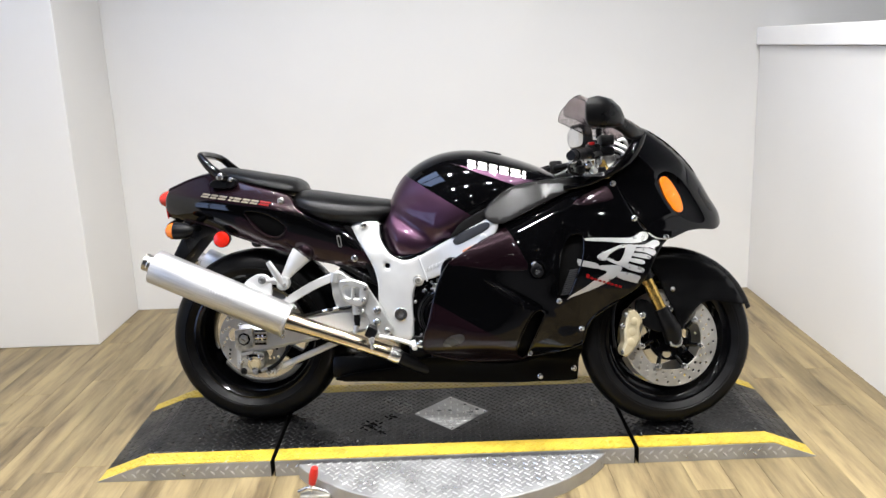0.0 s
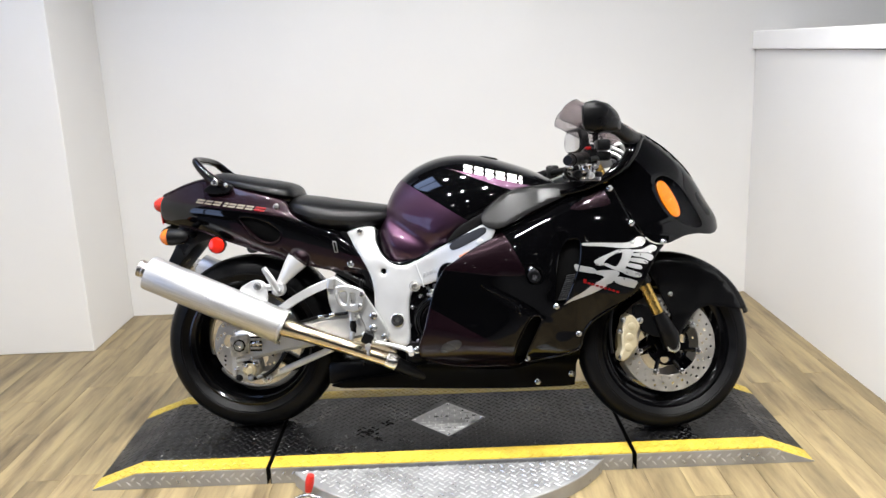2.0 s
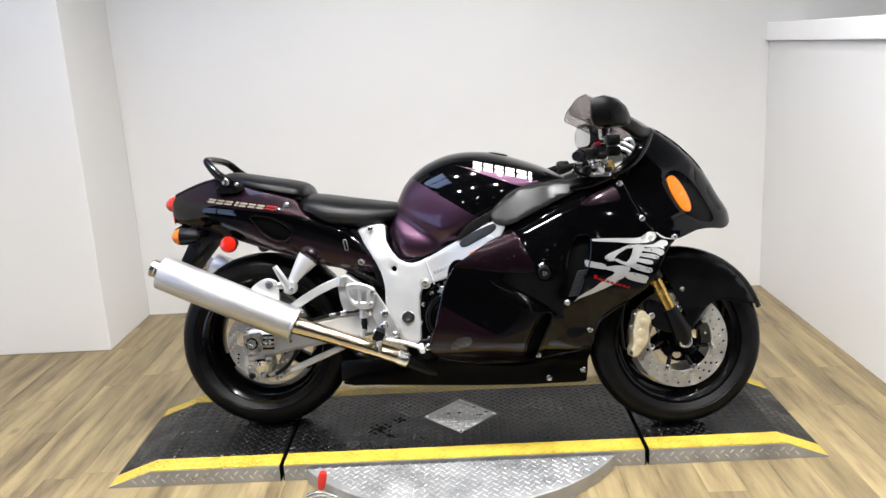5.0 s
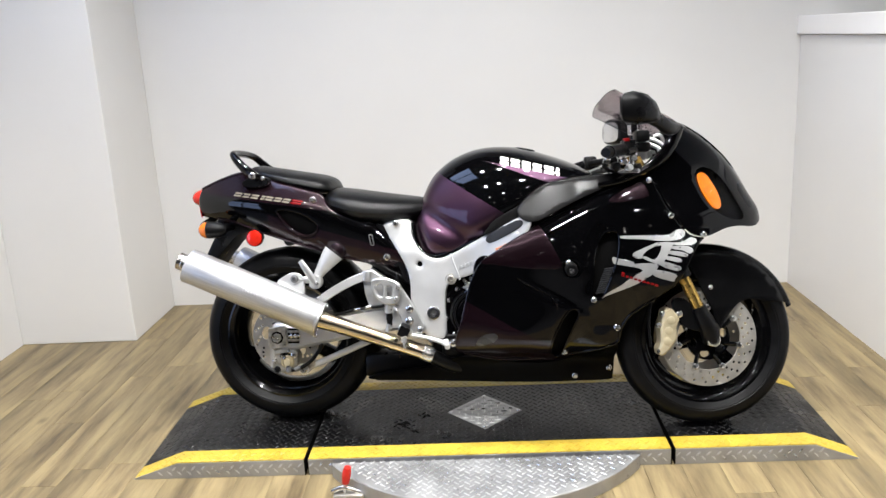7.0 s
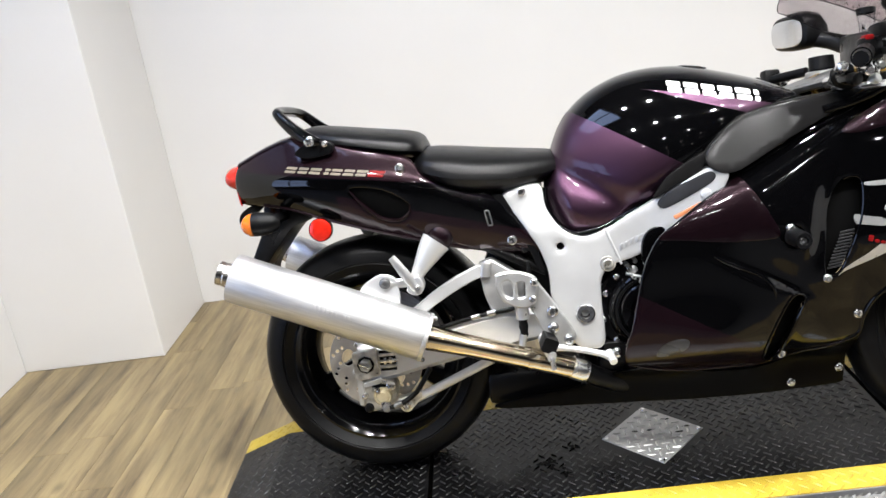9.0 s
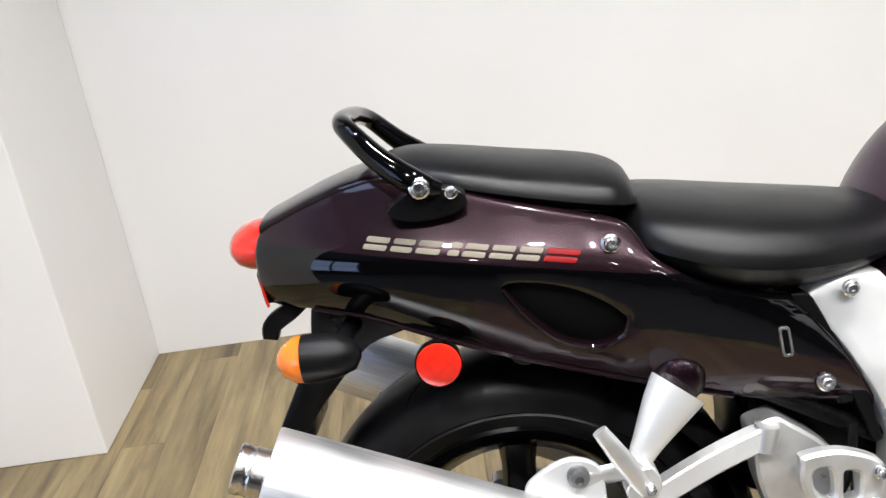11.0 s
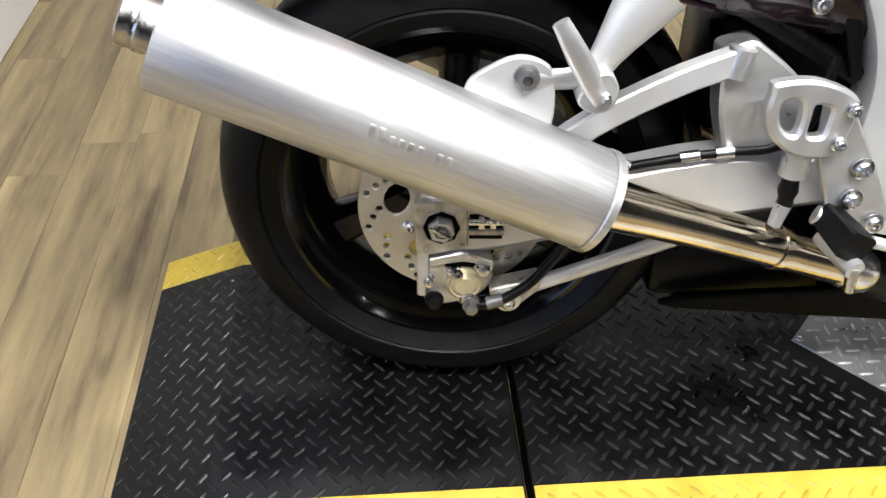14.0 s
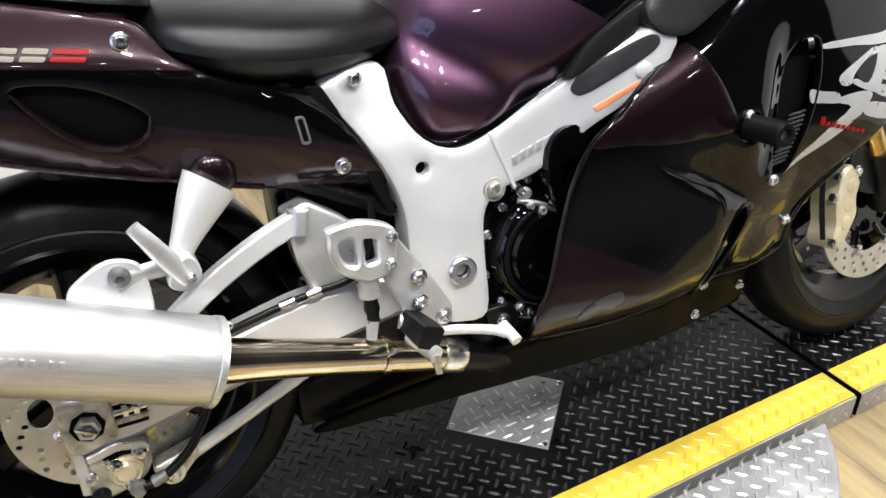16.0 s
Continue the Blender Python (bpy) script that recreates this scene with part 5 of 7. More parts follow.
# hanger
part("hanger_plate", plate(smooth_line([(-0.705, 0.512), (-0.688, 0.530), (-0.652, 0.546), (-0.622, 0.538), (-0.612, 0.518), (-0.612, 0.47), (-0.63, 0.45), (-0.66, 0.45), (-0.70, 0.485)], 4, True), -0.205, -0.197), M_FRAME, muffler, "silver muffler hanger plate")
part("hanger_bolt", revolve([(0.004, 0.0135), (-0.004, 0.0135), (-0.005, 0.0105), (-0.011, 0.0095), (-0.012, 0.0055), (-0.008, 0.005), (-0.008, 0.0001)], (-0.642, -0.207, 0.525), n=24), M_DULL, muffler)


def can_depth(x, z):
    """Outer side of the muffler over a place of the side view."""
    ax, az, bx_, bz = -0.995, 0.584, -0.560, 0.388
    ln = math.hypot(bx_ - ax, bz - az)
    t = ((x - ax) * (bx_ - ax) + (z - az) * (bz - az)) / ln ** 2
    d = ((x - ax) * (bz - az) - (z - az) * (bx_ - ax)) / ln
    return 0.248 - 0.029 * t + math.sqrt(max(0, 0.0582 ** 2 - d * d))


for k in range(9):
    x, z = -0.800 + 0.0092 * k, 0.498 - 0.0041 * k
    h = 0.013 if k < 2 else 0.0085
    if k != 6:
        part("stamp_mark", panel(rounded([(x, z), (x + 0.0062, z - 0.0027), (x + 0.009, z + h - 0.0027), (x + 0.003, z + h)], 0.002), lambda x, z: can_depth(x, z) + 0.0008, 0.0008, 0.0, lip=0.0001), M_ETCH, muffler)

# ---- pillion peg bracket
cone = part("peg_bracket", tube([(-0.512, -0.172, 0.608), (-0.530, -0.178, 0.585), (-0.558, -0.188, 0.545), (-0.572, -0.192, 0.520)], [0.036, 0.030, 0.018, 0.0145], 28, 8, squash=0.8), M_FRAME, bike, "flared silver pillion peg bracket")
part("bracket_cap", revolve([(0.03, 0.034), (0.0, 0.033), (-0.008, 0.0305), (-0.014, 0.026), (-0.018, 0.020), (-0.0205, 0.013), (-0.0215, 0.006), (-0.022, 0.0001)], (-0.505, -0.150, 0.612), n=32), M_MAROON_SHADED, cone)
part("bracket_arm", tube([(-0.572, -0.192, 0.522), (-0.60, -0.197, 0.520), (-0.625, -0.200, 0.520), (-0.648, -0.202, 0.518)], [0.015, 0.012, 0.012, 0.015], 14, squash=0.55), M_CAST, cone)
part("clevis", plate(smooth_line([(-0.59, 0.505), (-0.575, 0.53), (-0.558, 0.535), (-0.548, 0.515), (-0.556, 0.495), (-0.575, 0.492)], 4, True), -0.222, -0.188), M_CAST, cone)
part("pillion_peg", tube([(-0.566, -0.218, 0.503), (-0.588, -0.222, 0.543), (-0.615, -0.224, 0.588)], [0.010, 0.0125, 0.009], 12, squash=0.6), M_CAST, cone, "folded silver pillion footpeg")
part("peg_pin", revolve([(0.03, 0.006), (-0.03, 0.006), (-0.034, 0.003), (-0.034, 0.0001)], (-0.562, -0.20, 0.51), n=12), M_BOLT, cone)

# ---- swingarm
arm_out = smooth_line([(-0.752, 0.345), (-0.745, 0.360), (-0.71, 0.362), (-0.64, 0.358), (-0.52, 0.386), (-0.42, 0.408), (-0.33, 0.412), (-0.20, 0.415), (-0.17, 0.39), (-0.20, 0.355), (-0.33, 0.330), (-0.45, 0.312), (-0.58, 0.288), (-0.68, 0.268), (-0.735, 0.268), (-0.752, 0.282)], 4, True)
arm = part("swingarm", plate(arm_out, -0.150, -0.108, lip=0.011), M_FRAME, bike, "silver box-section swingarm")
part("arm_left", plate(arm_out, 0.148, 0.112, lip=0.006), M_FRAME, arm)
part("axle_block", plate(rounded([(-0.760, 0.348), (-0.700, 0.356), (-0.696, 0.350), (-0.694, 0.288), (-0.742, 0.276), (-0.758, 0.282)], 0.005), -0.162, -0.146), M_GRIME, arm, "grimy cast axle adjuster block")
# near-black patches for the shade in the adjuster slot and round the nut
part("adjuster_slot", box((-0.693, -0.1515, 0.294), (-0.652, -0.146, 0.346), 0.001), M_SHADE_OIL, arm)
part("axle_well", revolve([(0.004, 0.0225), (-0.0035, 0.0225), (-0.0035, 0.0205), (-0.0025, 0.020), (-0.0025, 0.0001)], (-0.727, -0.160, 0.317), n=8), M_SHADE_OIL, arm, "near-black octagon painting the shade round the axle nut")
part("well_rim", revolve([(0.004, 0.0225), (-0.003, 0.0225), (-0.004, 0.0235), (-0.003, 0.0245), (0.004, 0.0245)], (-0.727, -0.160, 0.317), n=8), M_GRIME, arm)
part("cotter_pin", tube([(-0.741, -0.178, 0.325), (-0.727, -0.180, 0.318), (-0.715, -0.178, 0.312)], 0.0022, 8), M_BOLT, arm)
part("axle_nut", revolve([(0.008, 0.0165), (-0.010, 0.0165), (-0.013, 0.0145), (-0.013, 0.010), (-0.005, 0.0095), (-0.005, 0.007), (-0.015, 0.006), (-0.015, 0.0001)], (-0.727, -0.162, 0.317), n=6), M_CAST, arm, "castellated axle nut")
for z in (0.336, 0.306):
    part("slot_rail", box((-0.694, -0.156, z - 0.004), (-0.650, -0.148, z + 0.004), 0.0015), M_GRIME, arm)
part("adjuster_thread", revolve([(0, 0.005), (0.046, 0.005)], (-0.694, -0.153, 0.320), "x", 12), M_BOLT, arm)
for x in (-0.682, -0.668):
    part("adjuster_nut", revolve([(0, 0.004), (0, 0.0095), (0.007, 0.0095), (0.007, 0.004)], (x, -0.153, 0.320), "x", 6), M_BOLT, arm)
part("arm_brace", tube([(-0.62, -0.155, 0.405), (-0.575, -0.155, 0.440), (-0.53, -0.155, 0.470), (-0.47, -0.155, 0.502), (-0.42, -0.153, 0.522), (-0.408, -0.152, 0.525)], 0.0145, 16, squash=0.8, square=True), M_FRAME, arm, "silver curved swingarm brace")
part("brace_block", plate(rounded([(-0.424, 0.536), (-0.39, 0.547), (-0.345, 0.515), (-0.318, 0.49), (-0.315, 0.41), (-0.40, 0.41), (-0.415, 0.46)], 0.008), -0.150, -0.11, lip=0.004), M_CAST, arm, "cast silver swingarm brace block")
part("brace_foot", tube([(-0.410, -0.153, 0.508), (-0.404, -0.153, 0.540)], 0.015, 14), M_CAST, arm)
hose = part("brake_hose", tube([(-0.54, -0.150, 0.388), (-0.46, -0.153, 0.406), (-0.40, -0.154, 0.416), (-0.345, -0.156, 0.424), (-0.31, -0.156, 0.46), (-0.30, -0.15, 0.53)], 0.0055, 10), M_SATIN, bike, "black rubber rear brake hose")
part("hose_ferrule", tube([(-0.412, -0.154, 0.4140), (-0.392, -0.1545, 0.4172)], 0.0085, 12), M_ALLOY, hose)
part("hose_ferrule", tube([(-0.452, -0.153, 0.4075), (-0.430, -0.1535, 0.4115)], 0.007, 12), M_ALLOY, hose)
part("torque_link", tube([(-0.635, -0.135, 0.203), (-0.52, -0.135, 0.250), (-0.395, -0.135, 0.303)], 0.0115, 12, squash=0.6), M_FRAME, bike, "silver brake torque link")
part("link_eye", revolve([(0.014, 0.017), (-0.014, 0.017), (-0.016, 0.010), (-0.016, 0.0001)], (-0.640, -0.137, 0.200), n=18), M_CAST, bike)
part("link_bolt", bolt(-0.640, -0.153, 0.200, 0.009, 0.008), M_BOLT, bike)

# ---- rear caliper below the axle
cal = part("rear_caliper", plate(smooth_line([(-0.750, 0.262), (-0.72, 0.276), (-0.69, 0.272), (-0.672, 0.268), (-0.662, 0.250), (-0.664, 0.225), (-0.68, 0.205), (-0.71, 0.193), (-0.738, 0.192), (-0.752, 0.212)], 4, True), -0.150, -0.095, lip=0.005), M_GRIME, bike, "grimy cast rear brake caliper with bolts")
part("piston_cap", revolve([(0.01, 0.024), (-0.006, 0.0235), (-0.010, 0.020), (-0.007, 0.018), (-0.013, 0.012), (-0.013, 0.0001)], (-0.697, -0.150, 0.230), n=28), M_CALIPER, cal, "brassy caliper piston cap")
for x, z, r in ((-0.735, 0.203, 0.010), (-0.693, 0.210, 0.011), (-0.674, 0.254, 0.009), (-0.742, 0.235, 0.007), (-0.705, 0.245, 0.007)):
    part("caliper_bolt", bolt(x, -0.154, z, r, 0.012, socket=False), M_BOLT if r != 0.010 else M_SATIN, cal)
part("banjo_ring", revolve([(0.004, 0.006), (0.004, 0.0115), (-0.005, 0.0115), (-0.005, 0.006)], (-0.688, -0.163, 0.204), n=20), M_DULL, cal)
part("banjo_bolt", revolve([(0.004, 0.007), (-0.009, 0.0085), (-0.015, 0.0085), (-0.016, 0.006), (-0.016, 0.0001)], (-0.688, -0.163, 0.204), n=6), M_DULL, cal)
# raised near-black bar in place of a shaded window
part("caliper_window", box((-0.722, -0.1525, 0.252), (-0.668, -0.1495, 0.262), 0.002), M_SHADE_OIL, cal)
part("caliper_hose", tube([(-0.684, -0.164, 0.203), (-0.655, -0.164, 0.208), (-0.61, -0.155, 0.235), (-0.57, -0.145, 0.29)], 0.0065, 10), M_SATIN, cal)
for side_rib in (rounded([(-0.757, 0.292), (-0.744, 0.292), (-0.741, 0.250), (-0.746, 0.210), (-0.757, 0.212)], 0.003), rounded([(-0.742, 0.268), (-0.700, 0.278), (-0.664, 0.266), (-0.660, 0.256), (-0.700, 0.264), (-0.740, 0.256)], 0.003)):
    part("bracket_rib", plate(side_rib, -0.158, -0.140, lip=0.002), M_CAST, cal)
part("bleed_screw", revolve([(0, 0.005), (-0.012, 0.0045), (-0.014, 0.003), (-0.014, 0.0001)], (-0.716, -0.154, 0.252), n=10), M_BOLT, cal)
part("hose_collar", tube([(-0.668, -0.164, 0.2055), (-0.648, -0.164, 0.2115)], 0.0088, 12), M_DULL, cal)
part("caliper_tail", plate(rounded([(-0.665, 0.215), (-0.60, 0.232), (-0.60, 0.215), (-0.625, 0.190), (-0.66, 0.193)], 0.006), -0.148, -0.12), M_GRIME, cal)

# ---- rider's peg plate, guard, pedal
peg = part("peg_plate", plate(rounded([(-0.312, 0.492), (-0.287, 0.492), (-0.245, 0.426), (-0.204, 0.350), (-0.212, 0.326), (-0.235, 0.324), (-0.276, 0.345), (-0.290, 0.384), (-0.309, 0.430)], 0.012), -0.186, -0.172, lip=0.003), M_CAST, bike, "cast rider footrest plate")
guard_out = [Vector((-0.285 + (x + 0.285) * 0.9, z - 0.018)) for x, z in ((-0.392, 0.522), (-0.388, 0.535), (-0.34, 0.538), (-0.292, 0.522), (-0.284, 0.500), (-0.292, 0.462), (-0.312, 0.448), (-0.350, 0.452), (-0.380, 0.472), (-0.393, 0.50))]
guard_out = smooth_line(guard_out, 4, True)
part("heel_guard", plate(guard_out, -0.200, -0.184, [smooth_line([(-0.366, 0.496), (-0.346, 0.496), (-0.344, 0.460), (-0.358, 0.462), (-0.367, 0.477)], 4, True), rounded([(-0.332, 0.494), (-0.313, 0.490), (-0.315, 0.456), (-0.333, 0.456)], 0.006)], lip=0.004), M_CAST, peg, "cast heel guard with two slots")
for x, z in ((-0.256, 0.414), (-0.258, 0.374), (-0.224, 0.342), (-0.292, 0.490), (-0.298, 0.450)):
    part("plate_bolt", bolt(x, -0.19 if x > -0.27 else -0.203, z, 0.0105 if x > -0.27 else 0.007, 0.008), M_BOLT, peg)
part("plunger", revolve([(0.0, 0.008), (0.0, 0.016), (0.03, 0.016), (0.032, 0.010), (0.05, 0.008)], (-0.328, -0.178, 0.400), "z", 18), M_CAST, peg, "rear brake master cylinder")
part("plunger_boot", revolve([(-0.045, 0.007), (-0.04, 0.010), (-0.03, 0.009), (-0.02, 0.012), (-0.008, 0.010), (0, 0.012)], (-0.328, -0.178, 0.400), "z", 16), M_SATIN, peg)
part("plunger_fork", tube([(-0.330, -0.18, 0.362), (-0.336, -0.182, 0.335)], [0.010, 0.008], 10), M_CAST, peg)
part("footpeg", tube([(-0.277, -0.186, 0.350), (-0.273, -0.218, 0.348), (-0.270, -0.250, 0.346)], [0.015, 0.017, 0.0175], square=True), M_RUBBER, peg, "black rubber footpeg")
part("peg_mount", tube([(-0.292, -0.184, 0.352), (-0.268, -0.192, 0.342), (-0.258, -0.188, 0.330)], 0.012, 12), M_CAST, peg)
part("peg_shoe", tube([(-0.276, -0.190, 0.328), (-0.272, -0.225, 0.324), (-0.268, -0.258, 0.322)], [0.016, 0.013, 0.012], 12, squash=0.7), M_CAST, peg, "cast silver footpeg core")
part("peg_feeler", tube([(-0.268, -0.252, 0.322), (-0.266, -0.256, 0.292)], [0.008, 0.0055], 10), M_BOLT, peg)
part("brake_pedal", tube([(-0.262, -0.188, 0.325), (-0.21, -0.195, 0.318), (-0.155, -0.205, 0.305), (-0.135, -0.212, 0.298)], [0.009, 0.0075, 0.008, 0.010], 12), M_FRAME, peg, "silver rear brake pedal")
part("pedal_pad", tube([(-0.135, -0.200, 0.306), (-0.128, -0.232, 0.290)], 0.009, 12), M_FRAME, peg)

# ---- rear suspension behind the plate
rings = []
for k in range(17):
    a = radians(-12 + 76 * k / 16)
    ring = []
    for j in range(9):
        q = -1 + j / 4
        rad = 0.330 - 0.030 * abs(q) ** 3
        ring.append((RA[0] + rad * math.cos(a), 0.108 * q, RA[1] + rad * math.sin(a)))
    rings.append(ring + [(RA[0] + (rad + 0.02) * math.cos(a), 0.09 * q, RA[1] + (rad + 0.02) * math.sin(a)) for q in (0.9, 0.3, -0.3, -0.9)])
part("rear_hugger", loft(rings), M_SATIN, bike, "black inner guard ahead of the rear tyre")
part("shock_cover", box((-0.41, -0.085, 0.40), (-0.22, 0.085, 0.56), 0.025), M_SATIN, bike)
part("shock", revolve([(-0.09, 0.03), (0.10, 0.03)], (-0.31, 0, 0.46), "z", 20), M_SATIN, bike)
part("rear_tray", box((-0.36, -0.09, 0.44), (-0.20, 0.09, 0.60), 0.02), M_SATIN, bike)
part("low_guard", box((-0.44, -0.08, 0.155), (-0.20, 0.08, 0.24), 0.015), M_SATIN, bike)
for x, z in ((-0.29, 0.55), (-0.27, 0.53)):
    part("cable", tube([(x, -0.13, z), (x - 0.02, -0.14, z + 0.03), (x + 0.01, -0.135, z + 0.07)], 0.004, 8), M_SATIN, bike)
# ---- fairing: half width of the bodywork at a place of its side view
f_w = table([0.14, 0.17, 0.20, 0.225, 0.245, 0.265, 0.29, 0.34, 0.40, 0.52, 0.62, 0.72, 0.80, 0.90, 1.00, 1.06], [0.136, 0.141, 0.146, 0.154, 0.174, 0.200, 0.217, 0.229, 0.238, 0.246, 0.244, 0.230, 0.207, 0.180, 0.150, 0.13])
f_nose = table([0.10, 0.50, 0.58, 0.63, 0.66, 0.68, 0.717, 0.767, 0.856, 0.924, 0.99, 1.06], [1.40, 1.25, 1.10, 0.98, 0.930, 0.927, 0.918, 0.888, 0.837, 0.776, 0.696, 0.59])


def fair_w(x, z):
    w = f_w(z) + 0.024 * math.exp(-((z - 0.48) / 0.2) ** 4) * max(0.0, min(1.0, (0.42 - x) / 0.2))
    n = f_nose(z)
    if x > 0.30:
        q = min(1.0, (x - 0.30) / (n - 0.30))
        w *= max(0.0, 1 - q ** 2.4) ** 0.5
    if x < 0.05:
        w *= 1 - (0.10 if z > 0.27 else 0.55) * min(0.6, 0.05 - x)
    if x > 0.22:
        w -= 0.034 * min(1.0, (x - 0.22) / 0.2) * min(1.0, max(0.0, (0.52 - z) / 0.16))
    # bulge and hollows pressed into the side
    w += 0.018 * math.exp(-((x - 0.04) / 0.17) ** 2 - ((z - 0.335) / 0.07) ** 2)
    w -= 0.016 * math.exp(-((x - 0.352 - 0.2 * (z - 0.55)) / 0.03) ** 2 - ((z - 0.57) / 0.10) ** 4)
    # scoop that runs back from the vent, with a creased lower edge
    e = (z - 0.478) + 0.55 * (x - 0.175)
    w -= 0.018 * (1 / (1 + math.exp(-max(-30.0, min(30.0, e / 0.003))))) * math.exp(-((x - 0.225) / 0.075) ** 2 - (max(0.0, e) / 0.085) ** 2)
    # rounded lobe behind the lower outlet
    w += 0.012 * math.exp(-((x - 0.105) / 0.075) ** 2 - ((z - 0.315) / 0.045) ** 2)
    w += 0.008 * math.exp(-((x - 0.36) / 0.05) ** 2 - ((z - 0.30) / 0.04) ** 2)
    # upper edge rolled in towards the tank
    d = 0.69 + 0.457 * (x - 0.175) - z
    if 0.02 < x < 0.56 and d < 0.05:
        w -= 0.022 * (1 - max(0.0, d) / 0.05) ** 2 * min(1.0, (x - 0.02) / 0.1, (0.56 - x) / 0.05)
    w -= 0.018 * math.exp(-((x - 0.30) / 0.05) ** 2 - ((z - 0.27) / 0.07) ** 2)
    return w


cowl_out = smooth_line([(0.535, 0.852), (0.575, 0.882), (0.605, 0.925), (0.632, 0.982), (0.664, 1.008), (0.724, 0.974), (0.767, 0.939), (0.807, 0.898), (0.835, 0.862), (0.860, 0.818), (0.886, 0.766), (0.910, 0.724), (0.922, 0.693), (0.914, 0.668), (0.880, 0.657), (0.83, 0.661), (0.785, 0.657), (0.750, 0.645), (0.712, 0.634), (0.662, 0.646), (0.615, 0.70), (0.575, 0.77)], 4, True)
lamp_hole = smooth_line([(0.688, 0.832), (0.705, 0.852), (0.730, 0.853), (0.762, 0.835), (0.795, 0.795), (0.825, 0.742), (0.846, 0.700), (0.842, 0.684), (0.815, 0.682), (0.77, 0.700), (0.728, 0.735), (0.70, 0.785)], 4, True)
cowl = part("upper_cowl", panel(cowl_out, fair_w, 0.006, 0.016, True, [lamp_hole], 0.0022), M_BLACK, bike, "glossy black nose cowl")
side_out = smooth_line([(0.150, 0.672), (0.175, 0.690), (0.215, 0.711), (0.273, 0.739), (0.325, 0.763), (0.377, 0.785), (0.43, 0.806), (0.49, 0.834), (0.531, 0.850), (0.572, 0.770), (0.612, 0.698), (0.659, 0.642), (0.704, 0.630), (0.692, 0.615), (0.666, 0.575), (0.640, 0.522), (0.618, 0.488), (0.590, 0.464), (0.553, 0.441), (0.505, 0.413), (0.464, 0.380), (0.440, 0.335), (0.432, 0.29), (0.34, 0.258), (0.20, 0.226), (0.05, 0.232), (-0.06, 0.252), (-0.098, 0.268), (-0.100, 0.32), (-0.082, 0.372), (-0.067, 0.432), (-0.050, 0.495), (-0.035, 0.532), (-0.006, 0.575), (0.035, 0.604), (0.09, 0.639)], 4, True)
vent_hole = smooth_line([(0.350, 0.456), (0.355, 0.53), (0.364, 0.60), (0.385, 0.645), (0.408, 0.660), (0.432, 0.652), (0.434, 0.61), (0.426, 0.565), (0.405, 0.505), (0.386, 0.458), (0.368, 0.446)], 4, True)
slot_hole = smooth_line([(0.212, 0.262), (0.218, 0.310), (0.242, 0.365), (0.268, 0.405), (0.290, 0.412), (0.302, 0.396), (0.284, 0.350), (0.262, 0.300), (0.246, 0.258), (0.228, 0.242)], 4, True)
slider_hole = circle(0.283, 0.545, 0.022, 20)
# lower colour is the tail's maroon with dimmer light painted in
M_FAIR = two_tone("fairing_two_tone_paint", MAROON_SHADED, BLACK, [[(0.577, 1.0, 0.413)]], 0.27, 0.5, 0.26)
side_panel = part("side_fairing", panel(side_out, fair_w, 0.006, 0.011, True, [vent_hole, slider_hole, slot_hole], 0.005), M_FAIR, bike, "dark plum and black side fairing with a vent")
belly_out = smooth_line([(0.428, 0.285), (0.424, 0.225), (0.420, 0.165), (0.405, 0.148), (0.28, 0.148), (0.10, 0.149), (-0.12, 0.150), (-0.30, 0.151), (-0.41, 0.153), (-0.418, 0.165), (-0.33, 0.185), (-0.20, 0.205), (-0.12, 0.235), (-0.06, 0.246), (0.05, 0.228), (0.20, 0.221), (0.34, 0.253)], 4, True)
belly = part("belly_pan", panel(belly_out, lambda x, z: fair_w(x, z) - 0.001, 0.006, 0.016, True, (), 0.004), M_BELLY, bike, "glossy black belly pan")
part("belly_floor", box((-0.40, -0.09, 0.146), (0.40, 0.09, 0.156), 0.003), M_SATIN, bike)
for hole, keep in ((slot_hole, range(len(slot_hole))), (vent_hole, range(14, len(vent_hole)))):
    line = [(hole[k][0], -fair_w(hole[k][0], hole[k][1]) + 0.001, hole[k][1]) for k in keep]
    part("opening_rim", tube(line, 0.0032, 8, line=False), M_BLACK, side_panel)
# depth of the outlet shown by a near-black sheet in place of shade
part("slot_liner", panel(inset([Vector(p) for p in slot_hole], -0.008), lambda x, z: fair_w(x, z) - 0.035, 0.004, 0.02), M_SHADE_OIL, side_panel, "near-black sheet painting the shade in the lower outlet")
part("air_duct", panel(smooth_line([(-0.040, 0.524), (-0.034, 0.562), (-0.014, 0.585), (0.021, 0.588), (0.036, 0.568), (0.030, 0.540), (0.010, 0.505), (-0.010, 0.472), (-0.024, 0.469), (-0.035, 0.498)], 4, True), lambda x, z: 0.196, 0.03, 0.014, False, [smooth_line([(-0.012, 0.503), (-0.010, 0.528), (0.010, 0.534), (0.013, 0.517), (0.000, 0.496)], 4, True)], 0.006), M_BLACK, side_panel, "black duct lip behind the fairing edge")
# shade behind the vent, drawn as a near-black sheet
part("vent_mesh", panel(inset([Vector(p) for p in vent_hole], -0.008), lambda x, z: fair_w(x, z) - 0.03, 0.004, 0.02), M_SHADE_OIL, side_panel, "near-black sheet painting the shade behind the vent")
for k in range(12):
    z = 0.462 + 0.0072 * k
    xl, xr = 0.358 + 0.0026 * k, 0.388 + 0.0024 * k
    part("vent_rib", tube([(xl, -fair_w(xl, z) + 0.016, z - 0.003), (xr, -fair_w(xr, z) + 0.010, z + 0.002)], 0.0022, 6), M_GREYPL, side_panel)


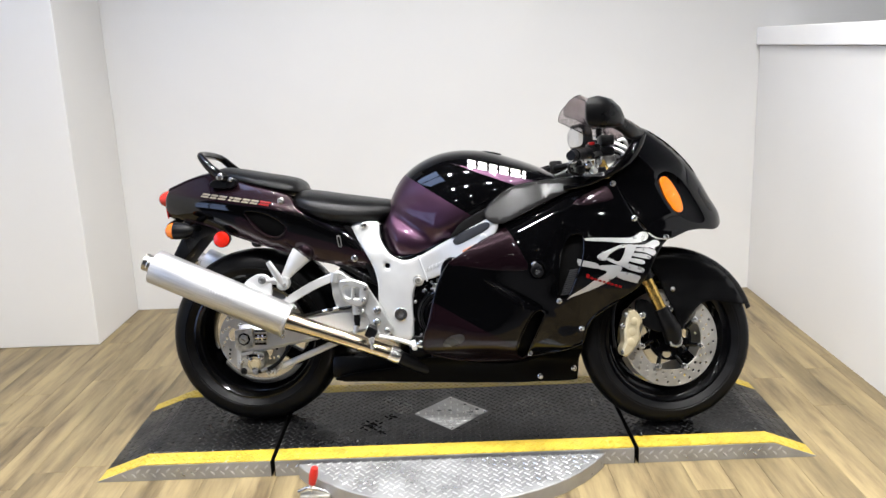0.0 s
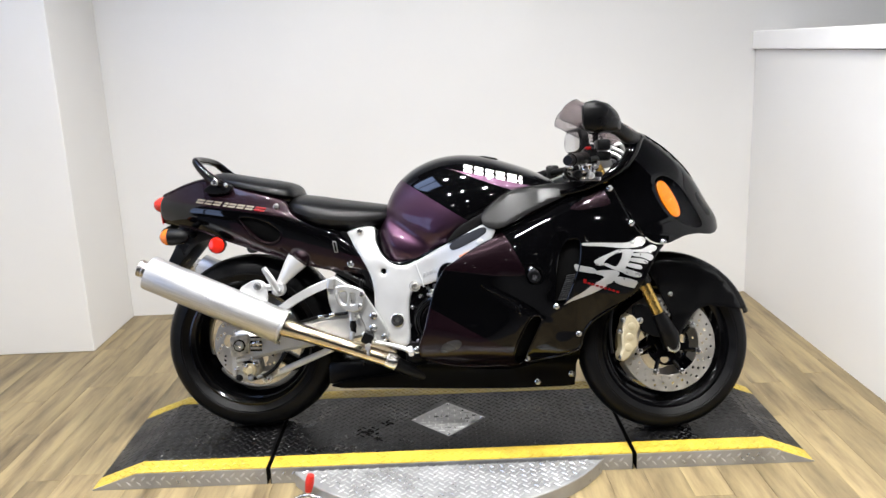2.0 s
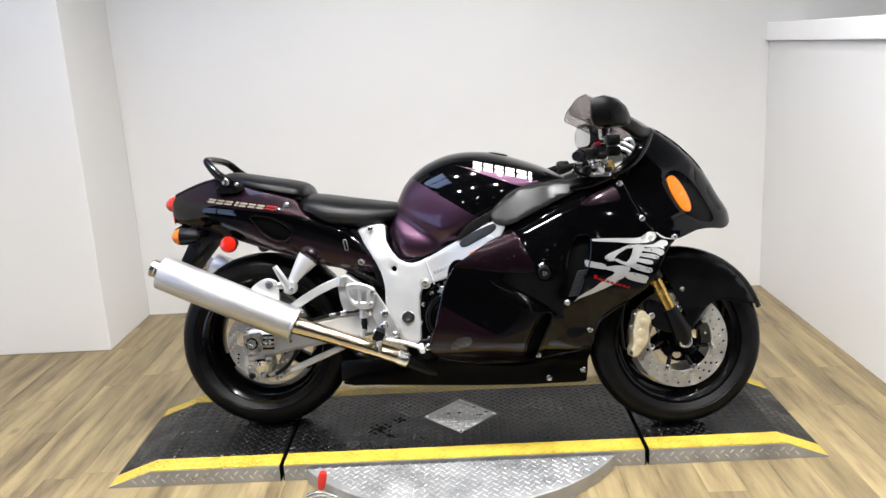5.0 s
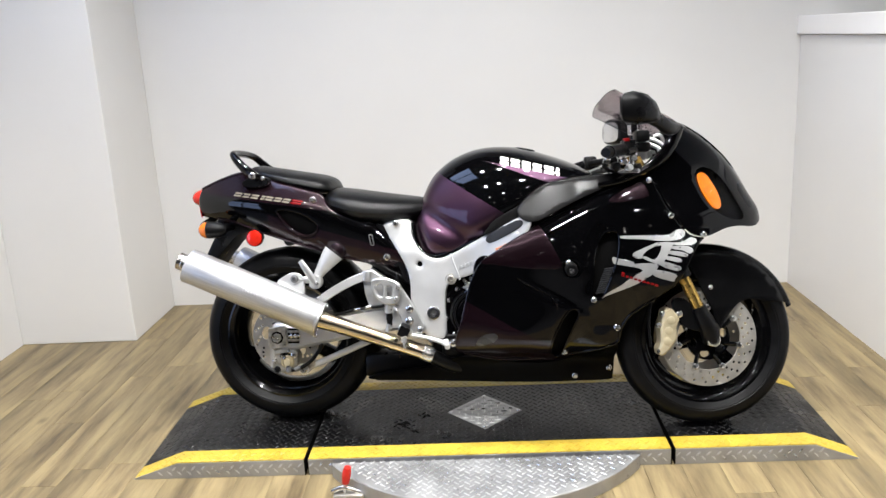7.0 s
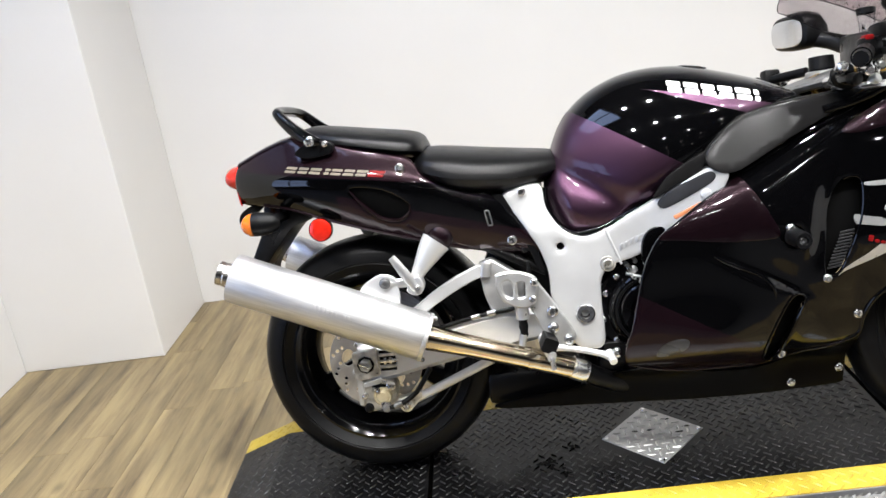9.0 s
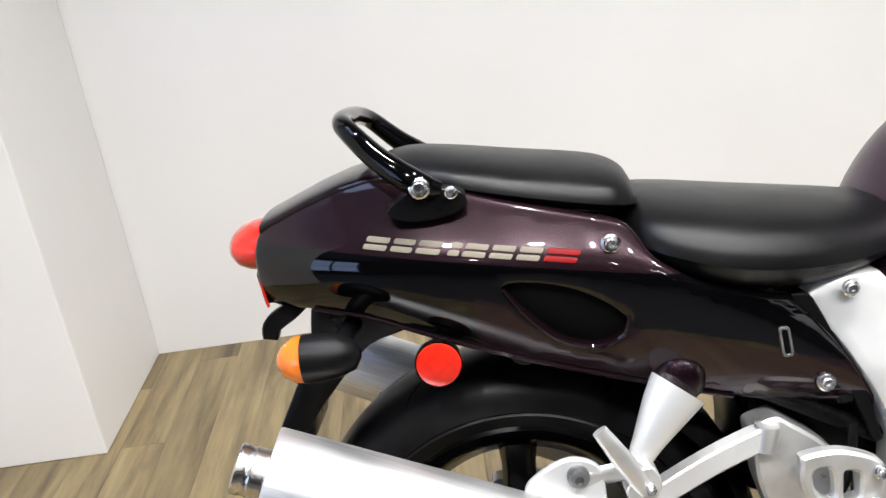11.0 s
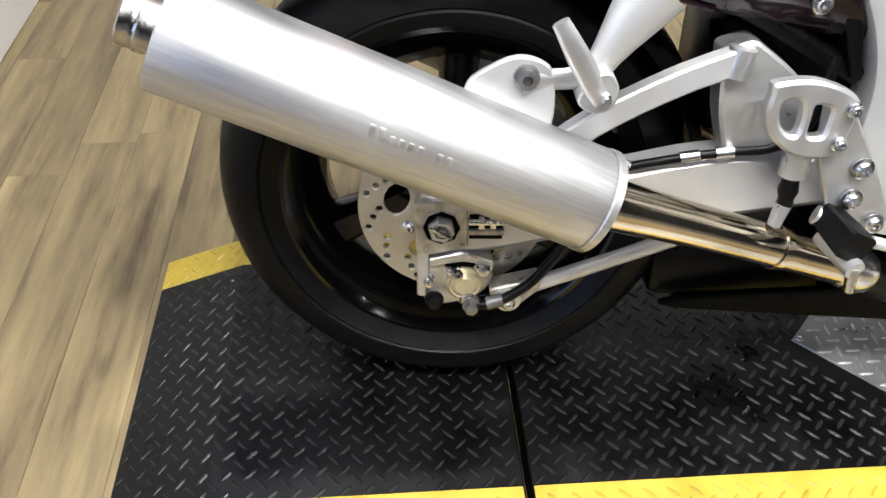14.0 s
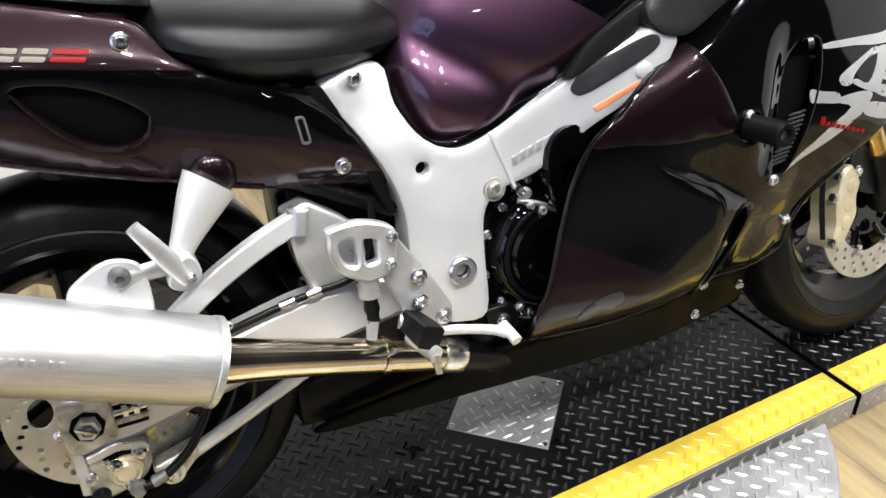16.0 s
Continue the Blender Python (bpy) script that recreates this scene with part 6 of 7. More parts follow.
def fair_patch(name, outline, material, lift=0.0015, label="", parent=None, thick=0.0016, step=0.014):
    return part(name, panel(outline, lambda x, z: fair_w(x, z) + lift, thick, step, lip=0.0005), material, parent or side_panel, label)


# brush-stroke emblem, drawn as plain strokes
def stroke(pts):
    part("emblem_stroke", panel(inset([Vector(p[:2]) for p in smooth_line(pts, 3, True)], 0.0017), lambda x, z: fair_w(x, z) + 0.0009, 0.0009, 0.012, lip=0.0002), M_DECAL, side_panel, "silver brush stroke of the side emblem", smooth=False)


stroke([(0.438, 0.646), (0.527, 0.645), (0.586, 0.644), (0.617, 0.660), (0.637, 0.660), (0.646, 0.649), (0.640, 0.634), (0.614, 0.624), (0.568, 0.623), (0.509, 0.630), (0.442, 0.635)])
stroke([(0.562, 0.624), (0.521, 0.610), (0.476, 0.589), (0.482, 0.571), (0.505, 0.570), (0.512, 0.585), (0.538, 0.603), (0.572, 0.612)])
stroke([(0.570, 0.622), (0.605, 0.617), (0.596, 0.594), (0.575, 0.557), (0.564, 0.545), (0.507, 0.570), (0.515, 0.580), (0.544, 0.568), (0.562, 0.595)])
stroke([(0.593, 0.620), (0.631, 0.621), (0.660, 0.634), (0.680, 0.628), (0.678, 0.613), (0.650, 0.607), (0.605, 0.610)])
stroke([(0.595, 0.608), (0.640, 0.609), (0.664, 0.601), (0.668, 0.589), (0.655, 0.580), (0.632, 0.591), (0.600, 0.597)])
stroke([(0.590, 0.594), (0.627, 0.591), (0.650, 0.582), (0.648, 0.571), (0.627, 0.573), (0.585, 0.583)])
stroke([(0.580, 0.578), (0.618, 0.572), (0.631, 0.563), (0.622, 0.554), (0.576, 0.566)])
stroke([(0.572, 0.561), (0.605, 0.551), (0.628, 0.542), (0.625, 0.529), (0.608, 0.528), (0.565, 0.544)])
stroke([(0.412, 0.579), (0.440, 0.572), (0.477, 0.563), (0.479, 0.544), (0.439, 0.550), (0.412, 0.557)])
stroke([(0.478, 0.555), (0.531, 0.557), (0.556, 0.549), (0.551, 0.533), (0.522, 0.508), (0.476, 0.513), (0.505, 0.533), (0.479, 0.543)])
stroke([(0.545, 0.536), (0.612, 0.519), (0.609, 0.500), (0.600, 0.493), (0.541, 0.513)])
stroke([(0.476, 0.513), (0.520, 0.508), (0.488, 0.487), (0.438, 0.466), (0.392, 0.450), (0.376, 0.441), (0.380, 0.452), (0.404, 0.468), (0.438, 0.487)])
for k in range(9):
    rx = 0.438 + 0.0132 * k
    rz = 0.516 - 0.33 * (rx - 0.438)
    h = 0.014 if k == 0 else 0.007
    fair_patch("red_mark", rounded([(rx, rz), (rx + 0.0105, rz - 0.0033), (rx + 0.0125, rz + h - 0.0033), (rx + 0.002, rz + h)], 0.003), M_REDDEC, 0.0020, "small red lettering block", step=0.0, thick=0.0008)
# rolled edges and the pressed crease of the side
for name, lift, rad, mt, pts in (
    ("pressed_crease", 0.000, 0.0045, M_BLACK, [(0.108, 0.520), (0.128, 0.506), (0.165, 0.486), (0.205, 0.464), (0.228, 0.440), (0.234, 0.412)]),
    ("rolled_edge", -0.002, 0.0060, M_BLACK, [(0.170, 0.684), (0.215, 0.706), (0.273, 0.733), (0.325, 0.757), (0.377, 0.779), (0.43, 0.800), (0.49, 0.828)]),
    ("rolled_edge", -0.001, 0.0055, M_FAIR, [(-0.088, 0.268), (-0.05, 0.256), (0.0, 0.243), (0.06, 0.236), (0.13, 0.236), (0.195, 0.236)]),
    ("rolled_edge", -0.001, 0.0050, M_FAIR, [(0.262, 0.244), (0.31, 0.256), (0.36, 0.268), (0.40, 0.280), (0.430, 0.294), (0.440, 0.335), (0.464, 0.378), (0.505, 0.411), (0.553, 0.439)]),
):
    part(name, tube([(x, -fair_w(x, z) - lift, z) for x, z in pts], [rad * 0.4] + [rad] * (len(pts) - 2) + [rad * 0.4], 10), mt, side_panel)
# stroke across the vent edge and the upper plum flash
fair_patch("side_flash", smooth_line([(-0.010, 0.572), (0.035, 0.601), (0.09, 0.636), (0.152, 0.671), (0.178, 0.686), (0.205, 0.650), (0.235, 0.595), (0.250, 0.550), (0.19, 0.546), (0.12, 0.551), (0.05, 0.563)], 4, True), M_MAROON_SHADED, 0.0008, "maroon flash on the fairing")
fair_patch("cowl_flash", smooth_line([(0.405, 0.757), (0.43, 0.778), (0.48, 0.802), (0.512, 0.812), (0.530, 0.788), (0.532, 0.768), (0.49, 0.758), (0.44, 0.751)], 4, True), M_MAROON_SHADED, 0.0008, "plum flash on the upper fairing")
fair_patch("service_sticker", smooth_line([(-0.032, 0.300), (-0.022, 0.322), (0.000, 0.336), (0.030, 0.340), (0.040, 0.328), (0.030, 0.312), (0.005, 0.300), (-0.02, 0.294)], 4, True), M_GREYPL, 0.0012, "small grey oval inspection cover")
for x, z in ((0.536, 0.819), (0.601, 0.704), (0.704, 0.640), (0.427, 0.342), (0.272, 0.565), (0.352, 0.440)):
    part("fairing_bolt", bolt(x, -fair_w(x, z) - 0.002, z, 0.0075, 0.006), M_BOLT, side_panel)
for x, z in ((0.407, 0.191), (0.291, 0.168), (0.255, 0.262)):
    part("belly_bolt", bolt(x, -fair_w(x, z) - 0.002, z, 0.0075, 0.006), M_BOLT, belly)
# crash slider
slider = part("frame_slider", revolve([(0.12, 0.016), (0.0, 0.017), (-0.004, 0.0195), (-0.080, 0.0195), (-0.087, 0.0165), (-0.087, 0.010), (-0.071, 0.009), (-0.071, 0.0001)], (0.279, -0.245, 0.546), n=28), M_RUBBER, bike, "black round frame slider")
part("slider_bolt", revolve([(0, 0.008), (-0.006, 0.008), (-0.007, 0.0001)], (0.279, -0.318, 0.546), n=16), M_BOLT, slider)

# headlamp glass and amber side lamp
for sd in ((1,), (-1,)):
    part("lamp_bowl", panel(inset([Vector(p) for p in lamp_hole], -0.006), lambda x, z: fair_w(x, z) - 0.016, 0.004, 0.016, sd), M_SATIN, cowl, "dark headlamp surround")
for sd in ((1,), (-1,)):
    part("lamp_lens", panel(inset([Vector(p) for p in lamp_hole], 0.001), lambda x, z: fair_w(x, z) - 0.001, 0.003, 0.012, sd, lip=0.002), M_CLEAR, cowl, "clear curved headlamp lens")
for sd in ((1,), (-1,)):
    part("side_lamp", panel(smooth_line([(0.694, 0.826), (0.705, 0.838), (0.722, 0.836), (0.742, 0.812), (0.760, 0.778), (0.770, 0.745), (0.768, 0.724), (0.755, 0.718), (0.735, 0.728), (0.712, 0.765), (0.698, 0.80)], 4, True), lambda x, z: fair_w(x, z) - 0.0005, 0.012, 0.012, sd, lip=0.003), M_AMBER, cowl, "amber front indicator lens")
part("nose_core", loft([[(x, w * math.cos(2 * math.pi * k / 16), z + h * math.sin(2 * math.pi * k / 16)) for k in range(16)] for x, z, w, h in ((0.50, 0.70, 0.14, 0.10), (0.65, 0.74, 0.11, 0.09), (0.78, 0.74, 0.07, 0.06), (0.84, 0.72, 0.03, 0.03))]), M_SATIN, bike)
for sd in ((1,), (-1,)):
    part("ram_duct", panel(smooth_line([(0.845, 0.80), (0.868, 0.76), (0.888, 0.725), (0.87, 0.72), (0.85, 0.75), (0.835, 0.785)], 4, True), lambda x, z: fair_w(x, z) + 0.0006, 0.003, 0.012, sd), M_SATIN, cowl)

# knee cover beside the tank
for sd in ((1,), (-1,)):
    part("knee_cover", panel(smooth_line([(0.116, 0.748), (0.150, 0.782), (0.194, 0.814), (0.25, 0.830), (0.30, 0.836), (0.36, 0.842), (0.42, 0.846), (0.475, 0.852), (0.47, 0.832), (0.425, 0.811), (0.377, 0.790), (0.325, 0.768), (0.273, 0.745), (0.22, 0.718), (0.175, 0.698), (0.145, 0.698), (0.122, 0.710), (0.112, 0.726)], 4, True), lambda x, z: 0.244 - 0.42 * max(0, z - 0.70) + 0.006 * math.sin((x - 0.1) * 9) - 0.06 * max(0, x - 0.3), 0.03, 0.014, sd, lip=0.007), M_KNEE, bike, "dark grey infill panel beside the tank")
part("cowl_edge", tube([(0.375, -0.195, 0.806), (0.45, -0.195, 0.822), (0.53, -0.19, 0.858), (0.585, -0.18, 0.898), (0.615, -0.165, 0.940), (0.640, -0.14, 0.985)], [0.010, 0.013, 0.016, 0.020, 0.021, 0.016], 12), M_BLACK, cowl)

# screen
rings = []
for x, z, w in ((0.682, 0.992, 0.125), (0.635, 1.028, 0.14), (0.578, 1.062, 0.15), (0.522, 1.094, 0.145), (0.478, 1.117, 0.135), (0.456, 1.129, 0.125)):
    rings.append([(x - 0.070 * (abs(math.sin(0.5 * math.pi * s)) ** 2.0), w * math.sin(0.5 * math.pi * s) * 1.05, z - 0.075 * abs(s) ** 2.2) for s in [k / 8 - 1 for k in range(17)]])
bm = bmesh.new()
vs = [[bm.verts.new(p) for p in r] for r in rings]
for ra, rb in zip(vs, vs[1:]):
    for k in range(16):
        bm.faces.new((ra[k], ra[k + 1], rb[k + 1], rb[k]))
bmesh.ops.solidify(bm, geom=list(bm.faces), thickness=0.003)
screen = part("windscreen", bm, M_SMOKE, bike, "smoked translucent windscreen")
screen.visible_shadow = False
part("screen_rim", tube([rings[0][k] for k in range(0, 17, 2)], 0.006, 8), M_SATIN, bike)
part("screen_edge", tube([r[0] for r in rings] + rings[-1][2:-1:2] + [r[16] for r in rings[::-1]], 0.0013, 6, 3), M_SATIN, bike)
part("dash", box((0.52, -0.11, 0.90), (0.60, 0.11, 0.97), 0.012), M_SATIN, bike, "black instrument housing")
part("cowl_stay", tube([(0.60, -0.08, 0.86), (0.575, -0.12, 0.90), (0.615, -0.12, 0.95)], 0.008), M_SATIN, bike)

# mirrors
def mirror(side):
    rings = []
    dz = -0.002 if side > 0 else -0.036
    for x, w, h, z in ((0.440, 0.055, 0.040, 1.039 + dz), (0.446, 0.062, 0.046, 1.040 + dz), (0.468, 0.062, 0.050, 1.041 + dz), (0.495, 0.056, 0.045, 1.038 + dz), (0.520, 0.040, 0.032, 1.028 + dz), (0.534, 0.018, 0.016, 1.018 + dz)):
        rings.append([(x, -side * (0.335 + w * math.copysign(abs(math.cos(a)) ** 0.6, math.cos(a))), z + h * math.copysign(abs(math.sin(a)) ** 0.6, math.sin(a))) for a in [2 * math.pi * k / 28 for k in range(28)]])
    shell = part("mirror", loft(rings), M_SATIN, bike, "black rounded rear-view mirror")
    glass = [[(0.4385 - 0.001 * j, -side * (0.335 + 0.055 * s * math.copysign(abs(math.cos(a)) ** 0.6, math.cos(a))), 1.039 + dz + 0.037 * s * math.copysign(abs(math.sin(a)) ** 0.6, math.sin(a))) for a in [2 * math.pi * k / 28 for k in range(28)]] for j, s in ((0, 1.0), (1, 0.97))]
    part("mirror_glass", loft(glass), M_ALLOY, shell)
    part("mirror_arm", tube([(0.510, -side * 0.31, 1.022 + dz), (0.555, -side * 0.27, 1.005 + dz), (0.595, -side * 0.215, 0.985 + dz), (0.635, -side * 0.15, 0.980)], [0.022, 0.022, 0.024, 0.016], 14, squash=0.7), M_SATIN, shell)
    for o in (shell, *shell.children):
        if o.name.split('.')[0] != 'mirror_arm':
            for v in o.data.vertices:
                v.co.x += (0.014 if side > 0 else 0.026) - 0.45 * (abs(v.co.y) - 0.335)
    return shell


mirror(1)
mirror(-1)

# controls
def bar(side):
    grip = part("handlebar", tube([(0.47, -side * 0.12, 0.905), (0.41, -side * 0.22, 0.900), (0.33, -side * 0.33, 0.880)], 0.012, 12), M_SATIN, bike, "black clip-on handlebar")
    part("grip", tube([(0.40, -side * 0.235, 0.898), (0.34, -side * 0.32, 0.882), (0.318, -side * 0.35, 0.876)], [0.019, 0.0185, 0.020], 16), M_RUBBER, grip, "black ribbed rubber grip")
    part("bar_end", tube([(0.318, -side * 0.35, 0.876), (0.30, -side * 0.375, 0.871)], [0.017, 0.015], 14), M_SATIN, grip)
    part("switch_box", box((0.40, min(-side * 0.20, -side * 0.235), 0.880), (0.445, max(-side * 0.20, -side * 0.235), 0.930), 0.008), M_SATIN, grip)
    part("lever", tube([(0.46, -side * 0.19, 0.90), (0.43, -side * 0.26, 0.893), (0.375, -side * 0.36, 0.875)], [0.008, 0.008, 0.007], 10, squash=0.6), M_SATIN, grip, "black hand lever")
    part("lever_knuckle", tube([(0.435, -side * 0.195, 0.905), (0.448, -side * 0.20, 0.888), (0.438, -side * 0.21, 0.868), (0.432, -side * 0.215, 0.850)], [0.010, 0.012, 0.010, 0.009], 12), M_ALLOY, grip)
    part("clamp", revolve([(-0.02, 0.034), (0.018, 0.034), (0.02, 0.03)], (0.50, -side * 0.115, 0.895), (-0.4, 0, 0.92), 24), M_CAST, grip)
    return grip


grip = bar(1)
bar(-1)
res = part("fluid_reservoir", revolve([(0, 0.0001), (0.0, 0.016), (0.030, 0.018), (0.04, 0.014), (0.04, 0.0001)], (0.462, -0.155, 0.955), "z", 20), M_CLEAR, bike, "small translucent fluid reservoir")
part("reservoir_cap", revolve([(0.034, 0.02), (0.046, 0.02), (0.048, 0.016), (0.048, 0.0001)], (0.462, -0.155, 0.955), "z", 20), M_SATIN, res)
part("kill_switch", box((0.405, -0.235, 0.922), (0.425, -0.215, 0.934), 0.003), M_REDDEC, grip, "red kill switch")
part("master_cylinder", box((0.455, -0.20, 0.895), (0.505, -0.165, 0.925), 0.008), M_SATIN, bike)
part("ignition_barrel", revolve([(0, 0.03), (0.03, 0.028), (0.032, 0.0001)], (0.44, 0, 0.895), "z", 18), M_SATIN, bike)
part("top_yoke", plate(smooth_line([(0.38, 0.865), (0.45, 0.885), (0.53, 0.905), (0.535, 0.885), (0.45, 0.86), (0.39, 0.845)], 3, True), -0.14, 0.14), M_DULL, bike, "dull alloy top yoke")
part("cable_loop", tube([(0.42, -0.14, 0.87), (0.37, -0.18, 0.875), (0.345, -0.2, 0.862), (0.36, -0.19, 0.84), (0.42, -0.15, 0.835)], 0.006, 8), M_SATIN, bike)
part("cable_loop", tube([(0.50, -0.15, 0.93), (0.545, -0.17, 0.95), (0.56, -0.16, 0.90), (0.53, -0.14, 0.86)], 0.006, 8), M_CAST, bike, "grey plastic hose loop")
part("cable_loop", tube([(0.50, -0.12, 0.88), (0.56, -0.15, 0.89), (0.57, -0.15, 0.86), (0.52, -0.14, 0.84)], 0.005, 8), M_SATIN, bike)
for k, (x, y, z, r) in enumerate(((0.375, -0.20, 0.868, 0.013), (0.392, -0.17, 0.872, 0.011), (0.362, -0.16, 0.850, 0.012), (0.405, -0.21, 0.845, 0.010), (0.43, -0.19, 0.852, 0.010), (0.385, -0.15, 0.838, 0.009))):
    part("bar_fitting", revolve([(0.012, r), (-0.012, r), (-0.014, r * 0.6), (-0.014, 0.0001)], (x, y, z), n=14), (M_SATIN, M_CAST, M_ALLOY)[k % 3], bike)

# fittings round the bar clamp
for k, (x, y, z, r, h) in enumerate(((0.398, -0.235, 0.862, 0.012, 0.016), (0.418, -0.225, 0.838, 0.011, 0.014), (0.376, -0.225, 0.846, 0.014, 0.012), (0.355, -0.215, 0.870, 0.012, 0.018), (0.442, -0.215, 0.872, 0.010, 0.020), (0.405, -0.215, 0.885, 0.009, 0.014), (0.452, -0.205, 0.845, 0.012, 0.012))):
    part("bar_fitting", revolve([(h, r * 0.8), (h * 0.3, r), (-h, r), (-h * 1.2, r * 0.7), (-h * 1.2, 0.0001)], (x, y, z), (0.3 * math.sin(5 * k), 1, 0.3 * math.cos(3 * k)), 10), (M_ALLOY, M_CAST, M_SATIN, M_BOLT)[k % 4], bike)
part("bar_fitting", box((0.385, -0.232, 0.822), (0.455, -0.205, 0.838), 0.005), M_ALLOY, bike, "bright alloy lever clamp")
part("bar_fitting", box((0.455, -0.21, 0.928), (0.500, -0.165, 0.962), 0.006), M_SATIN, bike, "black switch housing")
part("cable_loop", tube([(0.500, -0.165, 0.925), (0.535, -0.185, 0.905), (0.540, -0.19, 0.872), (0.575, -0.185, 0.900), (0.600, -0.17, 0.945)], 0.007, 8), M_CAST, bike, "grey plastic hose loop")
part("cable_loop", tube([(0.515, -0.17, 0.940), (0.548, -0.19, 0.915), (0.552, -0.19, 0.885), (0.585, -0.182, 0.915), (0.606, -0.165, 0.962)], 0.006, 8), M_CAST, bike, "grey plastic hose loop")


# fork
def fork(side):
    top, low = Vector((0.463, -side * 0.105, 0.90)), Vector((0.701, -side * 0.105, 0.395))
    leg = part("fork_leg", tube([top, low], 0.0185, 20, line=False), M_GOLD, bike, "gold anodised fork tube")
    u = (low - top).normalized()
    part("fork_bottom", tube([low - u * 0.005, low + u * 0.05, Vector((0.733, -side * 0.098, 0.33)), Vector((0.742, -side * 0.092, 0.29))], [0.024, 0.029, 0.032, 0.028], 20), M_SATIN, leg, "black fork bottom")
    part("axle_ring", revolve([(0.01 * side, 0.022), (-0.022 * side, 0.022), (-0.025 * side, 0.019), (-0.025 * side, 0.013), (-0.008 * side, 0.012), (-0.008 * side, 0.0001)], (0.742, -side * 0.092, 0.297), n=24), M_CAST, leg, "hollow axle end")
    part("axle_bush", revolve([(-0.024 * side, 0.0135), (-0.027 * side, 0.0135), (-0.027 * side, 0.0105), (-0.024 * side, 0.0105)], (0.742, -side * 0.092, 0.297), n=24), M_DULL, leg)
    part("fork_cap", tube([Vector((0.515, -side * 0.135, 0.845)), Vector((0.488, -side * 0.135, 0.897))], 0.021, 20, line=False), M_GOLD, leg, "gold fork top with an adjuster")
    part("dust_seal", tube([low - u * 0.015, low + u * 0.005], 0.024, 20, line=False), M_SATIN, leg)
    part("fork_clamp", tube([Vector((0.629, -side * 0.105, 0.55)), Vector((0.649, -side * 0.105, 0.507))], 0.027, 20, line=False), M_SATIN, leg)
    return leg


fork(1)
fork(-1)
part("lower_yoke", plate(smooth_line([(0.56, 0.56), (0.61, 0.575), (0.64, 0.54), (0.63, 0.51), (0.58, 0.52)], 3, True), -0.13, 0.13), M_SATIN, bike)


def front_caliper(side):
    c = part("front_caliper", plate(smooth_line([(0.561, 0.391), (0.583, 0.398), (0.599, 0.382), (0.610, 0.360), (0.601, 0.334), (0.603, 0.301), (0.585, 0.274), (0.563, 0.249), (0.545, 0.244), (0.540, 0.265), (0.549, 0.291), (0.547, 0.330), (0.554, 0.358)], 4, True), -side * 0.118, -side * 0.058, lip=0.006), M_CALIPER, bike, "cream-gold six-piston front caliper")
    for x, z in ((0.581, 0.360), (0.574, 0.325), (0.568, 0.291)):
        part("piston_cover", revolve([(0.008 * side, 0.0135), (-0.001 * side, 0.0135), (-0.0025 * side, 0.011), (-0.0025 * side, 0.0001)], (x, -side * 0.118, z), n=22), M_CALIPER, c)
    for x, z in ((0.556, 0.382), (0.543, 0.344), (0.545, 0.258)):
        part("caliper_bolt", revolve([(0.004 * side, 0.009), (-0.006 * side, 0.009), (-0.008 * side, 0.0001)], (x, -side * 0.108, z), n=12), M_BOLT, c)
    part("caliper_mount", plate(smooth_line([(0.595, 0.425), (0.630, 0.428), (0.672, 0.392), (0.715, 0.345), (0.705, 0.318), (0.660, 0.322), (0.617, 0.345), (0.597, 0.385)], 3, True), -side * 0.105, -side * 0.085), M_SATIN, c)
    part("mount_bolt", bolt(0.612, -side * 0.108, 0.378, 0.009), M_BOLT, c)
    for o in (c, *c.children):
        for v in o.data.vertices:
            v.co.x += 0.019
            v.co.z += 0.008
    return c


front_caliper(1)
front_caliper(-1)
part("front_hose", tube([(0.56, -0.10, 0.47), (0.54, -0.105, 0.43), (0.53, -0.108, 0.36), (0.535, -0.108, 0.28)], 0.005, 8), M_SATIN, bike)

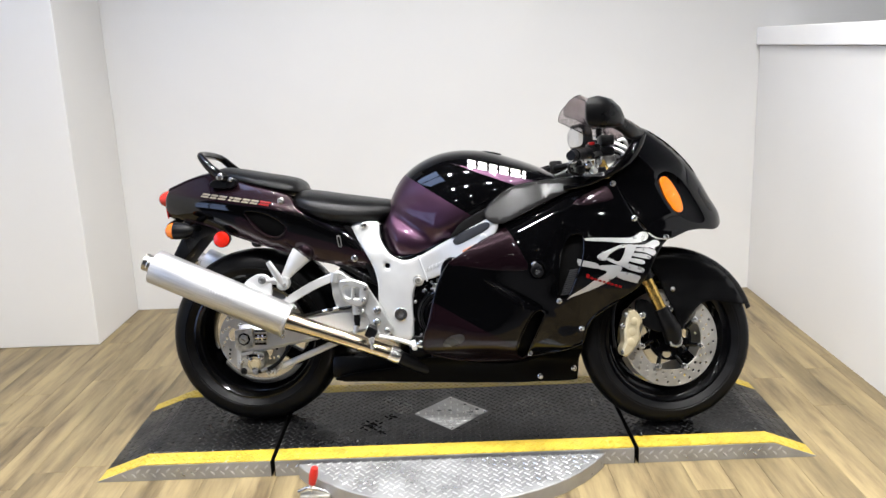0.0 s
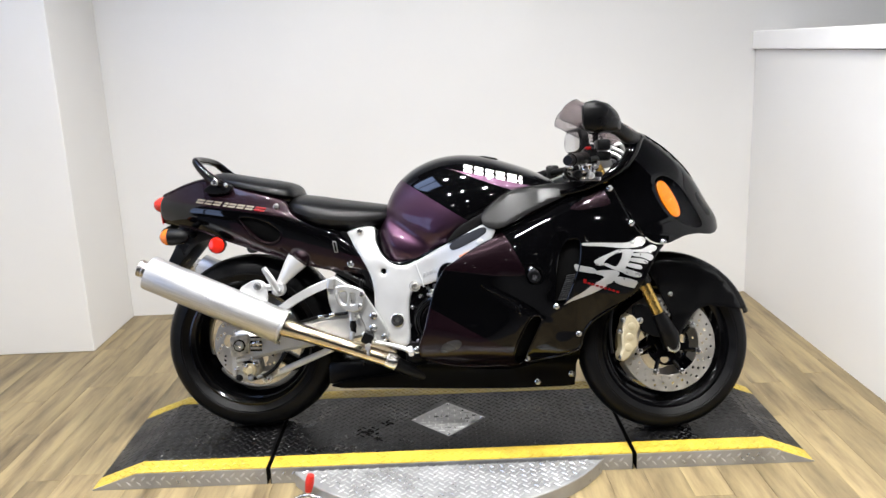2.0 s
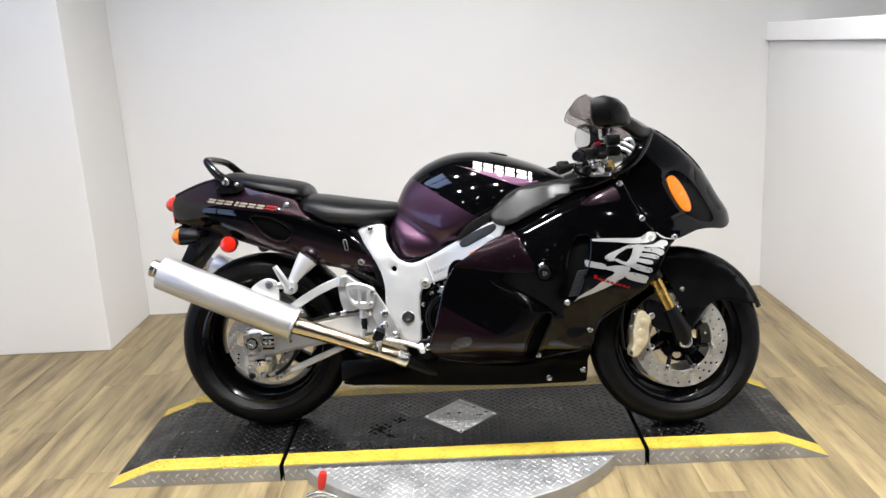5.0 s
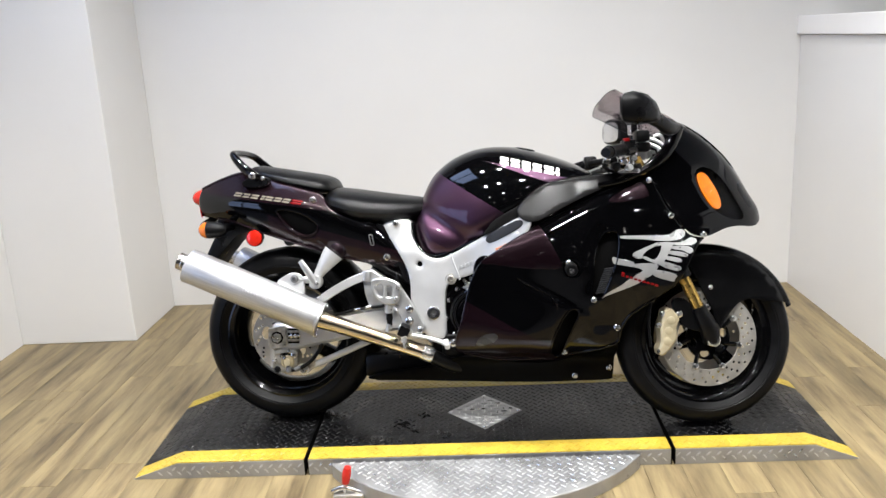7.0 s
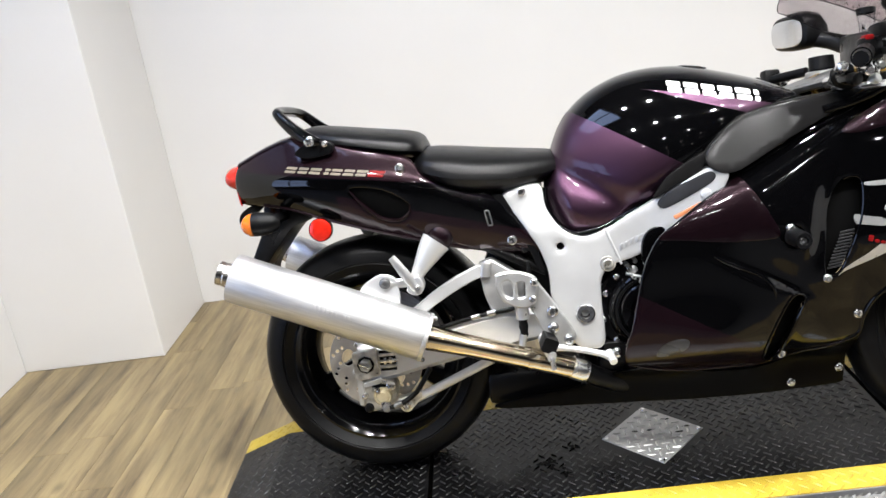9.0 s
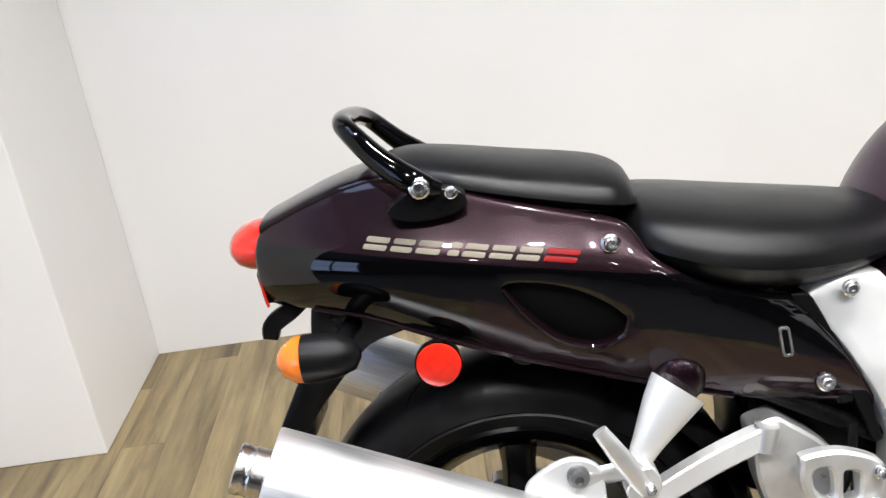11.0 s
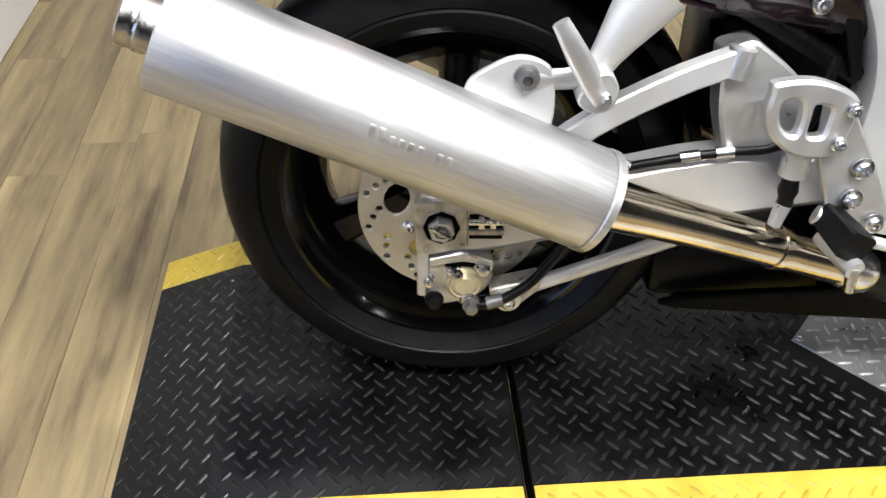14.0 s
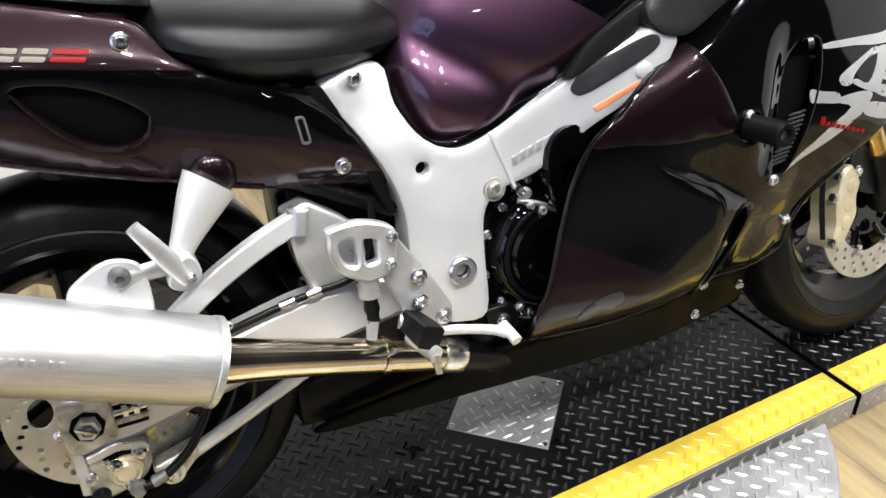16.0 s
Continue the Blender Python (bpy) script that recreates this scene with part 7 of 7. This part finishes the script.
# front mudguard
FCX, FCZ, FR = FA[0], FA[1], 0.310
fx = table([0.0, 0.2, 0.4, 0.6, 0.8, 1.0], [0.075, 0.079, 0.081, 0.080, 0.074, 0.062])
rings = []
for k in range(37):
    q = k / 36
    a = radians(150 - 131 * q)
    w = fx(q)
    ring = []
    for j in range(15):
        s = -1 + 2 * j / 14
        drop = 0.030 * abs(s) ** 2.6
        ring.append((FCX + (FR - drop + 0.004) * math.cos(a), w * math.sin(s * math.pi / 2 * 0.96), FCZ + (FR - drop + 0.004) * math.sin(a)))
    rings.append(ring)
bm = bmesh.new()
vs = [[bm.verts.new(p) for p in r] for r in rings]
for ra, rb in zip(vs, vs[1:]):
    for k in range(14):
        bm.faces.new((ra[k], ra[k + 1], rb[k + 1], rb[k]))
bmesh.ops.solidify(bm, geom=list(bm.faces), thickness=0.003)
mud = part("front_mudguard", bm, M_GUARD, bike, "glossy black front mudguard")
part("mudguard_side", panel(smooth_line([(0.655, 0.575), (0.72, 0.590), (0.80, 0.588), (0.88, 0.555), (0.945, 0.498), (0.985, 0.425), (0.975, 0.412), (0.93, 0.418), (0.87, 0.425), (0.83, 0.408), (0.795, 0.365), (0.772, 0.328), (0.760, 0.345), (0.745, 0.40), (0.725, 0.44), (0.70, 0.50), (0.675, 0.545)], 4, True), lambda x, z: 0.078 + 0.012 * max(0, min(1, (0.50 - z) / 0.1)) - 0.35 * max(0, math.hypot(x - FCX, z - FCZ) - 0.285), 0.004, 0.016, True), M_GUARD, mud, "black mudguard side")
part("mudguard_bolt", bolt(0.745, -0.086, 0.469, 0.006, 0.005), M_BOLT, mud)

# the steering stands turned to the left
STEER_AT, STEER_UP = Vector((0.465, 0, 0.90)), Vector((-0.384, 0, 0.923))


def steer(degrees, shift):
    return Matrix.Translation(Vector(shift)) @ Matrix.Translation(STEER_AT) @ Matrix.Rotation(radians(degrees), 4, STEER_UP) @ Matrix.Translation(-STEER_AT)


WHEEL_GROUP = ("front_wheel", "fork_leg", "front_caliper", "front_mudguard", "front_hose")
BAR_GROUP = ("handlebar", "top_yoke", "lower_yoke", "fluid_reservoir", "master_cylinder", "bar_fitting", "ignition_barrel", "cable_loop")
for ob in bike.children:
    kind = ob.name.split(".")[0]
    if kind in WHEEL_GROUP:
        ob.matrix_basis = steer(8, (-0.0134, -0.0497, -0.0144))
    elif kind in BAR_GROUP:
        ob.matrix_basis = steer(13, (0, 0, 0))

build_planks()
